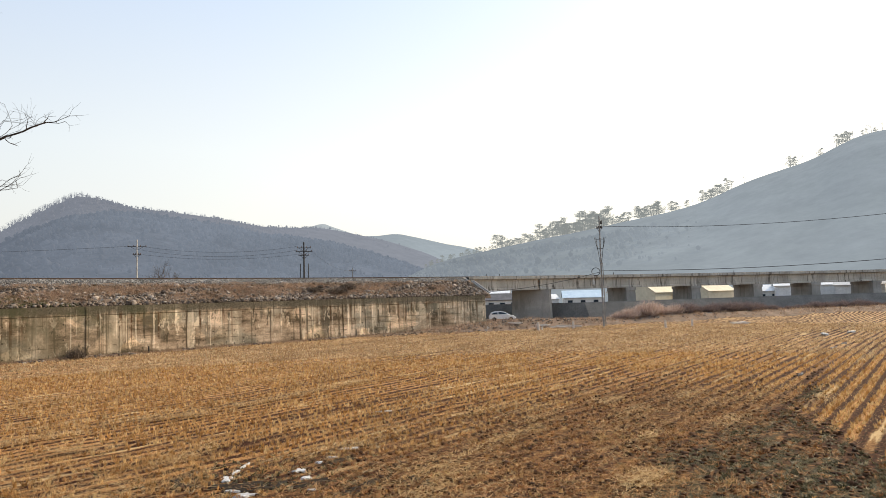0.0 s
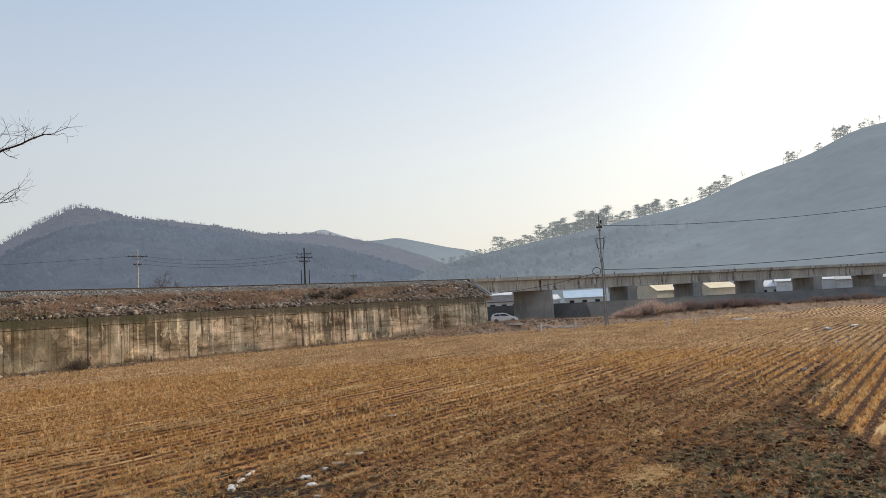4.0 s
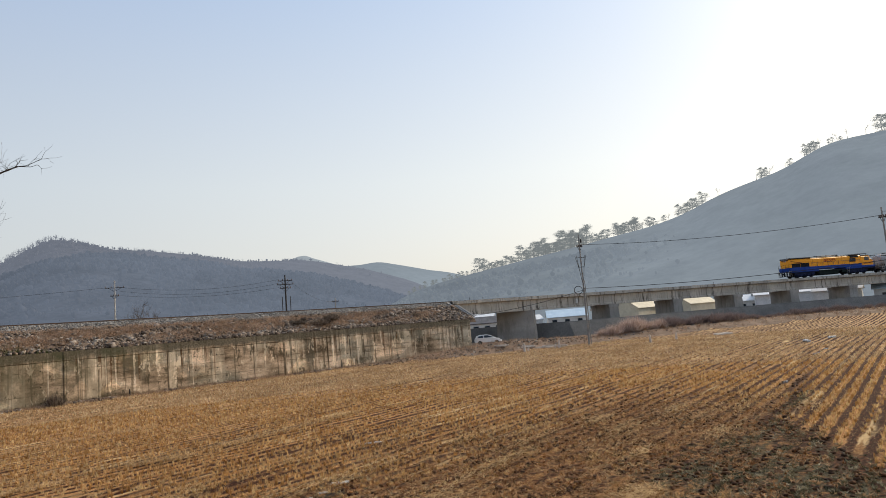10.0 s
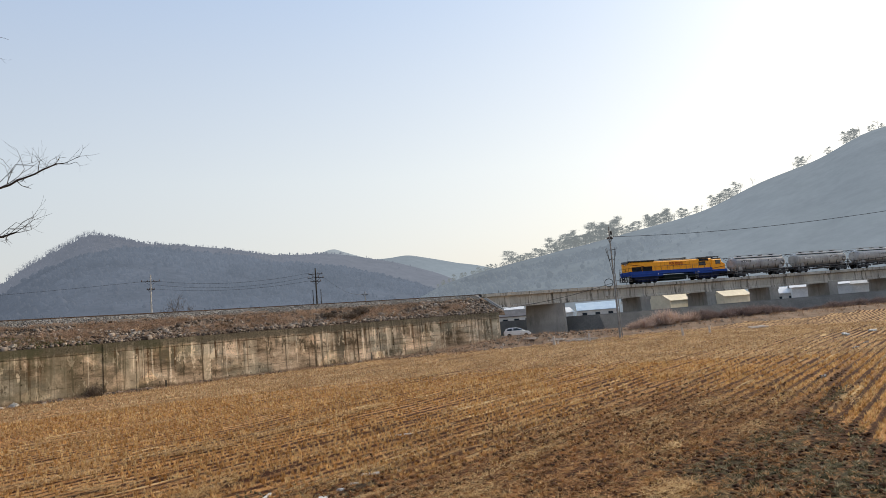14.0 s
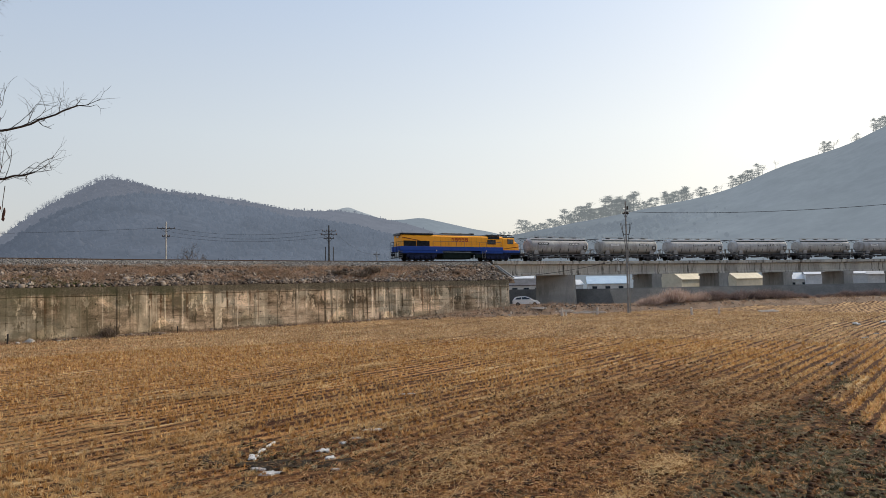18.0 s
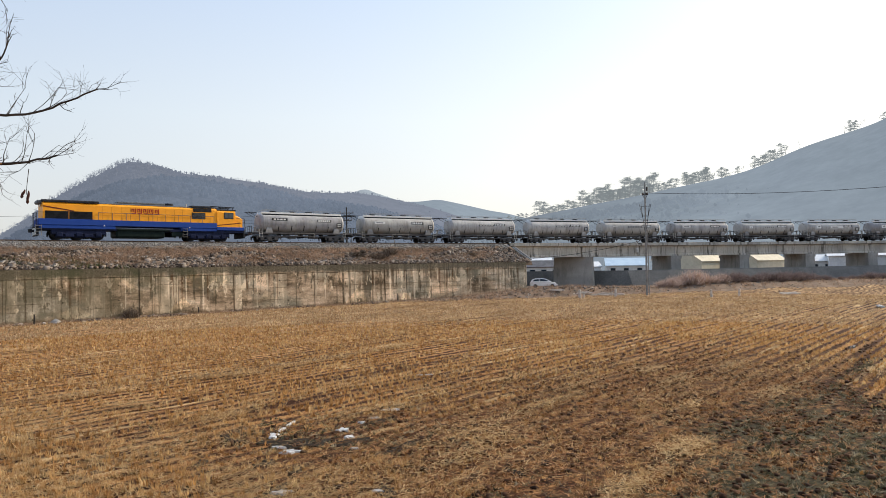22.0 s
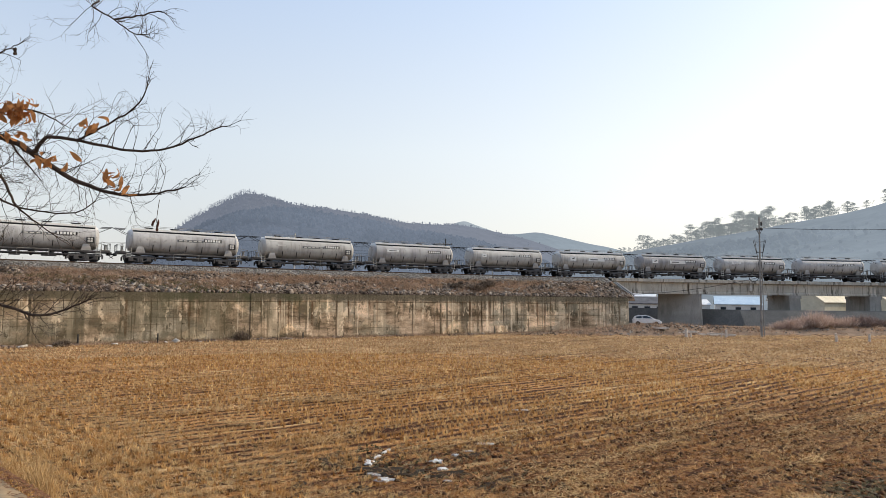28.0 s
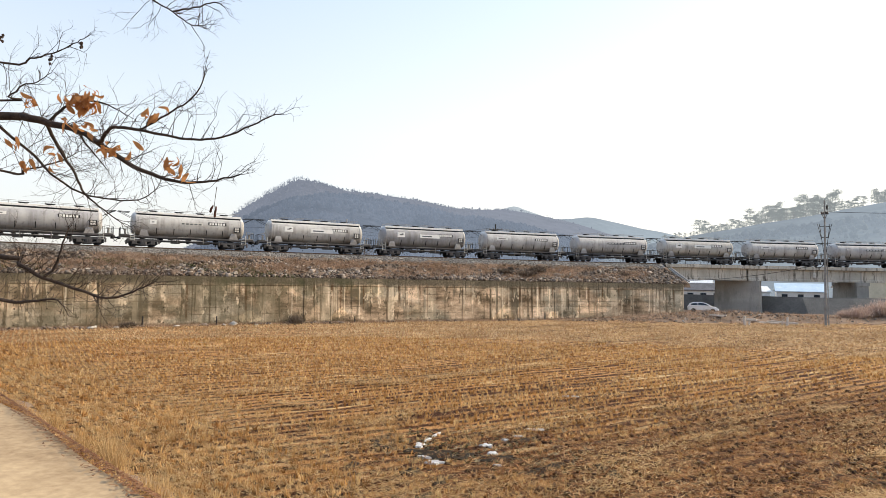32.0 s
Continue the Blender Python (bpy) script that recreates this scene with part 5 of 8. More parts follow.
    rod(bm, (1.6, 0.4, 4.0), (1.6, 0.4, 4.6), 0.02, seg=6)
    part("aerial", bm, DARK, e)
    for x in (4.1, 17.9):
        for s in (-1, 1):
            bm = bmesh.new()
            box(bm, x - 2.6, x + 2.6, s * 1.2 - 0.1, s * 1.2 + 0.1, 0.55, 1.08, 0.06)
            box(bm, x - 2.2, x + 2.2, s * 1.05 - 0.05, s * 1.05 + 0.05, 0.25, 1.3, 0.03)
            for k in (-0.92, 0.92):
                box(bm, x + k - 0.42, x + k + 0.42, s * 1.24 - 0.1, s * 1.24 + 0.1, 0.3, 0.62, 0.05)
            for k in (-1.85, 0, 1.85):
                box(bm, x + k - 0.3, x + k + 0.3, s * 1.22 - 0.14, s * 1.22 + 0.14, 0.32, 0.8, 0.06)
                rod(bm, (x + k, s * 1.3, 0.52), (x + k, s * 1.42, 0.52), 0.14, seg=10)
            part("truck_side", bm, NAVY, e)
        bogie(e, x, "truck", (-1.85, 0.0, 1.85), 0.52, DARK)
    # drawn out to its true length over the couplers
    for ob in list(e.children):
        ob.location.x *= LOCO_STRETCH
        if not ob.name.startswith("truck") or ob.name.startswith("truck_side"):
            for o in [ob] + list(ob.children):
                o.data.transform(Matrix.Diagonal((LOCO_STRETCH, 1, 1, 1)))
    return e


WAGON_PITCH, LOCO_LENGTH, LOCO_STRETCH = 14.17, 22.6, 0.957
KINDS = ("name", "pale", "sign", "sign", "sign", "pale", "badge", "logo", "logo", "pale", "sign", "logo", "pale", "sign", "badge", "sign", "pale", "name")
makers = {}
wagons = []
for kind in KINDS:
    if kind not in makers:
        makers[kind] = tank_wagon(kind)
        wagons.append(makers[kind])
    else:
        wagons.append(copy_thing(makers[kind], Matrix()))
loco = locomotive()


# ---- plants and loose stone: shared shapes ----
def blades(rng, xyz, count, height, spread, width, lean=0.35, joined=False):
    """Thin three-cornered blades in tufts at the given places."""
    n = len(xyz)
    base = np.repeat(np.asarray(xyz, float), count, 0)
    k = len(base)
    ang = rng.uniform(0, 2 * np.pi, k)
    rad = rng.uniform(0, 1, k) * np.repeat(np.broadcast_to(spread, n), count)
    base[:, 0] += np.cos(ang) * rad
    base[:, 1] += np.sin(ang) * rad
    h = np.repeat(np.broadcast_to(height, n), count) * rng.uniform(0.55, 1.15, k)
    tilt = rng.normal(0, lean, (k, 2)) * h[:, None]
    wa = rng.uniform(0, 2 * np.pi, k)
    wv = np.stack([np.cos(wa), np.sin(wa), 0 * wa], 1) * (np.repeat(np.broadcast_to(width, n), count) * 0.5)[:, None]
    tip = base + np.column_stack([tilt, h])
    if joined:
        # the stalks of one tuft share its root
        v = np.concatenate([np.asarray(xyz, float), base + wv * 2, tip])
        i = np.arange(k)
        return v, np.stack([i // count, n + i, n + k + i], 1)
    v = np.stack([base - wv, base + wv, tip], 1).reshape(-1, 3)
    return v, np.arange(3 * k).reshape(-1, 3)


def flat_straw(rng, xyz, length, width, heading=None):
    k = len(xyz)
    c = np.asarray(xyz, float)
    a = rng.uniform(0, np.pi, k) if heading is None else heading
    d = np.stack([np.cos(a), np.sin(a), rng.normal(0, 0.12, k)], 1) * (length * rng.uniform(0.5, 1.2, k) / 2)[:, None]
    w = np.stack([-np.sin(a), np.cos(a), 0 * a], 1) * width / 2
    v = np.stack([c - d - w, c - d + w, c + d + w * 0.5, c + d - w * 0.5], 1).reshape(-1, 3)
    return v, np.arange(4 * k).reshape(-1, 4)


def stones(rng, xyz, size):
    """Angular stones, each a squashed and jittered eight-corner block."""
    cube = np.array([(-1, -1, -1), (1, -1, -1), (1, 1, -1), (-1, 1, -1), (-0.8, -0.8, 1), (0.8, -0.8, 1), (0.8, 0.8, 1), (-0.8, 0.8, 1)], float)
    quads = np.array([(0, 3, 2, 1), (4, 5, 6, 7), (0, 1, 5, 4), (1, 2, 6, 5), (2, 3, 7, 6), (3, 0, 4, 7)])
    k = len(xyz)
    size = np.broadcast_to(size, k)
    v = cube[None] * (size[:, None] * rng.uniform(0.6, 1.2, (k, 3)) * (1, 0.85, 0.5))[:, None] * 0.5 * rng.uniform(0.65, 1.15, (k, 8, 3))
    a = rng.uniform(0, np.pi, k)
    c, s = np.cos(a)[:, None], np.sin(a)[:, None]
    tx = rng.normal(0, 0.35, k)[:, None]
    x, y, z = v[..., 0] * c - v[..., 1] * s, v[..., 0] * s + v[..., 1] * c, v[..., 2]
    y, z = y * np.cos(tx) - z * np.sin(tx), y * np.sin(tx) + z * np.cos(tx)
    v = np.stack([x, y, z], -1) + np.asarray(xyz)[:, None]
    return v.reshape(-1, 3), (quads[None] + 8 * np.arange(k)[:, None, None]).reshape(-1, 4)


def island_tones(name, tones, rough=0.95, thin=0.0, clump=0.35):
    """A surface whose tone changes from piece to piece of one mesh."""
    m, n, l, b = shader(name, rough, spec=0.15)
    r = n.new("ShaderNodeNewGeometry").outputs["Random Per Island"]
    stops = [(i / (len(tones) - 1), t) for i, t in enumerate(tones)]
    c = ramp(n, l, r, stops)
    co = n.new("ShaderNodeTexCoord").outputs["Object"]
    g = tex_noise(n, l, co, clump, 4.0)
    c = mixed(n, l, ramp(n, l, g, ((0.35, (0.55,) * 3), (0.7, (0.0,) * 3))), c, tuple(v * 0.55 for v in tones[0]))
    l.new(c, b.inputs["Base Color"])
    if thin:
        b.inputs["Transmission Weight"].default_value = 0.0
        t = n.new("ShaderNodeBsdfTranslucent")
        l.new(c, t.inputs[0])
        mx = n.new("ShaderNodeMixShader")
        mx.inputs[0].default_value = thin
        l.new(b.outputs[0], mx.inputs[1])
        l.new(t.outputs[0], mx.inputs[2])
        l.new(mx.outputs[0], n["Material Output"].inputs[0])
    return m


STUBBLE = island_tones("rice_stubble", ((0.313, 0.145, 0.0474), (0.828, 0.53, 0.229), (0.883, 0.672, 0.359), (0.699, 0.407, 0.147), (0.396, 0.199, 0.0654), (0.874, 0.583, 0.27)), thin=0.45, clump=1.6)
# the far rows' stubble, greyed and paled in its colour for haze
FAR_STUBBLE = island_tones("far_rice_stubble", ((0.353, 0.211, 0.107), (0.781, 0.583, 0.349), (0.874, 0.714, 0.485), (0.651, 0.451, 0.242), (0.419, 0.263, 0.136), (0.856, 0.649, 0.407)), thin=0.45, clump=0.25)
CHURNED = island_tones("trodden_stalks", ((0.116, 0.047, 0.0214), (0.428, 0.188, 0.0701), (0.768, 0.488, 0.247), (0.224, 0.0898, 0.0363), (0.607, 0.317, 0.132)), thin=0.2, clump=2.0)
WETGRASS = island_tones("dark_wet_regrowth", ((0.05, 0.046, 0.024), (0.22, 0.2, 0.115), (0.62, 0.52, 0.34), (0.09, 0.083, 0.042), (0.36, 0.31, 0.18)), thin=0.2, clump=2.0)
CLOD = island_tones("turned_earth", ((0.03, 0.016, 0.01), (0.09, 0.043, 0.022), (0.18, 0.085, 0.04), (0.05, 0.027, 0.016)), clump=2.0)
LOOSE = island_tones("loose_straw", ((0.46, 0.3, 0.13), (0.82, 0.59, 0.315), (0.36, 0.205, 0.08), (0.65, 0.44, 0.205)), thin=0.2)
DRYGRASS = island_tones("dry_slope_grass", ((0.18, 0.105, 0.066), (0.52, 0.35, 0.235), (0.74, 0.56, 0.4), (0.34, 0.205, 0.145)), thin=0.3, clump=0.8)
GREENGRASS = island_tones("winter_green_weeds", ((0.035, 0.055, 0.014), (0.085, 0.115, 0.032), (0.17, 0.16, 0.065)), thin=0.3)
REED = island_tones("red_brown_reed", ((0.42, 0.3, 0.24), (0.72, 0.54, 0.45), (0.9, 0.74, 0.63)), thin=0.3)
RUBBLE = island_tones("grey_rubble", ((0.05, 0.037, 0.028), (0.2, 0.153, 0.117), (0.4, 0.335, 0.275), (0.095, 0.067, 0.049), (0.27, 0.2, 0.152)))
BALLAST_BITS = island_tones("ballast_bits", ((0.12, 0.11, 0.1), (0.25, 0.235, 0.215), (0.36, 0.34, 0.31)))


# ---- the paddy: stubble, straw, wet hollows ----
# where water stands: x, y, half length, half width, turn
PUDDLES = ((41.1, 59.8, 2.4, 0.4, 62), (45.0, 61.4, 0.9, 0.5, 20), (21.5, 33.5, 0.5, 0.1, 40), (33, 47, 0.5, 0.12, 30), (36, 50, 0.6, 0.14, 40))


def wet_hollows(x, y):
    """How churned (0..1) and how soaked (0..1) the field is."""
    a = radians(ROW_AZ)
    rag = np.array([6.0 * noise.noise((u * 0.3, v * 0.3, 5.0)) + 2.0 * noise.noise((u * 1.1, v * 1.1, 2.0)) for u, v in zip(x, y)])
    q, p = x * math.cos(a) - y * math.sin(a) + rag * 0.6, x * math.sin(a) + y * math.cos(a) + rag
    side = x - np.interp(y, [v[0] for v in TRACK], [v[1] for v in TRACK])
    left = 1 - ease(side + rag * 0.25, -0.8, 1.0)
    churn = left * ease(q, -19.0, -10.0) * (1 - ease(p, 24, 40)) * ease(p, 4, 9)
    soak = left * ease(q, -8.2, -5.4) * (1 - ease(y + rag, 20, 25))
    dry = np.array([noise.noise((u * 0.42 + 7, v * 0.42, 11.0)) for u, v in zip(x, y)])
    soak = soak * (0.12 + 0.88 * ease(dry, -0.36, -0.06))
    soak = np.maximum(soak * 0.85, (0.8 - 0.6 * ease(y, 26, 42)) * np.exp(-(side / 0.5) ** 2))
    for px, py, pr, _, _ in PUDDLES:
        soak = np.maximum(soak, np.exp(-((x - px) ** 2 + (y - py) ** 2) / (0.6 + pr) ** 2))
    spots = np.exp(-(((x + 3.4) / 2.8) ** 2 + ((y - 18.0) / 1.5) ** 2))
    return np.clip(churn, 0, 1), np.clip(np.maximum(soak, spots * 0.7), 0, 1)


def in_field(x, y, margin=0.0):
    s, off = to_line(x, y)
    n = ROAD_N[0] * x + ROAD_N[1] * y
    edge = np.where(s < 40, 9.9, 12.2 + 4.5 * ease(s, 38, 55)) + margin
    return (off > edge) & (n > 5.1)


def build_stubble():
    rng = np.random.RandomState(12)
    a = radians(ROW_AZ)
    along, across = np.array([math.sin(a), math.cos(a)]), np.array([math.cos(a), -math.sin(a)])
    vs, fs, k = [], [], 0
    # nearest field densest
    for r0, r1, row, hill_gap, count, wid in ((8, 26, ROW_GAP, 0.21, 15, 0.016), (26, 52, ROW_GAP, 0.26, 11, 0.032), (52, 95, ROW_GAP, 0.34, 7, 0.062)):
        q = np.arange(-int(r1 / row), int(r1 / row) + 1) * row
        p = np.arange(-r1, r1, hill_gap)
        qq, pp = np.meshgrid(q, p)
        qq, pp = qq.ravel(), pp.ravel()
        pp = pp + rng.normal(0, 0.03, len(pp))
        lane = qq.copy()
        # two rows stand close together on each bed
        bed = np.where(np.mod(np.round(qq / row), 2) < 0.5, 0.05, -0.05)
        qq = qq + bed + 0.3 * np.sin(pp * 0.07) + rng.normal(0, 0.02, len(qq))
        x, y = qq * across[0] + pp * along[0], qq * across[1] + pp * along[1]
        d, az = np.hypot(x, y), np.degrees(np.arctan2(x, y))
        keep = (d >= r0) & (d < r1) & (az > -56) & (az < 48)
        x, y, lane = x[keep], y[keep], lane[keep]
        keep = in_field(x, y)
        x, y, lane = x[keep], y[keep], lane[keep]
        rut = np.mod(np.round(lane / ROW_GAP), 13)
        wheel_rut = (rut == 3) | (rut == 4) | (rut == 8) | (rut == 9)
        thin = np.array([noise.noise((px * 0.13, py * 0.13, 5.0)) for px, py in zip(x, y)])
        churn, soak = wet_hollows(x, y)
        x, y = x + churn * rng.normal(0, 0.16, len(x)), y + churn * rng.normal(0, 0.16, len(x))
        head = (ROAD_N[0] * x + ROAD_N[1] * y < 9.6) & (x < -5)
        x[head] = 0.0
        y[head] = -200.0
        stay = rng.uniform(0, 1, len(x)) < np.clip(0.94 - 0.5 * churn - 0.9 * soak - 0.5 * wheel_rut - 0.4 * (thin < -0.22), 0.02, 1)
        x, y, churn = x[stay], y[stay], churn[stay]
        tall = rng.uniform(0.13, 0.22, len(x)) * (1 - 0.5 * churn)
        v, f = blades(rng, np.column_stack([x, y, 0 * x - 0.02]), count, tall, 0.048, wid, 0.24, True)
        if r0 > 50:
            tagged(soup("far_stubble", v, f, FAR_STUBBLE), "pale cut rice stubble in far rows", "stubble", kind="stuff")
            continue
        vs.append(v)
        fs.append(f + k)
        k += len(v)
    # the headland: a few rows turned along the road
    t, o = np.meshgrid(np.arange(-60, -4, 0.19), np.arange(5.5, 9.6, 0.42))
    t, o = t.ravel() + rng.normal(0, 0.03, t.size), o.ravel() + rng.normal(0, 0.03, o.size)
    x, y = ROAD_N[1] * t + ROAD_N[0] * o, -ROAD_N[0] * t + ROAD_N[1] * o
    keep = in_field(x, y) & (x < -5) & (rng.rand(len(x)) < 0.9)
    x, y = x[keep], y[keep]
    v, f = blades(rng, np.column_stack([x, y, 0 * x - 0.02]), 13, rng.uniform(0.15, 0.3, len(x)), 0.07, 0.02, 0.25, True)
    vs.append(v)
    fs.append(f + k)
    ob = soup("rice_stubble", np.concatenate(vs), np.concatenate(fs), STUBBLE)
    tagged(ob, "cut rice stubble standing in long rows", "stubble", kind="stuff")
    # swaths of straw along the rows, scraps on the churned strip
    pts, ang = [], []
    heading = math.pi / 2 - a
    for _ in range(360):
        c = rng.uniform(-50, 55), rng.uniform(12, 80)
        n = rng.randint(90, 260)
        t = rng.normal(0, rng.uniform(0.7, 2.2), n)
        u = rng.normal(0, rng.uniform(0.15, 0.45), n)
        pts.append(np.column_stack([c[0] + along[0] * t + across[0] * u, c[1] + along[1] * t + across[1] * u]))
        ang.append(heading + rng.normal(0, 0.55, n))
    # the thickest swaths, dropped by the harvester
    for x0, y0, x1, y1, n in ((-14.8, 22.8, -12.0, 24.8, 700), (-10.7, 26.9, -8.1, 27.9, 600), (-7.5, 29.2, -2.1, 37.1, 1500), (-6.9, 19.5, -6.2, 22.0, 400), (-11.6, 21.6, -9.6, 21.8, 400), (-19.0, 33.0, -13.0, 39.5, 900),
                              (2.0, 25.0, 5.0, 27.6, 500), (8.2, 26.5, 9.6, 28.0, 350), (-24.0, 45.0, -17.0, 52.0, 900), (3.0, 38.0, 10.0, 45.0, 900), (14.0, 45.0, 20.0, 51.0, 700), (-3.0, 50.0, 4.0, 57.0, 800)):
        t = rng.uniform(0, 1, n)
        pts.append(np.column_stack([x0 + (x1 - x0) * t + rng.normal(0, 0.3, n), y0 + (y1 - y0) * t + rng.normal(0, 0.3, n)]))
        ang.append(math.atan2(y1 - y0, x1 - x0) + rng.normal(0, 0.6, n))
    # scraps dropped on the churned strip
    for x0, y0, long, wide, n in ((12.8, 28.0, 1.0, 0.35, 420), (5.9, 15.9, 0.5, 0.3, 420), (11.5, 22.3, 0.7, 0.25, 260), (7.8, 20.3, 0.5, 0.2, 200), (3.7, 21.3, 1.4, 0.2, 420), (1.3, 17.3, 0.9, 0.4, 380), (3.7, 13.1, 0.8, 0.2, 420), (6.6, 18.4, 0.4, 0.2, 160), (9.2, 25.1, 0.9, 0.18, 240), (0.4, 15.4, 0.6, 0.3, 260), (5.0, 24.0, 1.3, 0.16, 300)):
        t, u = rng.normal(0, long, n), rng.normal(0, wide, n)
        pts.append(np.column_stack([x0 + along[0] * t + across[0] * u, y0 + along[1] * t + across[1] * u]))
        ang.append(heading + rng.normal(0, 0.9, n))
    n = 90000
    pts.append(np.column_stack([rng.uniform(-26, 22, n), 8 + 28 * rng.rand(n) ** 1.5]))
    ang.append(rng.uniform(0, np.pi, n))
    p, ang = np.concatenate(pts), np.concatenate(ang)
    inside = in_field(p[:, 0], p[:, 1])
    heaped = np.arange(len(ang)) < len(ang) - n
    p, ang, heaped = p[inside], ang[inside], heaped[inside]
    churn, soak = wet_hollows(p[:, 0], p[:, 1])
    stay = rng.rand(len(p)) < 1 - np.minimum(1.0, 1.6 * soak) - 0.35 * (churn < 0.3) * ~heaped
    p, ang, heaped = p[stay], ang[stay], heaped[stay]
    v, f = flat_straw(rng, np.column_stack([p, np.where(heaped, rng.uniform(0.08, 0.24, len(p)), rng.uniform(0.02, 0.1, len(p)))]), np.where(heaped, 0.24, 0.2), np.where(heaped, 0.018, 0.008)[:, None], ang)
    tagged(soup("loose_straw", v, f, LOOSE), "pale loose straw lying across the stubble", "straw", kind="stuff")
    # cut straw left lying between the rows of the left field
    n = 34000
    q_, p_ = rng.uniform(-62, -8, n), rng.uniform(-20, 60, n)
    q_ = (2 * np.round(q_ / ROW_GAP / 2) + 0.5) * ROW_GAP + rng.normal(0, 0.13, n)
    fall = np.column_stack([q_ * across[0] + p_ * along[0], q_ * across[1] + p_ * along[1]])
    lie = np.array([noise.noise((u * 0.12, v * 0.12, 31.0)) for u, v in fall])
    fall = fall[in_field(fall[:, 0], fall[:, 1]) & (fall[:, 0] < 4) & (fall[:, 1] > 14) & (rng.rand(n) < 0.75 + lie - 0.06 * np.maximum(fall[:, 0] + 6, 0))]
    v, f = flat_straw(rng, np.column_stack([fall, rng.uniform(0.02, 0.1, len(fall))]), np.full(len(fall), 0.3), 0.022, heading + rng.normal(0, 0.5, len(fall)))
    tagged(soup("row_straw", v, f, LOOSE), "cut straw lying between the stubble rows", "straw", kind="stuff")
    # matted straw over the headland and the turning place beside it
    n = 80000
    t, o = rng.uniform(-46, -1, n), 5.2 + 7.3 * rng.beta(1.1, 1.5, n)
    p = np.column_stack([ROAD_N[1] * t + ROAD_N[0] * o, -ROAD_N[0] * t + ROAD_N[1] * o])
    mat = np.array([noise.noise((u * 0.35, v * 0.35, 21.0)) for u, v in p])
    furrow = np.cos((o - 5.5) * 2 * math.pi / 0.84)
    keep = in_field(p[:, 0], p[:, 1]) & (rng.rand(n) < 0.5 + 0.9 * mat + np.where((o < 9.6) & (p[:, 0] < -5), 0.35 * furrow, 0.0) - 0.5 * ease(o, 10, 12.5))
    p, o = p[keep], o[keep]
    v, f = flat_straw(rng, np.column_stack([p, rng.uniform(0.03, 0.13, len(p))]), np.full(len(p), 0.24), 0.014, rng.normal(0, 0.6, len(p)) + np.where(o < 9, -math.atan2(ROAD_N[0], ROAD_N[1]), heading))
    tagged(soup("matted_straw", v, f, LOOSE), "pale matted straw on the paddy's headland", "straw", kind="stuff")
    # trodden tufts and short dark regrowth where the ground was churned, clods of turned earth between
    def patchwork(gap, y1):
        gx, gy = np.meshgrid(np.arange(-12, 24, gap), np.arange(9, y1, gap))
        q = np.column_stack([gx.ravel(), gy.ravel()]) + rng.normal(0, gap * 0.32, (gx.size, 2))
        q = q[in_field(q[:, 0], q[:, 1])]
        lane = q[:, 0] * across[0] + q[:, 1] * across[1] - 0.3 * np.sin((q[:, 0] * along[0] + q[:, 1] * along[1]) * 0.07)
        row = 0.5 + 0.5 * np.cos((lane - ROW_GAP / 2) * math.pi / ROW_GAP)
        return (q, row) + wet_hollows(q[:, 0], q[:, 1])

    p, row, churn, soak = patchwork(0.17, 42)
    low = p[rng.rand(len(p)) < churn * (1 - soak) * (0.2 + row)]
    v, f = blades(rng, np.column_stack([low, 0 * low[:, 0] - 0.01]), 9, rng.uniform(0.06, 0.13, len(low)), 0.06, 0.024, 0.9, True)
    tagged(soup("flattened_stalks", v, f, CHURNED), "flattened brown rice stalks on churned soil", "straw", kind="stuff")
    lying = p[rng.rand(len(p)) < 0.7 * churn * (1 - soak) * (0.35 + row)]
    lying = np.repeat(lying, 4, 0) + rng.normal(0, 0.1, (4 * len(lying), 2))
    v, f = flat_straw(rng, np.column_stack([lying, rng.uniform(0.02, 0.06, len(lying))]), np.full(len(lying), 0.2), 0.018)
    tagged(soup("trodden_straw", v, f, CHURNED), "trodden straw pressed into dark soil", "straw", kind="stuff")
    p, row, churn, soak = patchwork(0.12, 30)
    low = p[rng.rand(len(p)) < soak * (0.15 + 0.9 * row)]
    v, f = blades(rng, np.column_stack([low, 0 * low[:, 0] - 0.01]), 9, rng.uniform(0.04, 0.11, len(low)), 0.06, 0.015, 0.9, True)
    tagged(soup("wet_regrowth", v, f, WETGRASS), "dark wet regrowth in the soaked corner", "grass", kind="stuff")
    p, row, churn, soak = patchwork(0.18, 36)
    low = p[rng.rand(len(p)) < 0.42 * np.maximum(churn, soak) * (1.1 - row)]
    v, f = stones(rng, np.column_stack([low, 0 * low[:, 0] + 0.02]), rng.uniform(0.07, 0.2, len(low)))
    tagged(soup("earth_clods", v, f, CLOD), "dark clods of turned wet earth", "soil", kind="stuff")
    # rank tufts near the road bank
    p = np.column_stack([rng.uniform(-18, 10, 3400), rng.uniform(9, 21, 3400)])
    th = np.array([noise.noise((a_ * 0.35, b_ * 0.35, 9.0)) for a_, b_ in p])
    churn, soak = wet_hollows(p[:, 0], p[:, 1])
    p = p[(th > 0.02) & in_field(p[:, 0], p[:, 1], 0.2) & (rng.rand(len(p)) > soak + 0.5 * churn)]
    v, f = blades(rng, np.column_stack([p, 0 * p[:, 0] - 0.02]), 16, 0.26, 0.17, 0.012, 0.6)
    tagged(soup("matted_grass", v, f, STUBBLE), "matted dry grass and rice straw tufts", "grass", kind="stuff")


build_stubble()

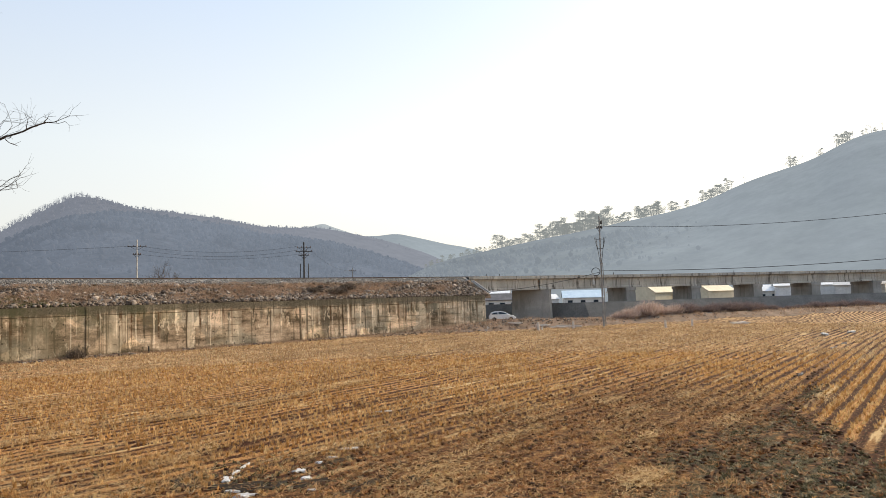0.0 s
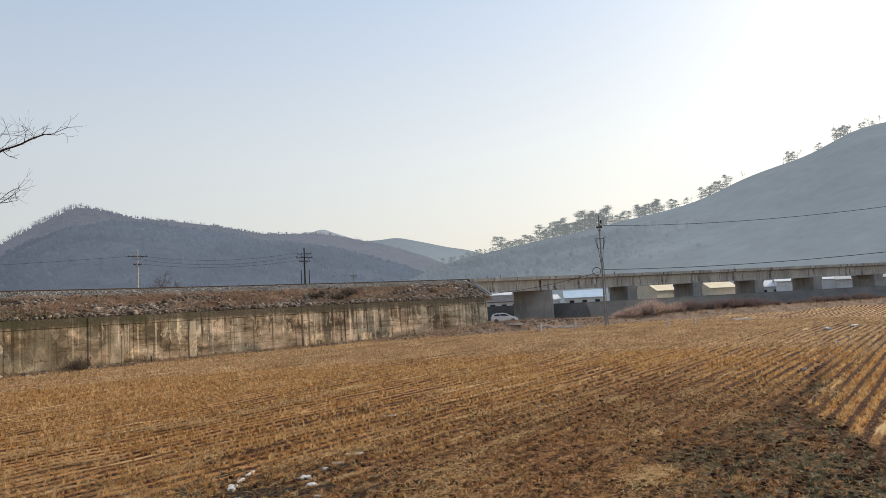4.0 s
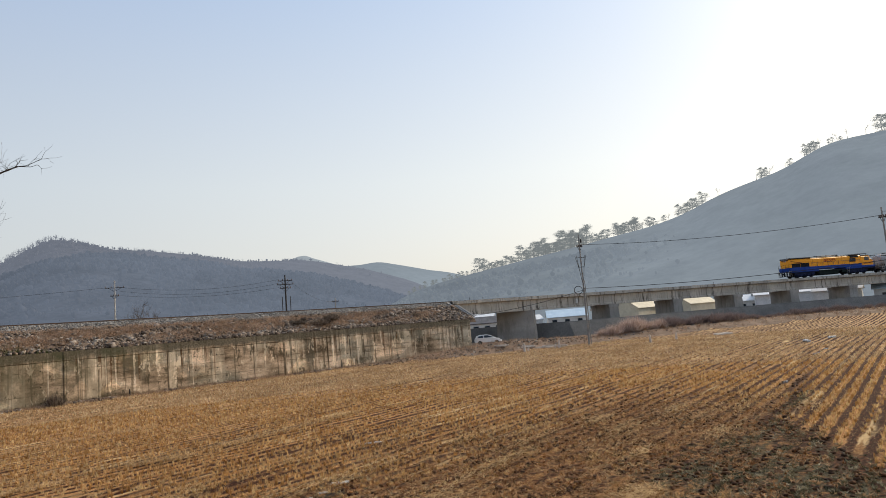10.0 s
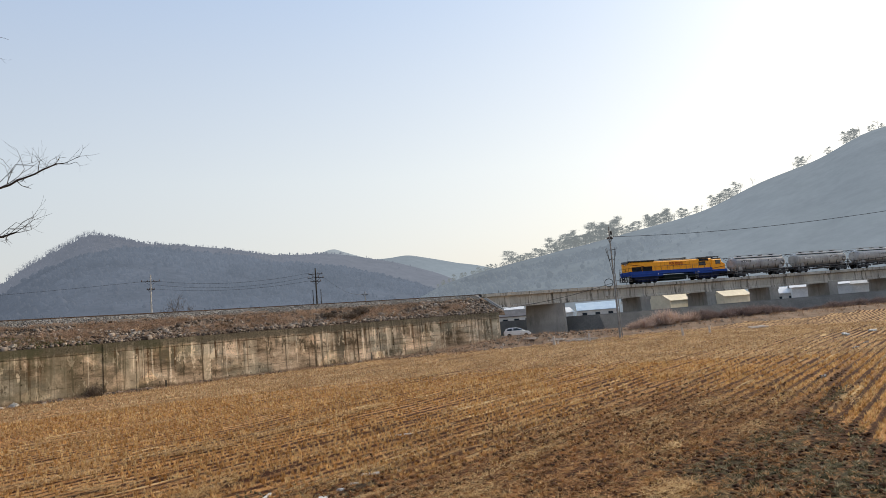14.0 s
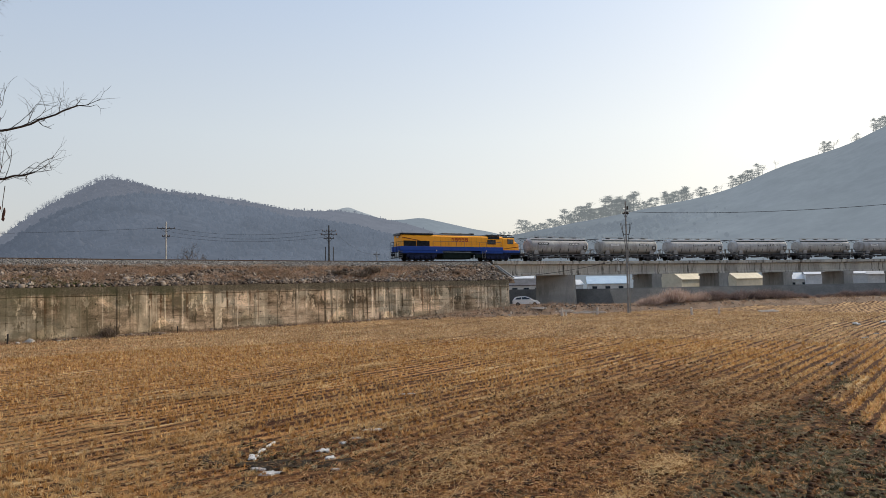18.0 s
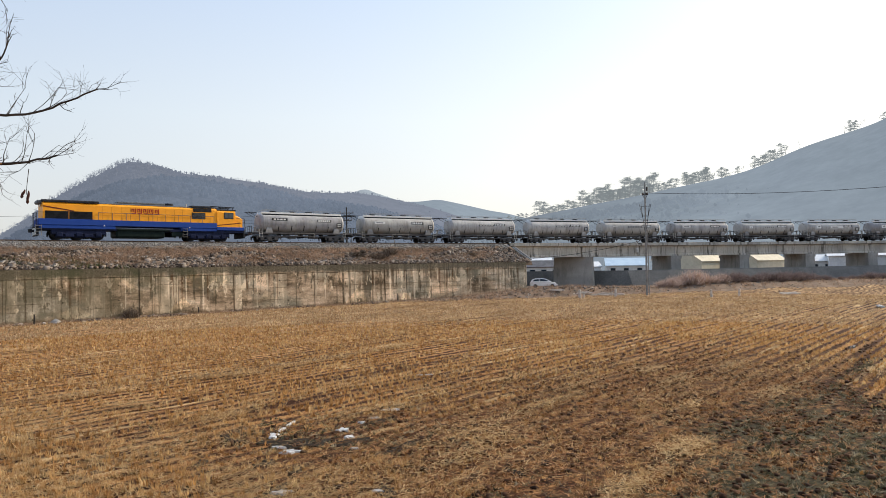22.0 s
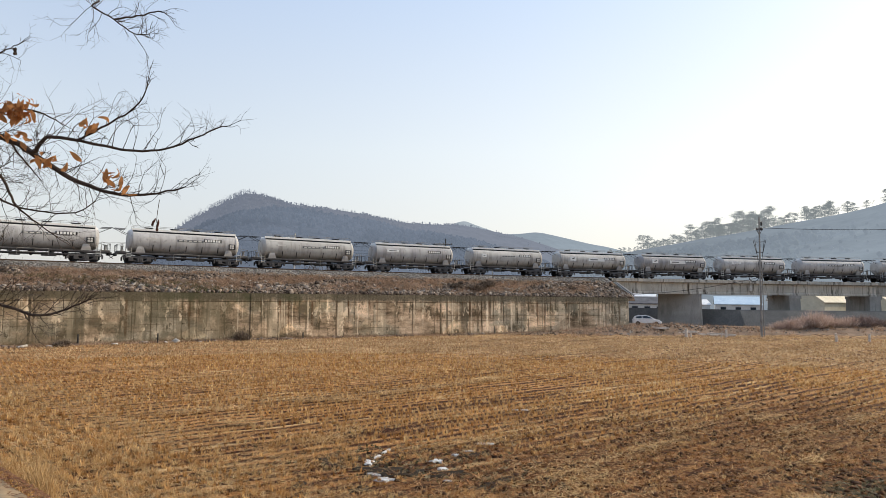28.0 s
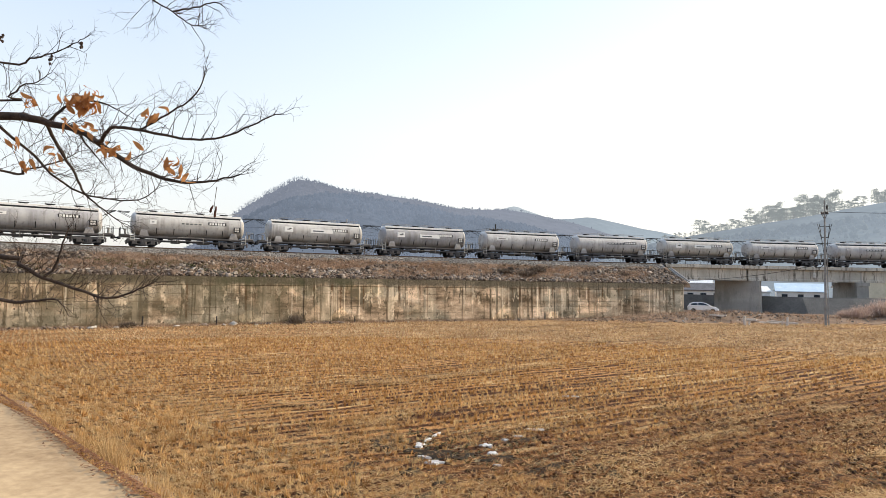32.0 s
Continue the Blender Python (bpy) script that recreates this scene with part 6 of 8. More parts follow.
MUD = plain("wet_black_mud", (0.012, 0.01, 0.008), (0.05, 0.036, 0.024), 2.5, 0.9, bump=0.6, spec=0.08)
ICE = plain("grey_white_ice", (0.2, 0.195, 0.185), (0.62, 0.61, 0.6), 6.0, 0.35, bump=0.4)
SNOW = plain("bright_ice", (0.3, 0.29, 0.275), (0.72, 0.71, 0.69), 12.0, 0.5, bump=0.5)
SHEEN, wn_, wl_, wb_ = shader("puddle_water", 0.04, spec=0.6)
wb_.inputs["Base Color"].default_value = (0.05, 0.05, 0.045, 1)


def blotch(name, x, y, rx, ry, turn, z, material, label, category, seed, thick=0.03, group=""):
    """A low uneven patch lying on the field."""
    rng = random.Random(seed)
    rings = []
    for f, h in ((1.0, -0.03), (0.9, thick * 0.7), (0.45, thick)):
        ring = []
        for i in range(18):
            a = 2 * math.pi * i / 18
            w = 1 + 0.95 * noise.noise((math.cos(a) * 2.3, math.sin(a) * 2.3, seed * 3.1)) + rng.uniform(-0.12, 0.12)
            px, py = math.cos(a) * rx * w * f, math.sin(a) * ry * w * f
            ring.append((px, py, h + rng.uniform(-0.25, 0.25) * thick))
        rings.append(ring)
    ob = loft(name, rings, material, closed=True)
    ob.matrix_basis = pose(x, y, z, 0, 0, turn)
    return tagged(ob, label, category, group)


for i, (x, y, rx, ry, tn, bright) in enumerate(((-1.77, 20.8, 0.32, 0.16, 5, 1), (-4.85, 17.85, 0.2, 0.26, 20, 1), (-4.78, 18.5, 0.08, 0.26, -12, 1), (-4.66, 19.3, 0.07, 0.3, -14, 1), (-2.98, 18.4, 0.2, 0.17, 15, 1), (-2.7, 17.6, 0.19, 0.16, 30, 1),
                                                (-2.2, 19.75, 0.2, 0.07, 10, 0), (-4.0, 16.3, 0.32, 0.17, 5, 0), (-4.4, 16.7, 0.2, 0.1, 170, 0), (-3.5, 13.4, 0.24, 0.14, 20, 0), (-1.45, 13.4, 0.14, 0.07, 0, 0), (-0.85, 27.2, 0.4, 0.06, 8, 1),
                                                (-2.4, 16.5, 0.12, 0.06, 0, 0), (-2.55, 19.2, 0.1, 0.1, 40, 0))):
    blotch("ice_patch", x, y, rx * 0.85, ry * 0.85, tn, 0.04, SNOW if bright else ICE, "thin white remnant of ice on wet soil" if bright else "thin grey remnant of ice on wet soil", "ice", 10 + i, 0.016, "ice remnants in the paddy")
for i, (x, y, rx, ry) in enumerate(((-1.6, 21.3, 0.55, 0.25), (-4.4, 17.3, 0.7, 0.3), (-3.7, 17.1, 0.8, 0.32), (-2.5, 17.2, 0.6, 0.25), (-2.0, 19.4, 0.5, 0.18), (-1.2, 16.6, 0.9, 0.22), (-4.4, 15.5, 0.4, 0.3), (-3.5, 14.9, 0.35, 0.22), (-3.7, 13.6, 0.5, 0.25), (-6.0, 15.5, 0.35, 0.18),
                                     (-1.3, 13.5, 0.6, 0.2), (0.4, 17.0, 0.6, 0.2), (1.5, 14.6, 0.4, 0.16), (-5.9, 17.6, 0.6, 0.2))):
    blotch("mud_hollow", x, y, rx, ry, 10 * i, 0.0, MUD, "dark wet mud hollow among stubble", "mud", 40 + i, 0.03, "mud hollows in the paddy")
for i, (x, y, rx, ry, tn) in enumerate(PUDDLES):
    if i < 2:
        blotch("ice_patch", x, y, rx * 0.6, ry * 0.6, tn, 0.06, SNOW, "bright remnant of ice in a tractor rut", "ice", 60 + i, 0.12, "ice remnants in the paddy")
        continue
    blotch("puddle", x, y, rx, ry, tn, 0.02, SHEEN, "shallow puddle shining in a tractor rut", "puddle", 60 + i, 0.05, "puddles in the ruts")


# ---- the slope above the wall ----
def build_slope_cover():
    rng = np.random.RandomState(21)

    def slope_z(off):
        return np.interp(off, [3.0, 8.4, 8.7], [7.05, 4.85, 4.6])

    def spot(s, off, lift=0.0):
        h = np.interp(s, LINE_S, line_h)
        return np.column_stack([np.interp(s, LINE_S, line_x) + np.sin(h) * off, np.interp(s, LINE_S, line_y) - np.cos(h) * off, slope_z(off) + lift])

    # rubble over the whole slope, thickest towards the wall and the bridge, thin under the grass
    n = 26000
    s = rng.uniform(-78, 54, n)
    off = np.where(rng.rand(n) < 0.3, 8.55 - np.abs(rng.normal(0, 1.5, n)), rng.uniform(3.5, 8.5, n))
    bare = np.array([noise.noise((a * 0.16, b * 0.5, 2.0)) for a, b in zip(s, off)])
    low = (off > 7.7 + 2.2 * bare) | (s > 40) | (bare < -0.08) | (rng.rand(n) < 0.2)
    s, off = s[low & (off > 3.4)], off[low & (off > 3.4)]
    v, f = stones(rng, spot(s, off, 0.04), np.clip(rng.lognormal(-1.6, 0.5, len(s)), 0.1, 0.75))
    tagged(soup("slope_rubble", v, f, RUBBLE), "loose brown and grey broken stone on the slope", "rubble", kind="stuff")
    # single larger stones
    cover = bpy.data.objects["embankment"]
    shapes = []
    for i in range(6):
        v, f = stones(rng, np.zeros((1, 3)), 0.5)
        me = bpy.data.meshes.new("stone")
        me.from_pydata([tuple(p) for p in v], [], [tuple(q) for q in f])
        me.materials.append(STONE)
        shapes.append(me)
    for i in range(260):
        s, off = rng.uniform(-45, 53.5), max(3.6, 8.35 - abs(rng.normal(0, 2.0)))
        p = on_line(s, off, float(slope_z(off)) + 0.1)
        ob = piece("stone", shapes[i % 6], None, cover)
        ob.matrix_basis = pose(p.x, p.y, p.z, rng.uniform(-25, 25), rng.uniform(-25, 25), rng.uniform(0, 360)) @ Matrix.Diagonal((rng.uniform(0.6, 1.5), rng.uniform(0.6, 1.2), rng.uniform(0.6, 1.2), 1))
    # gravel along the ballast shoulder
    n = 14000
    s, off = rng.uniform(-75, 54, n), rng.uniform(1.7, 3.6, n)
    z = np.interp(off, [1.55, 1.9, 3.15, 3.6], [7.56, 7.5, 6.98, 6.8]) + 0.02
    p = spot(s, off)
    p[:, 2] = z
    v, f = stones(rng, p, rng.uniform(0.08, 0.18, n))
    tagged(soup("ballast_stones", v, f, BALLAST_BITS), "grey ballast stones on the shoulder", "ballast", kind="stuff")
    # dry grass and weeds
    n = 12000
    s, off = rng.uniform(-78, 52, n), 3.4 + 5.0 * rng.beta(1.4, 1.6, n)
    th = np.array([noise.noise((a * 0.16, b * 0.5, 2.0)) for a, b in zip(s, off)])
    keep = th > -0.16 + 0.3 * ease(s, 38, 52) + 0.16 * (off > 7.4)
    s, off = s[keep], off[keep]
    v, f = blades(rng, spot(s, off, -0.05), 12, rng.uniform(0.15, 0.6, len(s)), 0.3, 0.03, 0.9)
    tagged(soup("slope_grass", v, f, DRYGRASS), "dry red-brown grass on the railway slope", "grass", kind="stuff")
    n = 2600
    s, off = rng.uniform(-78, 4, n), rng.uniform(5.0, 8.6, n)
    th = np.array([noise.noise((a * 0.09, b * 0.4, 7.0)) for a, b in zip(s, off)])
    thin = 0.05 + 0.02 * np.maximum(s + 8.0, 0)
    s, off = s[th > thin], off[th > thin]
    v, f = blades(rng, spot(s, off, -0.03), 12, 0.3, 0.3, 0.04, 0.5)
    tagged(soup("slope_weeds", v, f, GREENGRASS), "dull green winter weeds on the slope", "weeds", kind="stuff")
    # rubble and weeds at the wall's foot
    n = 2600
    s = rng.uniform(-60, 46, n)
    off = 9.3 + np.abs(rng.normal(0, 0.3, n))
    clump = np.array([noise.noise((a * 0.2, 0, 3.0)) for a in s]) > 0.0
    p = spot(s[clump], off[clump])
    p[:, 2] = 0.06
    v, f = stones(rng, p, rng.uniform(0.14, 0.6, len(p)) * rng.uniform(0.5, 1.2, len(p)))
    tagged(soup("foot_rubble", v, f, RUBBLE), "broken stone along the foot of the wall", "rubble", kind="stuff")
    n = 2200
    s = rng.uniform(-65, 53, n)
    off = 9.35 + np.abs(rng.normal(0, 0.5, n))
    p = spot(s, off)
    p[:, 2] = ground_z(p[:, 0], p[:, 1]) - 0.02
    v, f = blades(rng, p, 8, 0.28, 0.2, 0.03, 0.5)
    tagged(soup("foot_grass", v, f, DRYGRASS), "dry grass along the foot of the wall", "grass", kind="stuff")


build_slope_cover()


# ---- bushes and reeds ----
def bush_shape(name, rng, r, h, twigs, material, width=0.03):
    """A dome of many fine stems."""
    k = twigs
    a, u = rng.uniform(0, 2 * np.pi, k), np.sqrt(rng.uniform(0, 1, k))
    base = np.column_stack([np.cos(a) * u * r * 0.45, np.sin(a) * u * r * 0.45, 0 * a - 0.05])
    tip = np.column_stack([np.cos(a) * u * r, np.sin(a) * u * r, h * (1.02 - 0.55 * u * u) * rng.uniform(0.55, 1.1, k)])
    tip[:, :2] += rng.normal(0, 0.12 * r, (k, 2))
    mid = base + (tip - base) * rng.uniform(0.45, 0.75, (k, 1))
    side = mid + rng.normal(0, 0.22 * r, (k, 3))
    w = rng.normal(0, 1, (k, 3)) * (1, 1, 0.2)
    w *= width / np.linalg.norm(w, axis=1, keepdims=True)
    v = np.concatenate([np.stack([base - w, base + w, tip], 1), np.stack([mid - w, mid + w, side], 1)]).reshape(-1, 3)
    me = soup(name, v, np.arange(len(v)).reshape(-1, 3), material)
    return me


def build_bushes():
    rng = np.random.RandomState(31)
    first = {}
    dark_reed = island_tones("dull_dark_reed", ((0.16, 0.12, 0.11), (0.32, 0.24, 0.215), (0.48, 0.37, 0.33)), thin=0.2)
    for i in range(190):
        pale = i < 7
        s, off, sc = rng.uniform(80, 190), 9.6 + rng.normal(0, 1.0), rng.uniform(0.35, 0.85)
        if 7 <= i < 24:
            s, off, sc = 89.5 + (i - 7) * 1.05, 10.6 + rng.normal(0, 0.5), rng.uniform(0.75, 1.12)
        if i >= 84:
            s, off, sc = 88 + (i - 84) * 1.05 + rng.uniform(-0.6, 0.6), 9.4 + rng.normal(0, 0.8), rng.uniform(0.3, 0.75)
        if pale:
            s, off, sc = 76.5 + 2.0 * i, 11.4 + 0.4 * (i % 2), (0.7, 1.05, 0.8, 1.5, 1.2, 0.75, 1.0)[i]
        p = on_line(s, off)
        z = float(ground_z(p.x, p.y))
        m = pose(p.x, p.y, z, 0, 0, rng.uniform(0, 360)) @ Matrix.Diagonal((sc * 1.25, sc * 1.25, sc, 1))
        if pale not in first:
            first[pale] = bush_shape("reed_clump", rng, 1.5, 1.9, 420, REED if pale else dark_reed, 0.026)
            tagged(first[pale], "pale dry reed clump beside the power pole" if pale else "dull brown reed clump before the levee", "reeds", "reed clumps by the bridge")
            first[pale].matrix_basis = m
        else:
            ob = first[pale].copy()
            scene.collection.objects.link(ob)
            ob.matrix_basis = m
    # dark scrub on the slope and at the wall's foot
    scrub = island_tones("dark_scrub", ((0.08, 0.06, 0.045), (0.18, 0.14, 0.105), (0.28, 0.22, 0.17)))
    for s, off, z, r, h in ((32.5, 5.8, 6.0, 1.3, 1.0), (30.2, 6.8, 5.5, 1.5, 0.8), (27.5, 6.2, 5.8, 1.1, 0.7), (-0.3, 9.9, 0.0, 1.0, 1.25), (45.5, 6.2, 5.7, 1.0, 0.6), (-16.5, 10.0, 0.0, 0.9, 0.7)):
        ob = bush_shape("scrub_bush", rng, r, h, 420, scrub, 0.025)
        p = on_line(s, off, z)
        ob.matrix_basis = pose(p.x, p.y, z)
        tagged(ob, "leafless dark scrub bush beside the wall" if z < 1 else "leafless dark scrub bush on the stony slope", "bush", "scrub bushes by the railway")


build_bushes()


# ---- poles and wires ----
POLE = plain("grey_pole_concrete", (0.14, 0.135, 0.13), (0.32, 0.31, 0.29), 1.0, 0.9)
PALEPOLE = plain("pale_pole_concrete", (0.26, 0.255, 0.245), (0.48, 0.47, 0.45), 1.0, 0.9)
IRON = plain("dark_iron", (0.02, 0.02, 0.02), (0.06, 0.055, 0.05), 3.0, 0.6, 0.4)
INSUL = plain("brown_insulator", (0.05, 0.03, 0.025), (0.14, 0.08, 0.06), 6.0, 0.3)
WIRE = plain("black_wire", (0.015, 0.015, 0.016), (0.03, 0.03, 0.03), 2.0, 0.6)


def spot_at(az, dist, z):
    return Vector((math.sin(radians(az)) * dist, math.cos(radians(az)) * dist, z))


def utility_pole(place, height, turn, label, arms, r=0.19, stubs=0, antlers=False, shaft=None):
    p = thing("utility_pole", pose(*place, 0, 0, turn), label, "utility pole", "poles of the power line")
    bm = bmesh.new()
    rod(bm, (0, 0, -0.6), (0, 0, height), r, r * 0.55, 14)
    part("shaft", bm, shaft or POLE, p)
    for z, half in arms:
        bm = bmesh.new()
        box(bm, -half, half, -0.06, 0.06, z - 0.06, z + 0.06, 0.01)
        rod(bm, (-half * 0.7, 0.0, z), (0, 0.0, z - 0.7), 0.03, seg=6)
        rod(bm, (half * 0.7, 0.0, z), (0, 0.0, z - 0.7), 0.03, seg=6)
        arm = part("cross_arm", bm, IRON, p)
        for x in (-half + 0.1, -half * 0.35, half * 0.35, half - 0.1):
            bm = bmesh.new()
            rod(bm, (x, 0, z + 0.05), (x, 0, z + 0.2), 0.09, 0.06, 8)
            rod(bm, (x, 0, z + 0.2), (x, 0, z + 0.3), 0.07, 0.05, 8)
            part("insulator", bm, INSUL, arm)
    for i in range(stubs):
        bm = bmesh.new()
        x = (-0.6, 0.75)[i % 2]
        rod(bm, (x, 0, -0.5), (x * 1.1, 0, height * 0.74), 0.09, 0.07, 10)
        part("stub_pole", bm, shaft or POLE, p)
    if antlers:
        for s in (-1, 1):
            bm = bmesh.new()
            rod(bm, (s * 0.1, 0, height * 0.55), (s * 0.55, 0, height * 0.8), 0.035, seg=7)
            rod(bm, (s * 0.35, 0.1, height * 0.68), (s * 0.75, 0.1, height * 0.8), 0.03, seg=7)
            rod(bm, (0, 0, height * 0.69), (s * 0.4, 0, height * 0.69), 0.04, seg=6)
            rod(bm, (0, 0, height * 0.78), (s * 0.6, 0, height * 0.78), 0.035, seg=6)
            part("bracket", bm, IRON, p)
        bm = bmesh.new()
        pts = [(-0.75 + 0.55 * math.cos(2 * math.pi * k / 16), -0.15, height * 0.475 + 0.55 * math.sin(2 * math.pi * k / 16)) for k in range(17)]
        for a_, b_ in zip(pts, pts[1:]):
            rod(bm, a_, b_, 0.045, seg=6)
        bmesh.ops.remove_doubles(bm, verts=bm.verts, dist=0.03)
        part("cable_coil", bm, WIRE, p)
        bm = bmesh.new()
        rod(bm, (0.3, -0.1, -0.5), (0.22, -0.05, height * 0.56), 0.07, 0.05, 8)
        part("stay_pole", bm, POLE, p)
        bm = bmesh.new()
        rod(bm, (0.25, -0.1, height * 0.92), (0.25, -0.1, height * 0.955), 0.12, seg=8)
        rod(bm, (0.16, 0, height * 0.885), (0.16, 0, height * 0.9), 0.16, seg=8)
        part("fuse_holder", bm, IRON, p)
    return p


POLE_R = spot_at(17.78, 90, 0.55)
utility_pole(POLE_R, 14.75, -15, "tall grey power pole with brackets beside the field", ((13.05, 0.42),), 0.15, 0, True)
POLE_E = spot_at(40.6, 92, 0.3)
utility_pole(POLE_E, 13.9, -35, "tall dark power pole at the field's edge", ((12.7, 0.42),), 0.14)
POLE_L = spot_at(-22.1, 130, 0.0)
utility_pole(POLE_L, 16.8, 20, "pale power pole with one cross-arm behind the railway", ((15.5, 1.6), (14.0, 0.7)), 0.24, 0, False, PALEPOLE)
POLE_M = spot_at(-8.65, 122, 0.0)
utility_pole(POLE_M, 15.7, 10, "power pole with three cross-arms and stub posts", ((14.6, 1.3), (13.9, 1.5), (13.2, 1.0)), 0.22, 2, False, IRON)
POLE_F = spot_at(-4.4, 190, 0.0)
utility_pole(POLE_F, 13.9, 10, "distant slim power pole behind the railway", ((13.0, 1.0),), 0.22)


def wire(p, q, sag, r=0.028, n=16):
    p, q = Vector(p), Vector(q)
    pts = [p.lerp(q, i / n) - Vector((0, 0, 4 * sag * (i / n) * (1 - i / n))) for i in range(n + 1)]
    side = (q - p).cross(Vector((0, 0, 1))).normalized()
    rings = [[c + side * (r * math.cos(a)) + Vector((0, 0, r * math.sin(a))) for a in (0, 1.57, 3.14, 4.71)] for c in pts]
    ob = loft("overhead_wire", rings, WIRE, closed=True)
    return tagged(ob, "thin black overhead wire between poles", "wire", "overhead wires")


def raised(p, z, dx=0.0):
    return Vector((p.x + dx, p.y, p.z + z))


wire(raised(POLE_R, 13.3, 0.4), raised(POLE_E, 12.95), 0.7)
wire(raised(POLE_R, 7.2), raised(POLE_E, 7.6), 0.5, 0.035)
wire(raised(POLE_R, 7.0), on_line(56, 3.2, 5.2), 0.5, 0.03)
wire(raised(POLE_E, 13.4), spot_at(75, 150, 14), 1.0)
for dz, sag in ((14.9, 1.1), (14.2, 1.2), (13.4, 0.9)):
    wire(raised(POLE_M, dz, -1.2), raised(POLE_L, dz + 0.6, 1.0), sag, 0.02)
wire(raised(POLE_L, 15.6, -1.4), spot_at(-50, 170, 15), 0.8, 0.022)
wire(raised(POLE_M, 14.2, 1.2), raised(POLE_F, 13.2), 1.4, 0.02)


# ---- small things by the bridge ----
def build_small():
    rng = random.Random(17)
    stake_mat = plain("pale_stake_wood", (0.36, 0.3, 0.25), (0.72, 0.63, 0.54), 3.0)
    nr = np.random.RandomState(19)
    n = 220
    s_, o_ = nr.uniform(44, 100, n), nr.normal(13.2, 1.3, n)
    pp = np.array([on_line(a_, b_) for a_, b_ in zip(s_, o_)])
    pp[:, 2] = ground_z(pp[:, 0], pp[:, 1]) + 0.04
    v, f = stones(nr, pp, nr.uniform(0.1, 0.36, n))
    tagged(soup("heap_stones", v, f, BALLAST_BITS), "loose stones on the heap of earth", "rubble", kind="stuff")
    n = 520
    s_, o_ = nr.uniform(34, 72, n), 13.2 + nr.normal(0, 0.9, n)
    o_ = np.where(s_ < 50, o_ - 2.2 * (50 - s_) / 16, o_)
    pp = np.array([on_line(a_, b_) for a_, b_ in zip(s_, o_)])
    pp[:, 2] = ground_z(pp[:, 0], pp[:, 1]) + 0.05
    v, f = stones(nr, pp, nr.uniform(0.1, 0.38, n) * nr.uniform(0.5, 1.0, n))
    dug = island_tones("dug_earth_clods", ((0.09, 0.064, 0.046), (0.21, 0.155, 0.115), (0.32, 0.245, 0.185), (0.14, 0.1, 0.072)))
    tagged(soup("heap_clods", v, f, dug), "dark clods on the bank of dug earth", "soil", kind="stuff")
    n = 1600
    s_, o_ = nr.uniform(40, 170, n), nr.normal(12.6, 1.9, n)
    pp = np.array([on_line(a_, b_) for a_, b_ in zip(s_, o_)])
    pp[:, 2] = ground_z(pp[:, 0], pp[:, 1]) - 0.03
    v, f = blades(nr, pp, 9, nr.uniform(0.15, 0.6, n), 0.3, 0.05, 0.5)
    tagged(soup("border_grass", v, f, DRYGRASS), "dry grass on the field's far border", "grass", kind="stuff")
    for az, d, h, w in ((12.1, 84, 1.05, 0.22), (12.4, 84.5, 0.5, 0.14), (15.16, 86, 1.05, 0.2), (14.8, 86.5, 0.6, 0.12), (22.9, 86, 0.95, 0.18), (24.97, 88, 0.95, 0.16), (7.6, 84, 0.3, 0.12)):
        bm = bmesh.new()
        rod(bm, (0, 0, -0.2), (rng.uniform(-0.15, 0.15), 0, h), w, w * 0.7, 8)
        ob = part("marker_stake", bm, stake_mat)
        p = spot_at(az, d, 0)
        ob.matrix_basis = pose(p.x, p.y, float(ground_z(p.x, p.y)), 0, 0, rng.uniform(0, 90))
        tagged(ob, "short pale marker stake at the field's edge", "stake", "stakes at the field's edge")
    for i, (az, d, l, w) in enumerate(((28.5, 94, 2.2, 0.8), (28.1, 93, 1.3, 0.6), (12.3, 88.4, 4.2, 0.4), (9.8, 87, 2.4, 0.3), (14.2, 89.2, 4.4, 0.4))):
        p = spot_at(az, d, 0)
        heap = thing("debris_heap", pose(p.x, p.y, float(ground_z(p.x, p.y)) + 0.02, 0, 0, -az + rng.uniform(-12, 12)), "low heap of broken boards on the field's border", "debris", "debris by the bridge")
        for k in range(4):
            bm = bmesh.new()
            a = rng.uniform(-0.5, 0.5)
            x = rng.uniform(-0.3, 0.3) * l
            box(bm, -l * 0.35, l * 0.35, -w * 0.25, w * 0.25, 0, 0.09 + 0.05 * k, 0.01, turn=Matrix.Translation((x, rng.uniform(-w, w), 0.03)) @ Matrix.Rotation(a, 4, "Z") @ Matrix.Rotation(rng.uniform(-0.08, 0.08), 4, "Y"))
            part("board", bm, stake_mat, heap)
    # stump by the wall
    bm = bmesh.new()
    rod(bm, (0, 0, -0.2), (0.05, 0, 0.75), 0.2, 0.17, 10)
    rod(bm, (0.05, 0, 0.75), (-0.08, 0, 1.35), 0.15, 0.06, 8)
    ob = part("rotten_post", bm, plain("rotten_wood", (0.05, 0.035, 0.025), (0.3, 0.24, 0.17), 3.0))
    p = spot_at(-4.2, 79.5, 0)
    ob.matrix_basis = pose(p.x, p.y, 0.0)
    tagged(ob, "short rotten post at the foot of the wall", "post")
    for s, h in ((-8.4, 0.9), (-15.2, 1.0), (6.4, 0.7)):
        bm = bmesh.new()
        rod(bm, (0, 0, -0.2), (0, 0, h), 0.09, 0.07, 8)
        ob = part("iron_stake", bm, IRON)
        p = on_line(s, 9.6)
        ob.matrix_basis = pose(p.x, p.y, 0.0)
        tagged(ob, "short dark stake by the retaining wall", "stake", "dark stakes by the wall")
    chunk = plain("pale_broken_concrete", (0.2, 0.18, 0.155), (0.56, 0.53, 0.48), 3.0)
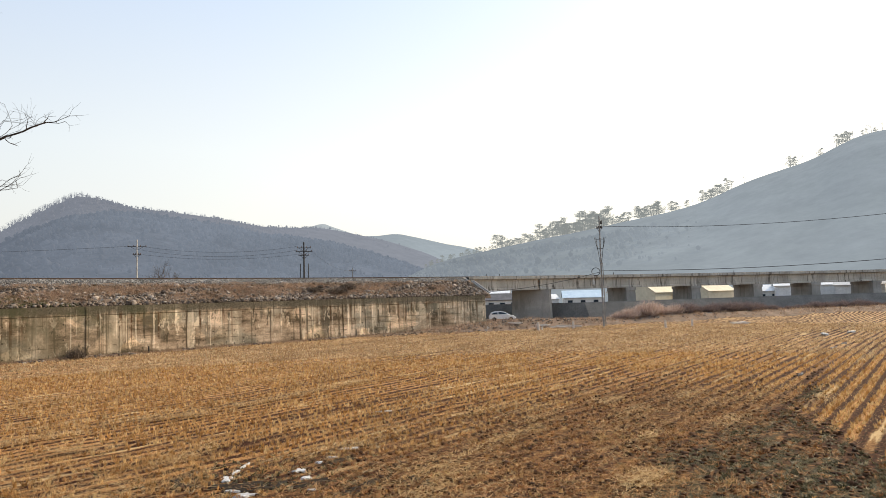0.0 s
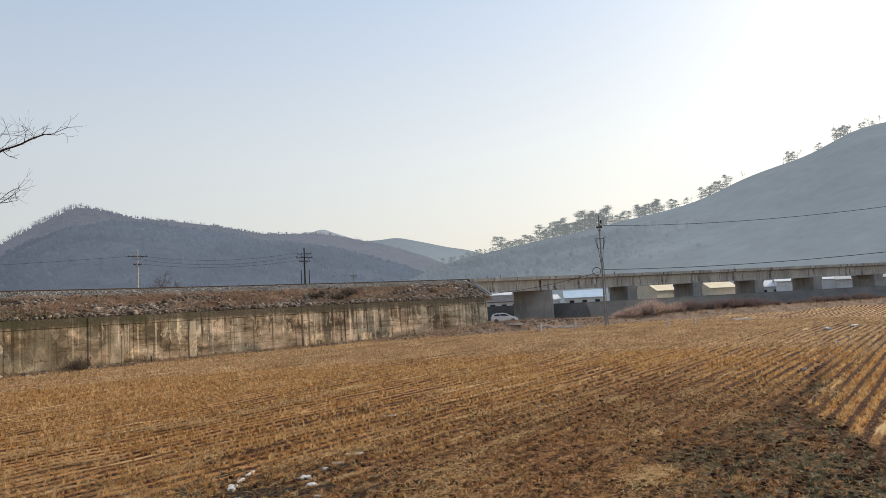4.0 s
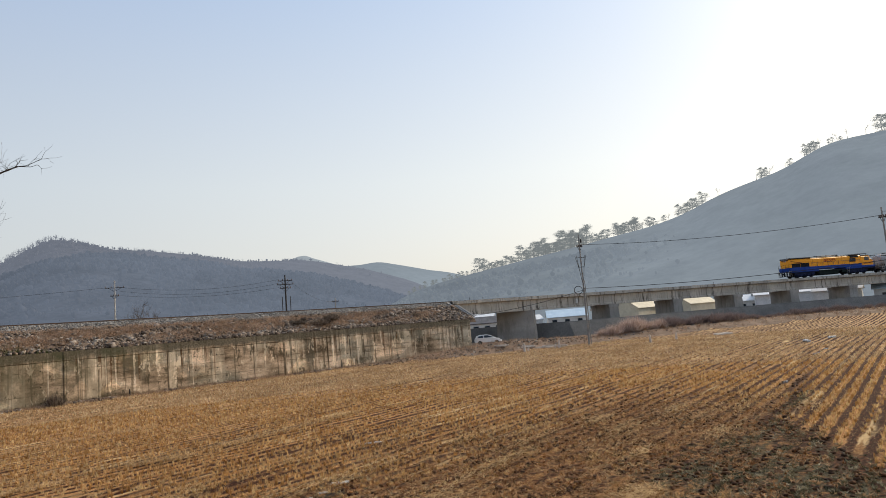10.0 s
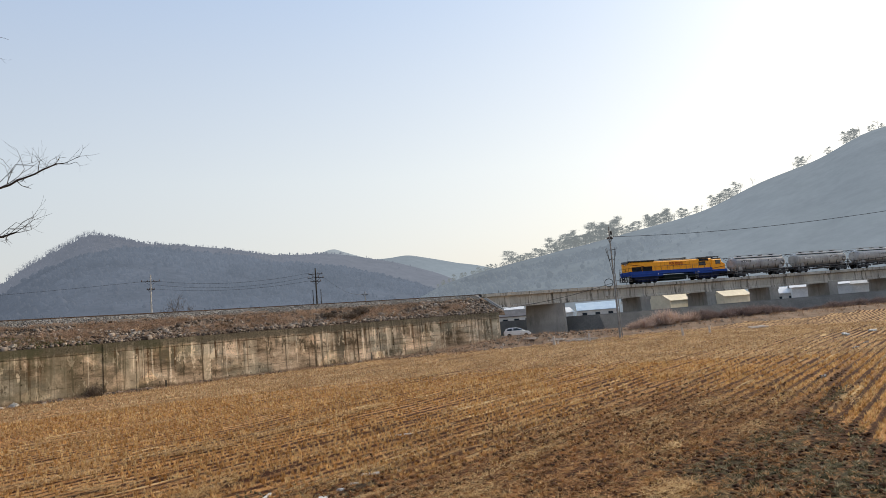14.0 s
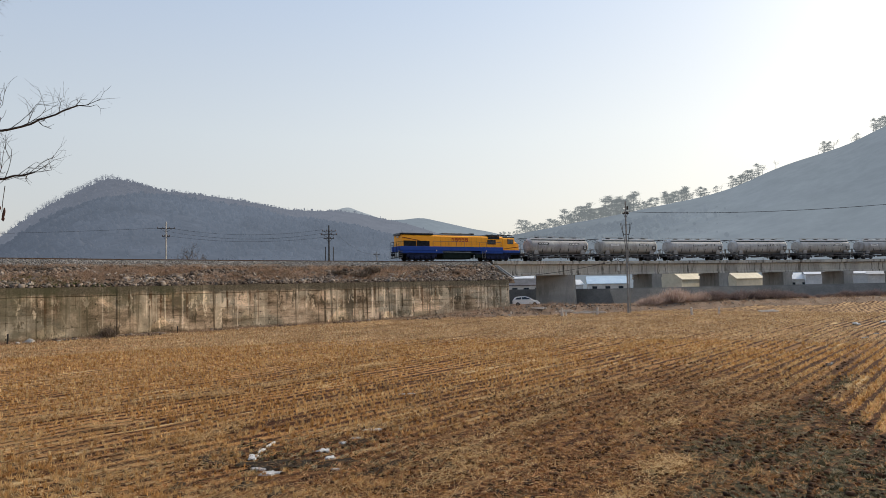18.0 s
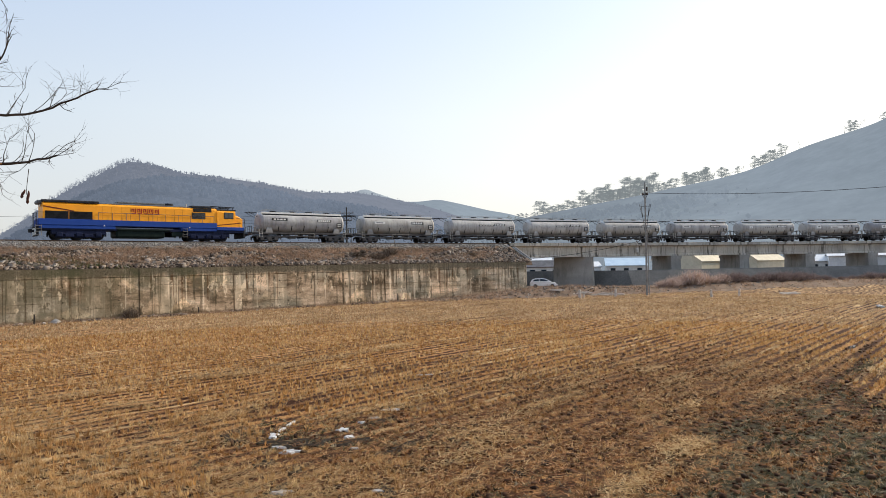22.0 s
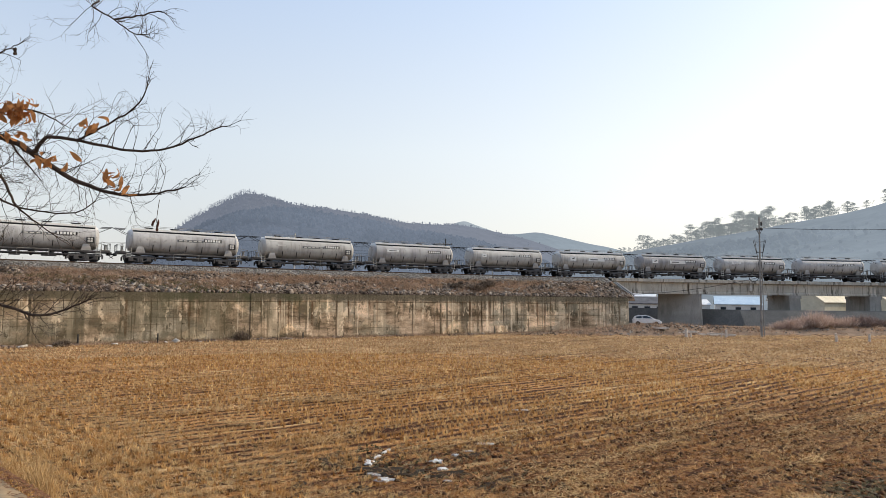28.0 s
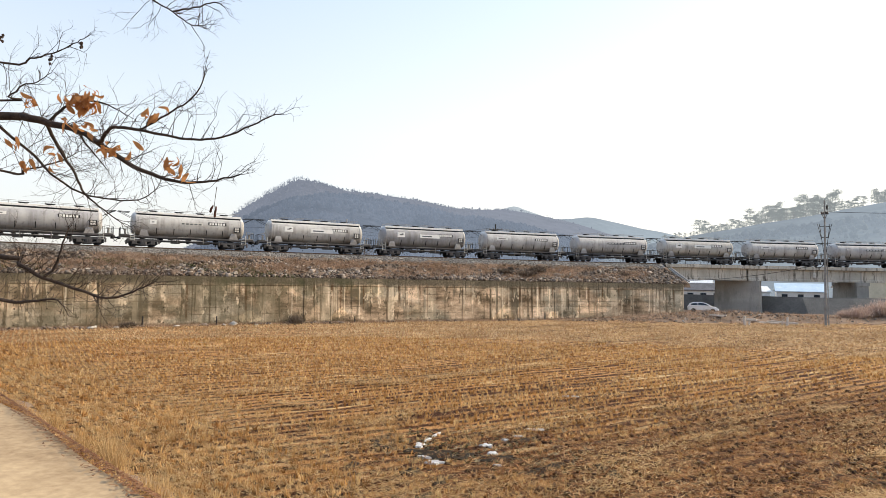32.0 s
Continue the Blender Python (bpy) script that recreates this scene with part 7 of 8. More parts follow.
    for s, o, size in ((-6.9, 10.1, 0.85), (-7.7, 10.0, 0.4), (-12.2, 10.1, 0.5), (-4.6, 10.2, 0.3), (-17.5, 10.3, 0.45), (-19.5, 10.2, 0.7), (3.4, 10.0, 0.3), (12.6, 10.2, 0.35)):
        v, f = stones(nr, np.zeros((1, 3)), size)
        ob = soup("concrete_chunk", v, f, chunk)
        p = on_line(s, o)
        ob.matrix_basis = pose(p.x, p.y, size * 0.16, 0, 0, rng.uniform(0, 180)) @ Matrix.Diagonal((1.5, 0.9, 0.8, 1))
        tagged(ob, "pale chunk of broken concrete at the foot of the wall", "rubble", "chunks at the wall's foot")
    # slanting rail and stair edge on the end of the embankment
    bm = bmesh.new()
    rod(bm, on_line(54.3, 4.2, 6.98), on_line(54.75, 7.9, 5.1), 0.13, seg=8)
    rod(bm, on_line(54.1, 4.0, 6.95), on_line(54.55, 7.7, 4.98), 0.11, seg=8)
    ob = part("slope_curb", bm, PIER)
    tagged(ob, "slanting concrete curb down the embankment end", "curb")
    # lineside box hung on the bridge
    bm = bmesh.new()
    p = on_line(79.0, 2.62, 6.55)
    box(bm, p.x - 0.2, p.x + 0.2, p.y - 0.12, p.y + 0.12, 6.0, 6.7, 0.05)
    rod(bm, (p.x, p.y, 6.6), (p.x, p.y, 7.5), 0.05, seg=6)
    ob = part("junction_box", bm, DUSTPALE)
    tagged(ob, "small pale junction box on the bridge side", "box")
    # short posts along the deck edge
    for s in (58.0, 60.5, 83.5, 110.0):
        bm = bmesh.new()
        q = on_line(s, 2.35, 7.5)
        rod(bm, q, q + Vector((0, 0, 0.55)), 0.05, seg=6)
        tagged(part("deck_post", bm, IRON), "short iron post on the bridge edge", "post", "posts on the bridge edge")


build_small()


# ---- the white car under the bridge ----
def build_car():
    white = paint("white_car_paint", (0.78, 0.79, 0.8), 0.25, 0.08)
    car = thing("car", pose(*spot_at(8.95, 99.5, 0.68), 0, 0, -6), "white hatchback car parked under the bridge", "car")
    car.matrix_basis.translation.z = float(ground_z(car.matrix_basis.translation.x, car.matrix_basis.translation.y)) + 0.02
    low = [(-2.05, 0.35), (-2.1, 0.75), (-1.95, 0.98), (-0.9, 1.02), (0.75, 0.98), (1.75, 0.82), (2.05, 0.6), (2.08, 0.35)]
    rings = []
    for y, f in ((-0.86, 0.97), (-0.8, 1.0), (0.8, 1.0), (0.86, 0.97)):
        rings.append([(x * f, y, 0.65 + (z - 0.65) * f) for x, z in low])
    loft("body", rings, white, car, closed=True)
    cab = [(-1.95, 0.97), (-1.75, 1.3), (-1.2, 1.47), (-0.1, 1.5), (0.45, 1.36), (1.2, 0.97)]
    rings = []
    for y, f in ((-0.8, 0.0), (-0.62, 1.0), (0.62, 1.0), (0.8, 0.0)):
        rings.append([(x, y, 0.96 + (z - 0.96) * (f if f else 0.05)) for x, z in cab])
    loft("cabin", rings, white, car, closed=True)
    for s in (-1, 1):
        for pts in (((-1.65, 1.05), (-1.5, 1.3), (-0.75, 1.4), (-0.72, 1.05)), ((-0.62, 1.05), (-0.64, 1.4), (-0.1, 1.41), (0.35, 1.28), (0.85, 1.05))):
            rings = []
            for o in (0.0, 0.02):
                rings.append([(x, s * (0.8 - (z - 0.96) * 0.32 + o + 0.012), z) for x, z in pts])
            loft("side_window", rings, GLASS, car, closed=True)
        for x in (-1.3, 1.3):
            bm = bmesh.new()
            rod(bm, (x, s * 0.66, 0.31), (x, s * 0.89, 0.31), 0.31, seg=20)
            t = part("tyre", bm, DARK, car)
            bm = bmesh.new()
            rod(bm, (x, s * 0.88, 0.31), (x, s * 0.905, 0.31), 0.19, 0.17, 14)
            part("rim", bm, ROOFGREY, t)
        bm = bmesh.new()
        box(bm, 1.72, 2.02, s * 0.7 - 0.12, s * 0.7 + 0.12, 0.62, 0.75, 0.03)
        part("headlight", bm, GLASS, car)
        bm = bmesh.new()
        box(bm, 0.7, 0.86, s * 0.95 - 0.08, s * 0.95 + 0.08, 1.0, 1.12, 0.03)
        part("wing_mirror", bm, white, car)


build_car()


# ---- sheds beyond the bridge ----
def shed(az, dist, length, depth, eave, top, turn, wall_mat, roof_mat, label, windows=3):
    p = spot_at(az, dist, 0)
    z0 = float(ground_z(p.x, p.y))
    h = thing("farm_shed", pose(p.x, p.y, z0, 0, 0, -az + turn), label, "shed", "sheds beyond the bridge")
    bm = bmesh.new()
    box(bm, -length / 2, length / 2, 0, depth, -0.3, eave)
    part("wall_block", bm, wall_mat, h)
    prof = [(-0.35, eave - 0.05), (depth / 2, top), (depth + 0.35, eave - 0.05), (depth + 0.3, eave - 0.2), (depth / 2, top - 0.18), (-0.3, eave - 0.2)]
    loft("roof", [[(x, y, z) for y, z in prof] for x in (-length / 2 - 0.4, length / 2 + 0.4)], roof_mat, h, closed=True)
    for s in (-1, 1):
        rings = [[(s * (length / 2 - t), y, z) for y, z in ((0.0, eave), (depth / 2, top - 0.25), (depth, eave))] for t in (0.0, 0.2)]
        loft("gable", rings, wall_mat, h, closed=True)
    for k in range(windows):
        x = -length / 2 + length * (k + 0.5) / windows
        bm = bmesh.new()
        box(bm, x - 0.7, x + 0.7, -0.06, 0.02, eave * 0.42, eave * 0.78)
        w = part("window", bm, DUSTPALE, h)
        bm = bmesh.new()
        box(bm, x - 0.6, x + 0.6, -0.08, -0.05, eave * 0.45, eave * 0.75)
        part("pane", bm, GLASS, w)
    return h


CREAM = plain("cream_sheet_metal", (0.5, 0.45, 0.33), (0.68, 0.62, 0.48), 0.6)
PALEBLUE = plain("pale_blue_roof", (0.42, 0.55, 0.66), (0.62, 0.73, 0.8), 0.5)
VINYL = plain("white_vinyl_sheet", (0.6, 0.61, 0.6), (0.88, 0.88, 0.86), 0.5, 0.4)
SLATE = plain("dark_tile_roof", (0.06, 0.06, 0.065), (0.16, 0.16, 0.17), 0.8)
PLASTER = plain("pale_plaster", (0.5, 0.49, 0.46), (0.72, 0.71, 0.68), 0.5)
shed(9.0, 150, 8, 6, 2.9, 4.4, 8, PLASTER, SLATE, "low pale house with a dark tiled roof")
shed(7.6, 175, 12, 7, 4.6, 6.0, -5, VINYL, VINYL, "white vinyl greenhouse beyond the bridge", 0)
shed(16.1, 172, 10, 8, 3.0, 4.9, 4, PLASTER, PALEBLUE, "farm shed with a pale blue roof")
shed(13.3, 176, 4.5, 6, 3.0, 4.3, 20, VINYL, VINYL, "small white vinyl tunnel beside the sheds", 0)
shed(19.6, 185, 6, 8, 4.2, 5.8, 12, VINYL, VINYL, "white vinyl greenhouse between sheds", 0)
shed(23.2, 176, 13, 9, 3.6, 6.9, 62, CREAM, CREAM, "cream sheet-metal barn with a steep roof", 0)
shed(27.4, 178, 13, 9, 3.6, 6.9, 62, CREAM, CREAM, "cream sheet-metal barn with a steep roof", 0)
shed(30.4, 168, 8, 7, 3.3, 4.7, 10, PLASTER, VINYL, "pale workshop with a white roof")
shed(33.6, 165, 13, 7, 4.4, 5.6, 6, VINYL, VINYL, "white vinyl greenhouse beyond the bridge", 0)
shed(37.0, 162, 9, 6, 4.2, 5.4, -4, VINYL, PLASTER, "white vinyl greenhouse beyond the bridge", 0)
shed(41.5, 160, 12, 7, 3.8, 5.4, 0, PLASTER, PALEBLUE, "farm shed with a pale blue roof")


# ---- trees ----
# ridge trees: the haze over foliage and wood is put in as emission
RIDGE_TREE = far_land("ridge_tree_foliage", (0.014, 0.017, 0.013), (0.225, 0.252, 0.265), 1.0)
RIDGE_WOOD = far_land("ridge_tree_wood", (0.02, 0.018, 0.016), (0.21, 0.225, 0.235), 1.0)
BARK = plain("dark_bark", (0.018, 0.013, 0.011), (0.075, 0.053, 0.04), 9.0, 0.9, bump=0.6)
GREYBARK = plain("grey_twigs", (0.06, 0.05, 0.045), (0.13, 0.11, 0.1), 3.0, 0.9)


def tube(vs, fs, pts, r0, r1, seg=5):
    """Adds a tapered tube through points to lists of corners and quads."""
    pts = [Vector(p) for p in pts]
    n = len(pts)
    k0 = len(vs)
    for i, p in enumerate(pts):
        d = (pts[min(i + 1, n - 1)] - pts[max(i - 1, 0)]).normalized()
        s = d.cross(Vector((0.31, 0.2, 0.93)))
        s = s.normalized() if s.length > 1e-4 else Vector((1, 0, 0))
        u = s.cross(d)
        r = r0 + (r1 - r0) * i / (n - 1)
        for j in range(seg):
            a = 2 * math.pi * j / seg
            vs.append(p + s * (r * math.cos(a)) + u * (r * math.sin(a)))
    for i in range(n - 1):
        for j in range(seg):
            a, b = k0 + i * seg + j, k0 + i * seg + (j + 1) % seg
            fs.append((a, b, b + seg, a + seg))


def pine(seed, height):
    """A ridge pine: bare leaning trunk, flat layered sprays of needles with gaps between."""
    rng = np.random.RandomState(seed)
    t = thing("pine_tree", Matrix(), "spreading pine on the ridge, dark against the sky", "tree", "pines on the ridge")
    vs, fs = [], []
    lean = rng.normal(0, 0.08, 2)
    top = Vector((lean[0] * height, lean[1] * height, height))
    pts = [Vector((0, 0, -0.8)), top * 0.35 + Vector((rng.normal(0, 0.2), 0, 0)), top * 0.7 + Vector((rng.normal(0, 0.25), 0, 0)), top * 0.97]
    tube(vs, fs, pts, 0.22, 0.06, 6)
    leaf_v, leaf_f = [], []
    start = rng.uniform(0.12, 0.32)
    layers = rng.randint(7, 10)
    for i in range(layers):
        f = start + (1 - start) * (i + rng.uniform(0, 0.6)) / layers
        reach = height * (0.36 - 0.22 * max(0, f - 0.65) / 0.35) * rng.uniform(0.65, 1.15)
        for j in range(rng.randint(2, 4)):
            a = rng.uniform(0, 2 * math.pi)
            base = top * f
            end = base + Vector((math.cos(a) * reach, math.sin(a) * reach, rng.uniform(0.0, 0.12) * height))
            tube(vs, fs, [base, base.lerp(end, 0.5) + Vector((0, 0, 0.1)), end], 0.06, 0.02, 4)
            n = rng.randint(90, 130)
            c = np.array(base.lerp(end, 0.72))
            p = c + rng.normal(0, 1, (n, 3)) * (reach * 0.36, reach * 0.36, 0.1 + 0.016 * height)
            d = rng.normal(0, 0.27, (n, 3)) * (1, 1, 0.5)
            w = rng.normal(0, 0.11, (n, 3)) * (1, 1, 0.5)
            leaf_v.append(np.stack([p - w, p + w, p + d], 1).reshape(-1, 3))
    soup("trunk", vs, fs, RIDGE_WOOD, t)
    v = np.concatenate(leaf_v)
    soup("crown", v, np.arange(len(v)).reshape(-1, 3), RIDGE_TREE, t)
    return t


def grow(vs, fs, rng, p, d, length, r, depth, seg=4, up=0.15, forks=3, crook=0.16):
    """A bare branch that forks on and on into twigs."""
    pts = [p]
    dd = d.copy()
    for i in range(3):
        dd = (dd + Vector(rng.normal(0, crook, 3)) + Vector((0, 0, up * 0.35))).normalized()
        pts.append(pts[-1] + dd * (length / 3))
    tube(vs, fs, pts, r, r * 0.55, seg)
    if depth == 0:
        return
    for k in range(forks):
        f = rng.uniform(0.35, 1.0) if k < forks - 1 else 1.0
        i = min(2, int(f * 3))
        base = pts[i].lerp(pts[i + 1], f * 3 - i)
        side = Vector(rng.normal(0, 1, 3)).cross(dd).normalized()
        nd = (dd * rng.uniform(0.5, 0.9) + side * rng.uniform(0.4, 0.8)).normalized()
        grow(vs, fs, rng, base, nd, length * rng.uniform(0.55, 0.75), r * 0.55, depth - 1, 3, up, forks, crook)


def bare_tree(seed, height, name, label, group, wood, depth=4):
    rng = np.random.RandomState(seed)
    t = thing(name, Matrix(), label, "tree", group)
    vs, fs = [], []
    grow(vs, fs, rng, Vector((0, 0, height * 0.22)), Vector((0, 0, 1)), height * 0.36, height * 0.018, depth, 4, 0.2, 4)
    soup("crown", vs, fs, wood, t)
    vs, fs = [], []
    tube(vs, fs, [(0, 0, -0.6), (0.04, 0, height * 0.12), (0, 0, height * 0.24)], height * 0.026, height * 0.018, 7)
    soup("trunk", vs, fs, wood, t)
    return t


def ridge_place(ridge, az, dist, lift):
    r = np.array(ridge, float)
    el = np.interp(az, r[:, 0], r[:, 1])
    p = spot_at(az, dist, 0)
    p.z = EYE[2] + dist * math.tan(radians(el)) + lift
    return p


def build_ridge_trees():
    rng = np.random.RandomState(44)
    kinds = [pine(50 + i, 7.4 + 0.7 * i) for i in range(5)]
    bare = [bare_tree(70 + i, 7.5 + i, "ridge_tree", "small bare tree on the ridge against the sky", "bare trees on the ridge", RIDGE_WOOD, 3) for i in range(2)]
    spots = []
    for az0, az1, n, big in ((9.2, 12.4, 12, 0.7), (12.6, 16.2, 20, 1.05), (16.2, 18.6, 12, 1.2), (18.9, 20.6, 5, 0.75), (21.0, 23.0, 8, 1.1), (23.6, 25.2, 3, 0.8), (26.2, 28.4, 6, 1.05), (32.8, 33.4, 2, 0.8),
                             (34.9, 35.3, 1, 0.6), (36.3, 37.2, 4, 0.75), (37.4, 39.2, 3, 0.45), (41.2, 42.2, 3, 1.1), (43, 52, 8, 0.9), (2.0, 8.8, 20, 0.5), (8.6, 9.4, 3, 0.95), (13.4, 17.8, 3, 1.2)):
        for i in range(n):
            spots.append((az0 + (az1 - az0) * (i + rng.uniform(0.1, 0.9)) / n, big * rng.uniform(0.75, 1.2)))
    used = set()
    for i, (az, sc) in enumerate(spots):
        k = rng.randint(5)
        p = ridge_place(RIGHT_RIDGE, az, 420 + rng.uniform(-6, 3), -1.5)
        m = pose(p.x, p.y, p.z, 0, 0, rng.uniform(0, 360)) @ Matrix.Diagonal((sc, sc, sc, 1))
        if k not in used:
            used.add(k)
            kinds[k].matrix_basis = m
        else:
            copy_thing(kinds[k], Matrix()).matrix_basis = m
    bare_spots = [(az, rng.uniform(0.5, 0.9)) for az in (9.6, 10.4, 11.2, 12.5, 13.2, 14.1, 20.8, 23.3, 25.5, 28.6, 29.6, 32.6, 33.0, 33.6, 34.8, 36.2, 37.3, 38.5, 39.2, 40.4)]
    for i, (az, sc) in enumerate(bare_spots):
        p = ridge_place(RIGHT_RIDGE, az, 420, -0.5)
        m = pose(p.x, p.y, p.z, 0, 0, rng.uniform(0, 360)) @ Matrix.Diagonal((sc, sc, sc, 1))
        if i < 2:
            bare[i].matrix_basis = m
        else:
            copy_thing(bare[i % 2], Matrix()).matrix_basis = m


build_ridge_trees()


def far_woods(name, count, size, material, label, seed, az0, az1, fmin=0.05, crest=True, share=0.16):
    """The woods on a far hill: many small pointed or round crowns in one mesh."""
    rng = np.random.RandomState(seed)
    ob = bpy.data.objects[name]
    co = np.array([v.co for v in ob.data.vertices])
    cols = 25
    grid = co.reshape(-1, cols, 3)
    n = len(grid)
    i, j = rng.uniform(0, n - 1.01, count), 20 * np.sqrt(rng.uniform(fmin, 1.0, count))
    edge = rng.rand(count) < share
    if crest:
        j[edge] = rng.uniform(18.8, 20.0, edge.sum())
    else:
        j = np.minimum(j, 13.5 + rng.uniform(-2, 0, count))
    i0, j0 = i.astype(int), np.minimum(j.astype(int), cols - 2)
    fi, fj = (i - i0)[:, None], (j - j0)[:, None]
    p = (grid[i0, j0] * (1 - fi) + grid[i0 + 1, j0] * fi) * (1 - fj) + (grid[i0, j0 + 1] * (1 - fi) + grid[i0 + 1, j0 + 1] * fi) * fj
    az = np.degrees(np.arctan2(p[:, 0], p[:, 1]))
    # the woods stand in groups
    stand = np.array([noise.noise((u * 0.02, v * 0.02, seed * 1.7)) for u, v in p[:, :2]])
    p = p[(az > az0) & (az + 0.12 * (az1 - az0) * rng.normal(0, 1, count) < az1) & (stand + rng.normal(0, 0.25, len(p)) > -0.15)]
    k = len(p)
    h = size * np.clip(rng.lognormal(-0.1, 0.4, k), 0.35, 2.0)
    r = h * rng.uniform(0.28, 0.6, k)
    ring = []
    for f, g in ((0.15, 0.6), (0.55, 1.0), (0.85, 0.55)):
        for q in range(5):
            a = 2 * np.pi * q / 5 + rng.uniform(0, 0.8, k)
            w = g * r * rng.uniform(0.6, 1.3, k)
            ring.append(p + np.stack([np.cos(a) * w, np.sin(a) * w, h * f * rng.uniform(0.85, 1.15, k)], 1))
    ring.append(p + np.stack([0 * h, 0 * h, h], 1))
    v = np.stack(ring, 1).reshape(-1, 3)
    tri = []
    for lv in (0, 5):
        for q in range(5):
            a, b = lv + q, lv + (q + 1) % 5
            tri += [(a, b, b + 5), (a, b + 5, a + 5)]
    tri += [(10 + q, 10 + (q + 1) % 5, 15) for q in range(5)]
    f = (np.array(tri)[None] + 16 * np.arange(k)[:, None, None]).reshape(-1, 3)
    tagged(soup(name + "_trees", v, f, material), label, "woods", kind="stuff")


def bare_crest(name, ridge, spans, material, label, seed):
    """Leafless trees along a far crest: thin stems that fan out into twigs. spans: azimuths, count, height."""
    rng = np.random.RandomState(seed)
    r = np.array(ridge, float)
    tris = []
    for az0, az1, count, tall in spans:
        for _ in range(count):
            az = rng.uniform(az0, az1)
            d = np.interp(az, r[:, 0], r[:, 2]) - rng.uniform(0, 40)
            base = np.array(spot_at(az, d, EYE[2] + d * math.tan(radians(np.interp(az, r[:, 0], r[:, 1]))) - 1.5))
            h = tall * rng.uniform(0.5, 1.15)
            lean = rng.normal(0, 0.1, 3) * h
            top = base + (lean[0], lean[1], h)
            side = np.array([math.cos(radians(az)), -math.sin(radians(az)), 0.0])
            tris.append((base - side * 0.22, base + side * 0.22, top))
            for k in range(rng.randint(6, 10)):
                f = rng.uniform(0.25, 0.8)
                q = base + (top - base) * f
                spread = rng.normal(0, 0.3) * h
                tip = q + side * spread + np.array([0, 0, h * rng.uniform(0.15, 0.5) * (1.1 - f)])
                tris.append((q - side * 0.14, q + side * 0.14 + (0, 0, 0.1), tip))
    v = np.array(tris).reshape(-1, 3)
    tagged(soup(name, v, np.arange(len(v)).reshape(-1, 3), material), label, "woods", kind="stuff")


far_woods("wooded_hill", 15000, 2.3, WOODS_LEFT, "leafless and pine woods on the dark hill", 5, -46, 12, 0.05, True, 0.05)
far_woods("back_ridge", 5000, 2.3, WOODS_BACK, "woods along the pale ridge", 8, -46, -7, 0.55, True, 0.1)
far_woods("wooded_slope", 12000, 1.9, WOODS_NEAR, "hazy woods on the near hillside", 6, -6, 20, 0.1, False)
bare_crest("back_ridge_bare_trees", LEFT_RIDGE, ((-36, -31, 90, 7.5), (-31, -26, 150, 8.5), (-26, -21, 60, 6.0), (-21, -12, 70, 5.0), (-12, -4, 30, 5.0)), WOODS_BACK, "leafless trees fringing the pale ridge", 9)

# bare trees behind the railway
for i, (az, d, h) in enumerate(((-20.6, 112, 11.0), (-19.4, 114, 10.2), (-18.6, 118, 9.4), (-6.0, 128, 9.0))):
    t_ = bare_tree(90 + i, h, "bare_tree", "bare grey winter tree behind the railway bank", "bare trees behind the bank", GREYBARK, 4)
    t_.matrix_basis = pose(*spot_at(az, d, 0.0))

# ---- the tree beside the road, its boughs before the sky ----
LEAF = island_tones("dry_orange_leaf", ((0.6, 0.27, 0.085), (0.88, 0.5, 0.19), (0.36, 0.15, 0.07), (0.92, 0.68, 0.38)), thin=0.65)
near_tree = thing("roadside_tree", pose(0, 0, 0, 0, 0, 0.1), "bare roadside oak with a few dry orange leaves", "tree")


def build_trunk():
    vs, fs = [], []
    tube(vs, fs, [(-7.0, 1.7, 2.7), (-6.98, 1.72, 4.2), (-6.9, 1.8, 5.6), (-6.95, 1.78, 7.2), (-6.85, 1.85, 9.0), (-6.9, 1.8, 10.8)], 0.24, 0.07, 12)
    soup("trunk", vs, fs, BARK, near_tree, True)
    rng = np.random.RandomState(3)
    for i in range(9):
        a = rng.uniform(2.7, 5.0)
        vs, fs = [], []
        z = rng.uniform(6.5, 10.6)
        grow(vs, fs, rng, Vector((-6.9, 1.8, z)), Vector((math.cos(a), math.sin(a), 0.5)).normalized(), 1.6, 0.05, 3, 5, 0.1)
        soup("bough", vs, fs, BARK, near_tree)


build_trunk()
twig_rng = np.random.RandomState(77)


def spline(pts, per=4):
    pts = [Vector(p) for p in pts]
    ext = [pts[0] * 2 - pts[1]] + pts + [pts[-1] * 2 - pts[-2]]
    out = []
    for a, b, c, d in zip(ext, ext[1:], ext[2:], ext[3:]):
        for i in range(per):
            t = i / per
            out.append(0.5 * ((2 * b) + (c - a) * t + (2 * a - 5 * b + 4 * c - d) * t * t + (3 * b - a - 3 * c + d) * t ** 3))
    return out + [pts[-1]]


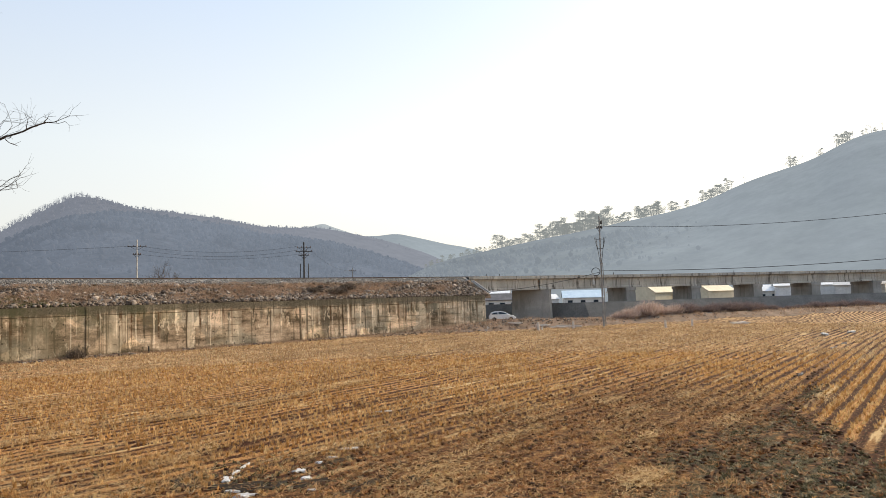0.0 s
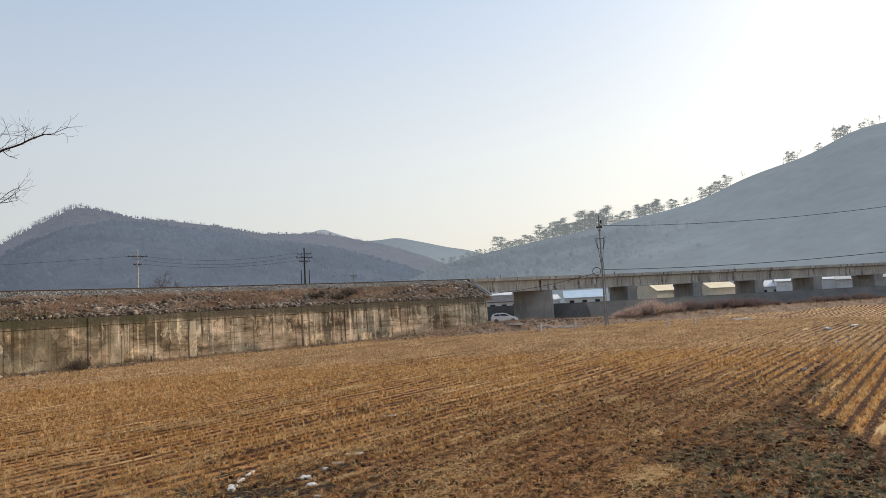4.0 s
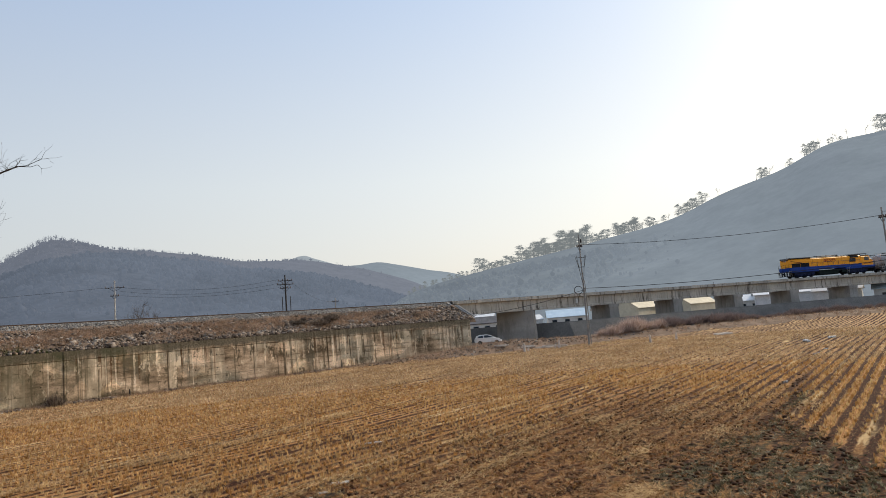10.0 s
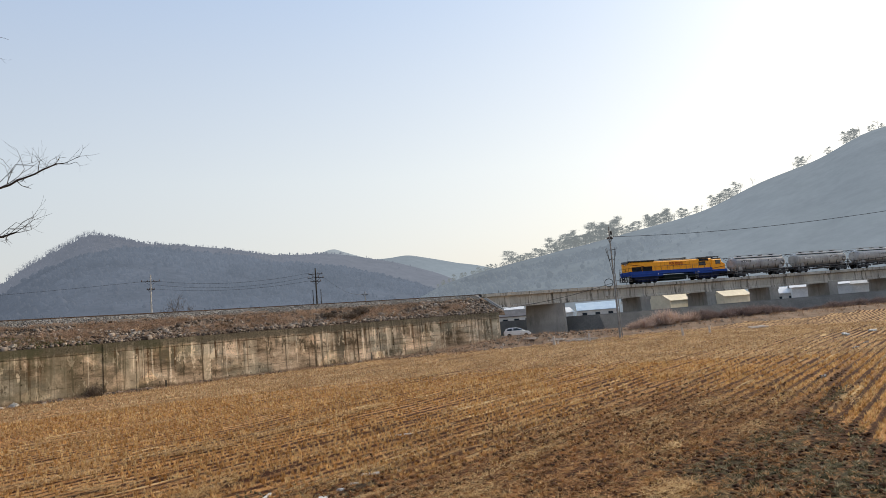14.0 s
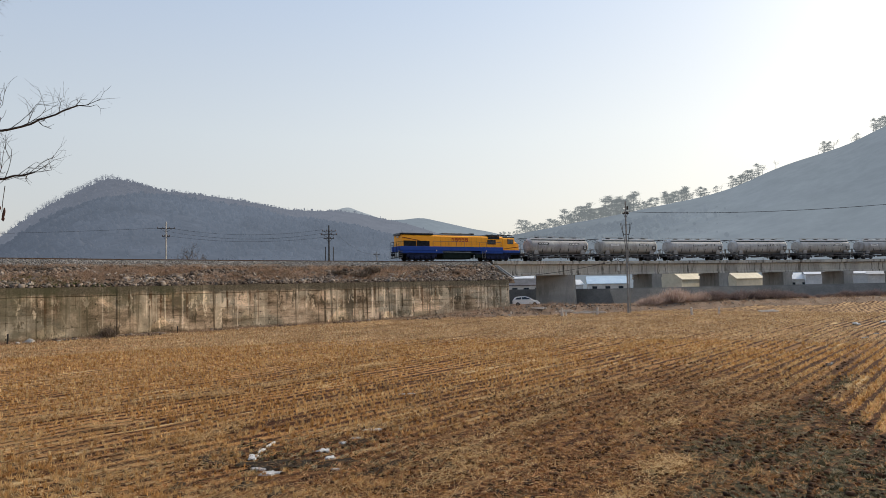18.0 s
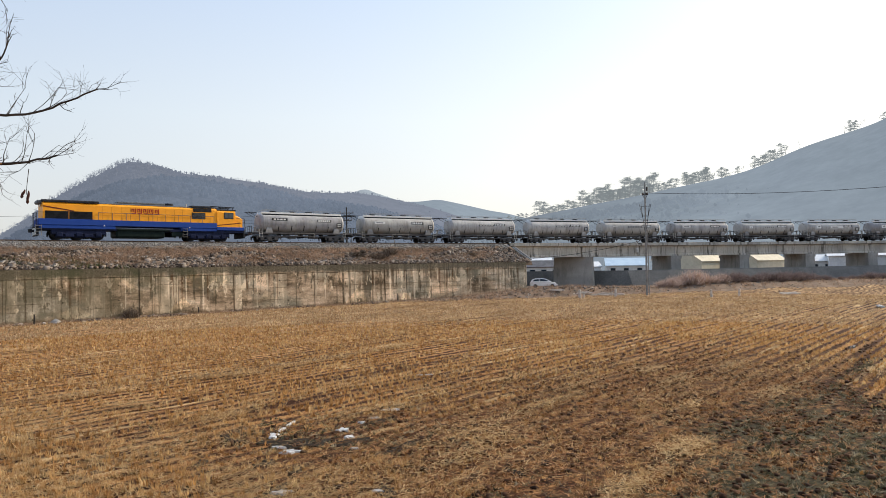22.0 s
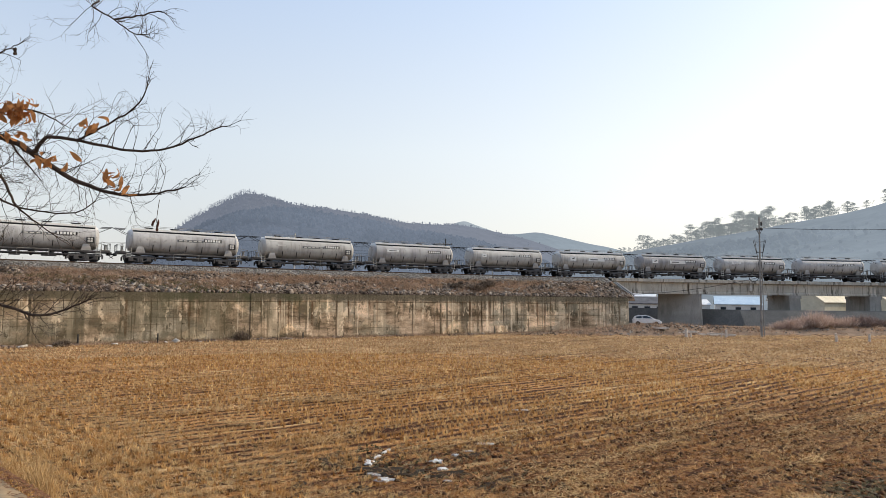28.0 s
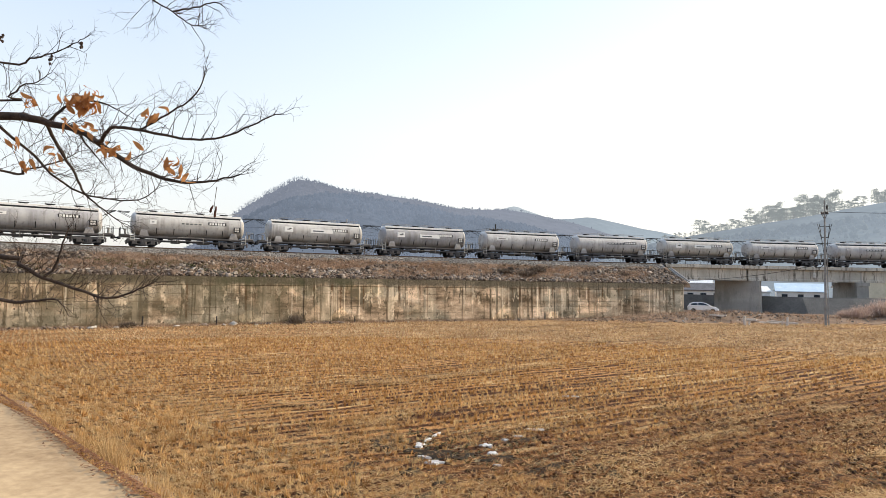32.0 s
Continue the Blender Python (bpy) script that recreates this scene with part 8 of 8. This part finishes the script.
def limb(pts, r0, r1, twigs=1.0, long=0.5):
    """A crooked limb through the points, its side twigs and their tips."""
    rng = twig_rng
    path = spline(pts)
    path = [p + Vector(rng.normal(0, 0.003, 3)) for p in path]
    vs, fs = [], []
    tube(vs, fs, path, r0, r1, 7)
    bough = soup("branch", vs, fs, BARK, near_tree, True)
    vs, fs = [], []
    total = sum((b - a).length for a, b in zip(path, path[1:]))
    n = int(total * 14 * twigs)
    for k in range(n):
        f = 0.12 + 0.88 * (k + rng.uniform(0, 1)) / max(1, n)
        x = min(f, 0.999) * (len(path) - 1)
        i = int(x)
        base = path[i].lerp(path[i + 1], x - i)
        d = (path[i + 1] - path[i]).normalized()
        side = Vector((rng.normal(0, 0.5), rng.normal(0, 0.35), rng.normal(0.45, 0.75)))
        nd = (d * rng.uniform(0.5, 1.1) + side.normalized() * 0.9).normalized()
        ln = 0.63 * long * rng.uniform(0.2, 1.0) * (1.1 - 0.5 * f)
        r = max(0.003, (r0 + (r1 - r0) * f) * 0.33)
        grow(vs, fs, rng, base, nd, ln * 1.15, min(r, 0.0034), 2 if ln > 0.13 else 1, 4, 0.1, 3, 0.17)
    for k in range(2):
        grow(vs, fs, rng, path[-1], (path[-1] - path[-3]).normalized() + Vector(rng.normal(0, 0.3, 3)), 0.3 * long, min(r1 * 0.8, 0.0032), 2, 4, 0.12, 2, 0.15)
    tagged(soup("twig_spray", vs, fs, BARK, bough), kind="stuff")
    return bough


T0 = Vector((-6.95, 1.78, 5.35))
main_limb = limb([T0, (-6.1, 2.9, 5.95), (-4.87, 4.26, 6.12), (-4.65, 4.31, 6.11), (-4.44, 4.37, 6.06), (-4.21, 4.42, 6.00), (-4.01, 4.48, 5.87), (-3.81, 4.53, 5.74), (-3.60, 4.57, 5.64), (-3.35, 4.61, 5.58), (-3.09, 4.62, 5.58), (-2.81, 4.62, 5.63)], 0.043, 0.006, 0.95)
limb([(-4.12, 4.46, 5.93), (-4.0, 4.43, 5.9), (-3.88, 4.36, 5.95), (-3.77, 4.32, 5.99), (-3.57, 4.35, 5.97), (-3.33, 4.38, 5.92), (-3.09, 4.40, 5.88), (-2.84, 4.40, 5.89), (-2.58, 4.38, 5.97), (-2.36, 4.35, 6.04)], 0.018, 0.005, 1.15)
limb([(-3.62, 4.35, 5.968), (-3.52, 4.35, 5.98), (-3.31, 4.35, 6.08), (-3.12, 4.34, 6.17), (-3.00, 4.32, 6.26), (-2.94, 4.29, 6.38)], 0.01, 0.004, 1.0, 0.35)
limb([(-4.5, 4.37, 6.08), (-4.56, 4.59, 5.89), (-4.45, 4.65, 5.68), (-4.36, 4.69, 5.50), (-4.21, 4.73, 5.37), (-4.05, 4.77, 5.26)], 0.016, 0.004)
limb([(-6.9, 1.8, 6.6), (-5.8, 3.1, 6.6), (-4.66, 4.05, 6.49), (-4.40, 4.10, 6.52), (-4.22, 4.12, 6.55), (-4.05, 4.13, 6.61), (-3.93, 4.14, 6.66)], 0.012, 0.003, 0.3, 0.4)
limb([(-6.3, 2.7, 5.9), (-4.85, 4.24, 6.24), (-4.76, 4.25, 6.27), (-4.63, 4.26, 6.36), (-4.51, 4.28, 6.39), (-4.38, 4.29, 6.46)], 0.011, 0.003, 0.4, 0.4)
limb([(-4.95, 4.2, 6.12), (-4.79, 4.55, 5.83), (-4.65, 4.60, 5.68), (-4.42, 4.68, 5.52), (-4.20, 4.72, 5.47), (-3.89, 4.78, 5.46), (-3.72, 4.79, 5.55)], 0.013, 0.004)
limb([(-6.95, 1.75, 4.6), (-6.0, 3.1, 4.9), (-4.93, 4.39, 4.93), (-4.76, 4.43, 4.87), (-4.56, 4.48, 4.76), (-4.28, 4.54, 4.67), (-4.00, 4.59, 4.59), (-3.73, 4.63, 4.68), (-3.61, 4.64, 4.73)], 0.028, 0.004, 1.3)
limb([(-4.56, 4.48, 4.76), (-4.46, 4.50, 4.85), (-4.39, 4.50, 5.06), (-4.35, 4.51, 5.18)], 0.013, 0.004, 1.0, 0.4)
limb([(-5.6, 3.6, 4.9), (-4.92, 4.40, 4.57), (-4.66, 4.46, 4.56), (-4.45, 4.50, 4.58), (-4.38, 4.52, 4.52)], 0.02, 0.004, 0.8, 0.35)
limb([(-6.9, 1.8, 8.0), (-5.2, 3.0, 7.8), (-3.56, 4.19, 7.15), (-3.41, 4.26, 6.99), (-3.25, 4.30, 6.89), (-3.11, 4.34, 6.79), (-2.99, 4.34, 6.78)], 0.01, 0.003, 0.45, 0.45)
limb([(-3.25, 4.30, 6.89), (-3.06, 4.30, 6.91), (-2.87, 4.29, 6.93), (-2.81, 4.30, 6.90)], 0.008, 0.003, 1.0, 0.3)
limb([(-4.23, 4.42, 6.0), (-4.10, 4.47, 5.82), (-4.02, 4.50, 5.72)], 0.009, 0.004, 0.6, 0.25)
limb([(-5.9, 3.2, 6.0), (-5.10, 4.49, 5.70), (-4.86, 4.55, 5.71), (-4.62, 4.60, 5.77), (-4.39, 4.63, 5.87)], 0.014, 0.003, 1.0, 0.4)
limb([(-4.46, 4.36, 6.07), (-4.32, 4.37, 6.18), (-4.15, 4.38, 6.25), (-3.97, 4.42, 6.22), (-3.80, 4.46, 6.14)], 0.013, 0.004, 1.1, 0.4)


def leaf_mesh(i):
    """A curled oval leaf with a stalk."""
    rng = np.random.RandomState(200 + i)
    vs, k = [], 7
    for j in range(k):
        t = j / (k - 1)
        w = 0.024 * math.sin(math.pi * min(1, t * 0.92 + 0.06)) * rng.uniform(0.85, 1.15)
        z = -0.045 * math.sin(t * 3.4 + i)
        vs += [(-w, t * 0.13, z + 0.012 * math.cos(i + t * 3)), (0, t * 0.13, z), (w, t * 0.13, z + 0.012)]
    fs = [(3 * j + c, 3 * j + c + 1, 3 * j + c + 4, 3 * j + c + 3) for j in range(k - 1) for c in (0, 1)]
    me = bpy.data.meshes.new("leaf")
    me.from_pydata(vs, [], fs)
    me.materials.append(LEAF)
    return me


def hang_leaves():
    rng = np.random.RandomState(15)
    shapes = [leaf_mesh(i) for i in range(5)]
    for az_pt, n in (((-3.99, 4.18, 6.2), 8), ((-3.93, 4.2, 6.16), 6), ((-4.03, 4.17, 6.18), 5), ((-4.4, 4.1, 6.22), 3), ((-3.42, 4.28, 6.1), 4), ((-4.1, 4.2, 6.04), 3), ((-4.0, 4.24, 6.0), 3), ((-3.84, 4.3, 5.88), 2),
                     ((-3.5, 4.27, 5.86), 1), ((-4.22, 4.2, 5.74), 3), ((-3.7, 4.28, 5.78), 3), ((-3.3, 4.36, 5.73), 2), ((-3.2, 4.37, 5.68), 2), ((-4.45, 4.15, 5.66), 2), ((-3.17, 4.4, 5.62), 1), ((-4.5, 4.02, 5.88), 2), ((-3.9, 4.2, 6.25), 4)):
        for i in range(n + 1 + n // 2):
            p = Vector(az_pt) + Vector(rng.normal(0, 0.035, 3))
            ob = piece("leaf", shapes[rng.randint(5)], None, main_limb)
            ob.matrix_basis = pose(*p, rng.uniform(-150, -30), rng.uniform(-50, 50), rng.uniform(0, 360)) @ Matrix.Diagonal((0.68, 0.7, 0.7, 1))
    for p in ((-4.0, 4.19, 6.63), (-4.55, 3.98, 6.66), (-4.2, 4.11, 6.5)):
        bm = bmesh.new()
        for k in range(5):
            d = Vector(rng.normal(0, 0.013, 3))
            bmesh.ops.create_icosphere(bm, subdivisions=1, radius=0.012, matrix=Matrix.Translation(Vector(p) + d) @ Matrix.Diagonal((1, 1, 1.2, 1)))
        part("seed_pod", bm, BARK, main_limb)
    # two withered leaves, curled and hanging
    withered = plain("withered_leaf", (0.035, 0.016, 0.012), (0.13, 0.05, 0.032), 20.0, 0.9, bump=0.4)
    for p, lean, long in (((-3.135, 4.745, 5.4), 8, 0.5), ((-3.11, 4.75, 5.39), -5, 0.75)):
        rings = []
        for j in range(8):
            t = j / 7
            w = 0.012 * math.sin(math.pi * min(1.0, 0.12 + t * 0.85)) + (0.008 if j == 6 else 0.0)
            c = Vector((0.005 * math.sin(t * 4 + lean), 0.004 * math.cos(t * 4), -0.13 * long * t))
            rings.append([c + Vector((math.cos(a) * w, math.sin(a) * w * 0.6, 0.004 * math.sin(3 * a))) for a in np.arange(8) * math.pi / 4])
        ob = loft("withered_leaf", rings, withered, main_limb, closed=True, smooth=True)
        ob.matrix_basis = pose(*p, 0, lean, 0)
    vs, fs = [], []
    tube(vs, fs, [(-3.12, 4.78, 5.56), (-3.12, 4.76, 5.45), (-3.12, 4.75, 5.36)], 0.003, 0.002, 4)
    soup("stalk", vs, fs, BARK, main_limb)


hang_leaves()


# ---- the road's edge: grass and fallen leaves ----
def build_verge():
    rng = np.random.RandomState(61)
    a, nn = np.array([ROAD_N[1], -ROAD_N[0]]), np.array(ROAD_N)
    n = 1500
    t = rng.uniform(-26, 6, n)
    o = 1.86 + np.abs(rng.normal(0, 0.14, n))
    p = t[:, None] * a + o[:, None] * nn
    z = 3.2 - (o - 1.8)
    v, f = blades(rng, np.column_stack([p, z - 0.05]), 10, rng.uniform(0.05, 0.2, n), 0.1, 0.008, 0.5)
    tagged(soup("verge_grass", v, f, STUBBLE), "dry grass along the road's edge", "grass", kind="stuff")
    for tt, oo, h in ((-5.02, 1.98, 0.32), (-5.3, 2.0, 0.22), (-4.6, 1.98, 0.18), (-4.75, 2.02, 0.22), (-6.4, 2.05, 0.42), (-6.62, 2.08, 0.34), (-6.2, 2.06, 0.3), (-7.3, 2.05, 0.26), (-8.3, 2.06, 0.24)):
        c = tt * a + oo * nn
        v, f = blades(rng, np.array([[c[0], c[1], 3.0]]), 170, h, 0.1, 0.005, 0.3)
        tagged(soup("grass_tuft", v, f, LOOSE), "tall pale dry grass tuft at the road's edge", "grass", "grass tufts at the road's edge")
    n = 4200
    t = rng.uniform(-13, -1, n)
    o = 1.8 + rng.normal(0, 0.075, n)
    o = np.where(o > 1.98, 1.9, o)
    p = t[:, None] * a + o[:, None] * nn
    z = np.where(o < 1.72, 3.245, 3.235 - np.clip(o - 1.8, 0, 1) * 0.9)
    v, f = flat_straw(rng, np.column_stack([p, z + rng.uniform(0, 0.025, n)]), np.full(n, 0.04), 0.018)
    litter = island_tones("fallen_leaves", ((0.1, 0.04, 0.02), (0.24, 0.1, 0.045), (0.32, 0.18, 0.09), (0.14, 0.07, 0.04)))
    tagged(soup("leaf_litter", v, f, litter), "brown fallen leaves along the road's edge", "leaves", kind="stuff")


build_verge()


# ---- what moves: the train runs along the line from the right to the left ----
def front_at(t):
    """How far along the line the locomotive's leading end is."""
    return float(np.interp(t, (0, 13, 16, 19, 23.5, 25.5, 27.5, 29, 30.5, 32), (239.0, 95.4, 61.8, 26.85, -24.55, -47.25, -70.8, -88.55, -106.6, -124.75)))


def motions():
    times = [0.5 * i for i in range(65)]

    def run(ob, lead, length):
        rows = []
        for t in times:
            a, b = on_line(front_at(t) + lead + 2.0, 0, RAIL_Z), on_line(front_at(t) + lead + length - 2.0, 0, RAIL_Z)
            d = (b - a).normalized()
            p = a - d * 2.0
            rows.append((t, pose(p.x, p.y, p.z, 0, 0, math.degrees(math.atan2(d.y, d.x)))))
        walk(ob, rows)

    run(loco, 0.62, LOCO_LENGTH - 0.97)
    for i, w in enumerate(wagons):
        run(w, LOCO_LENGTH + 1.0 + i * WAGON_PITCH, 12.5)


motions()
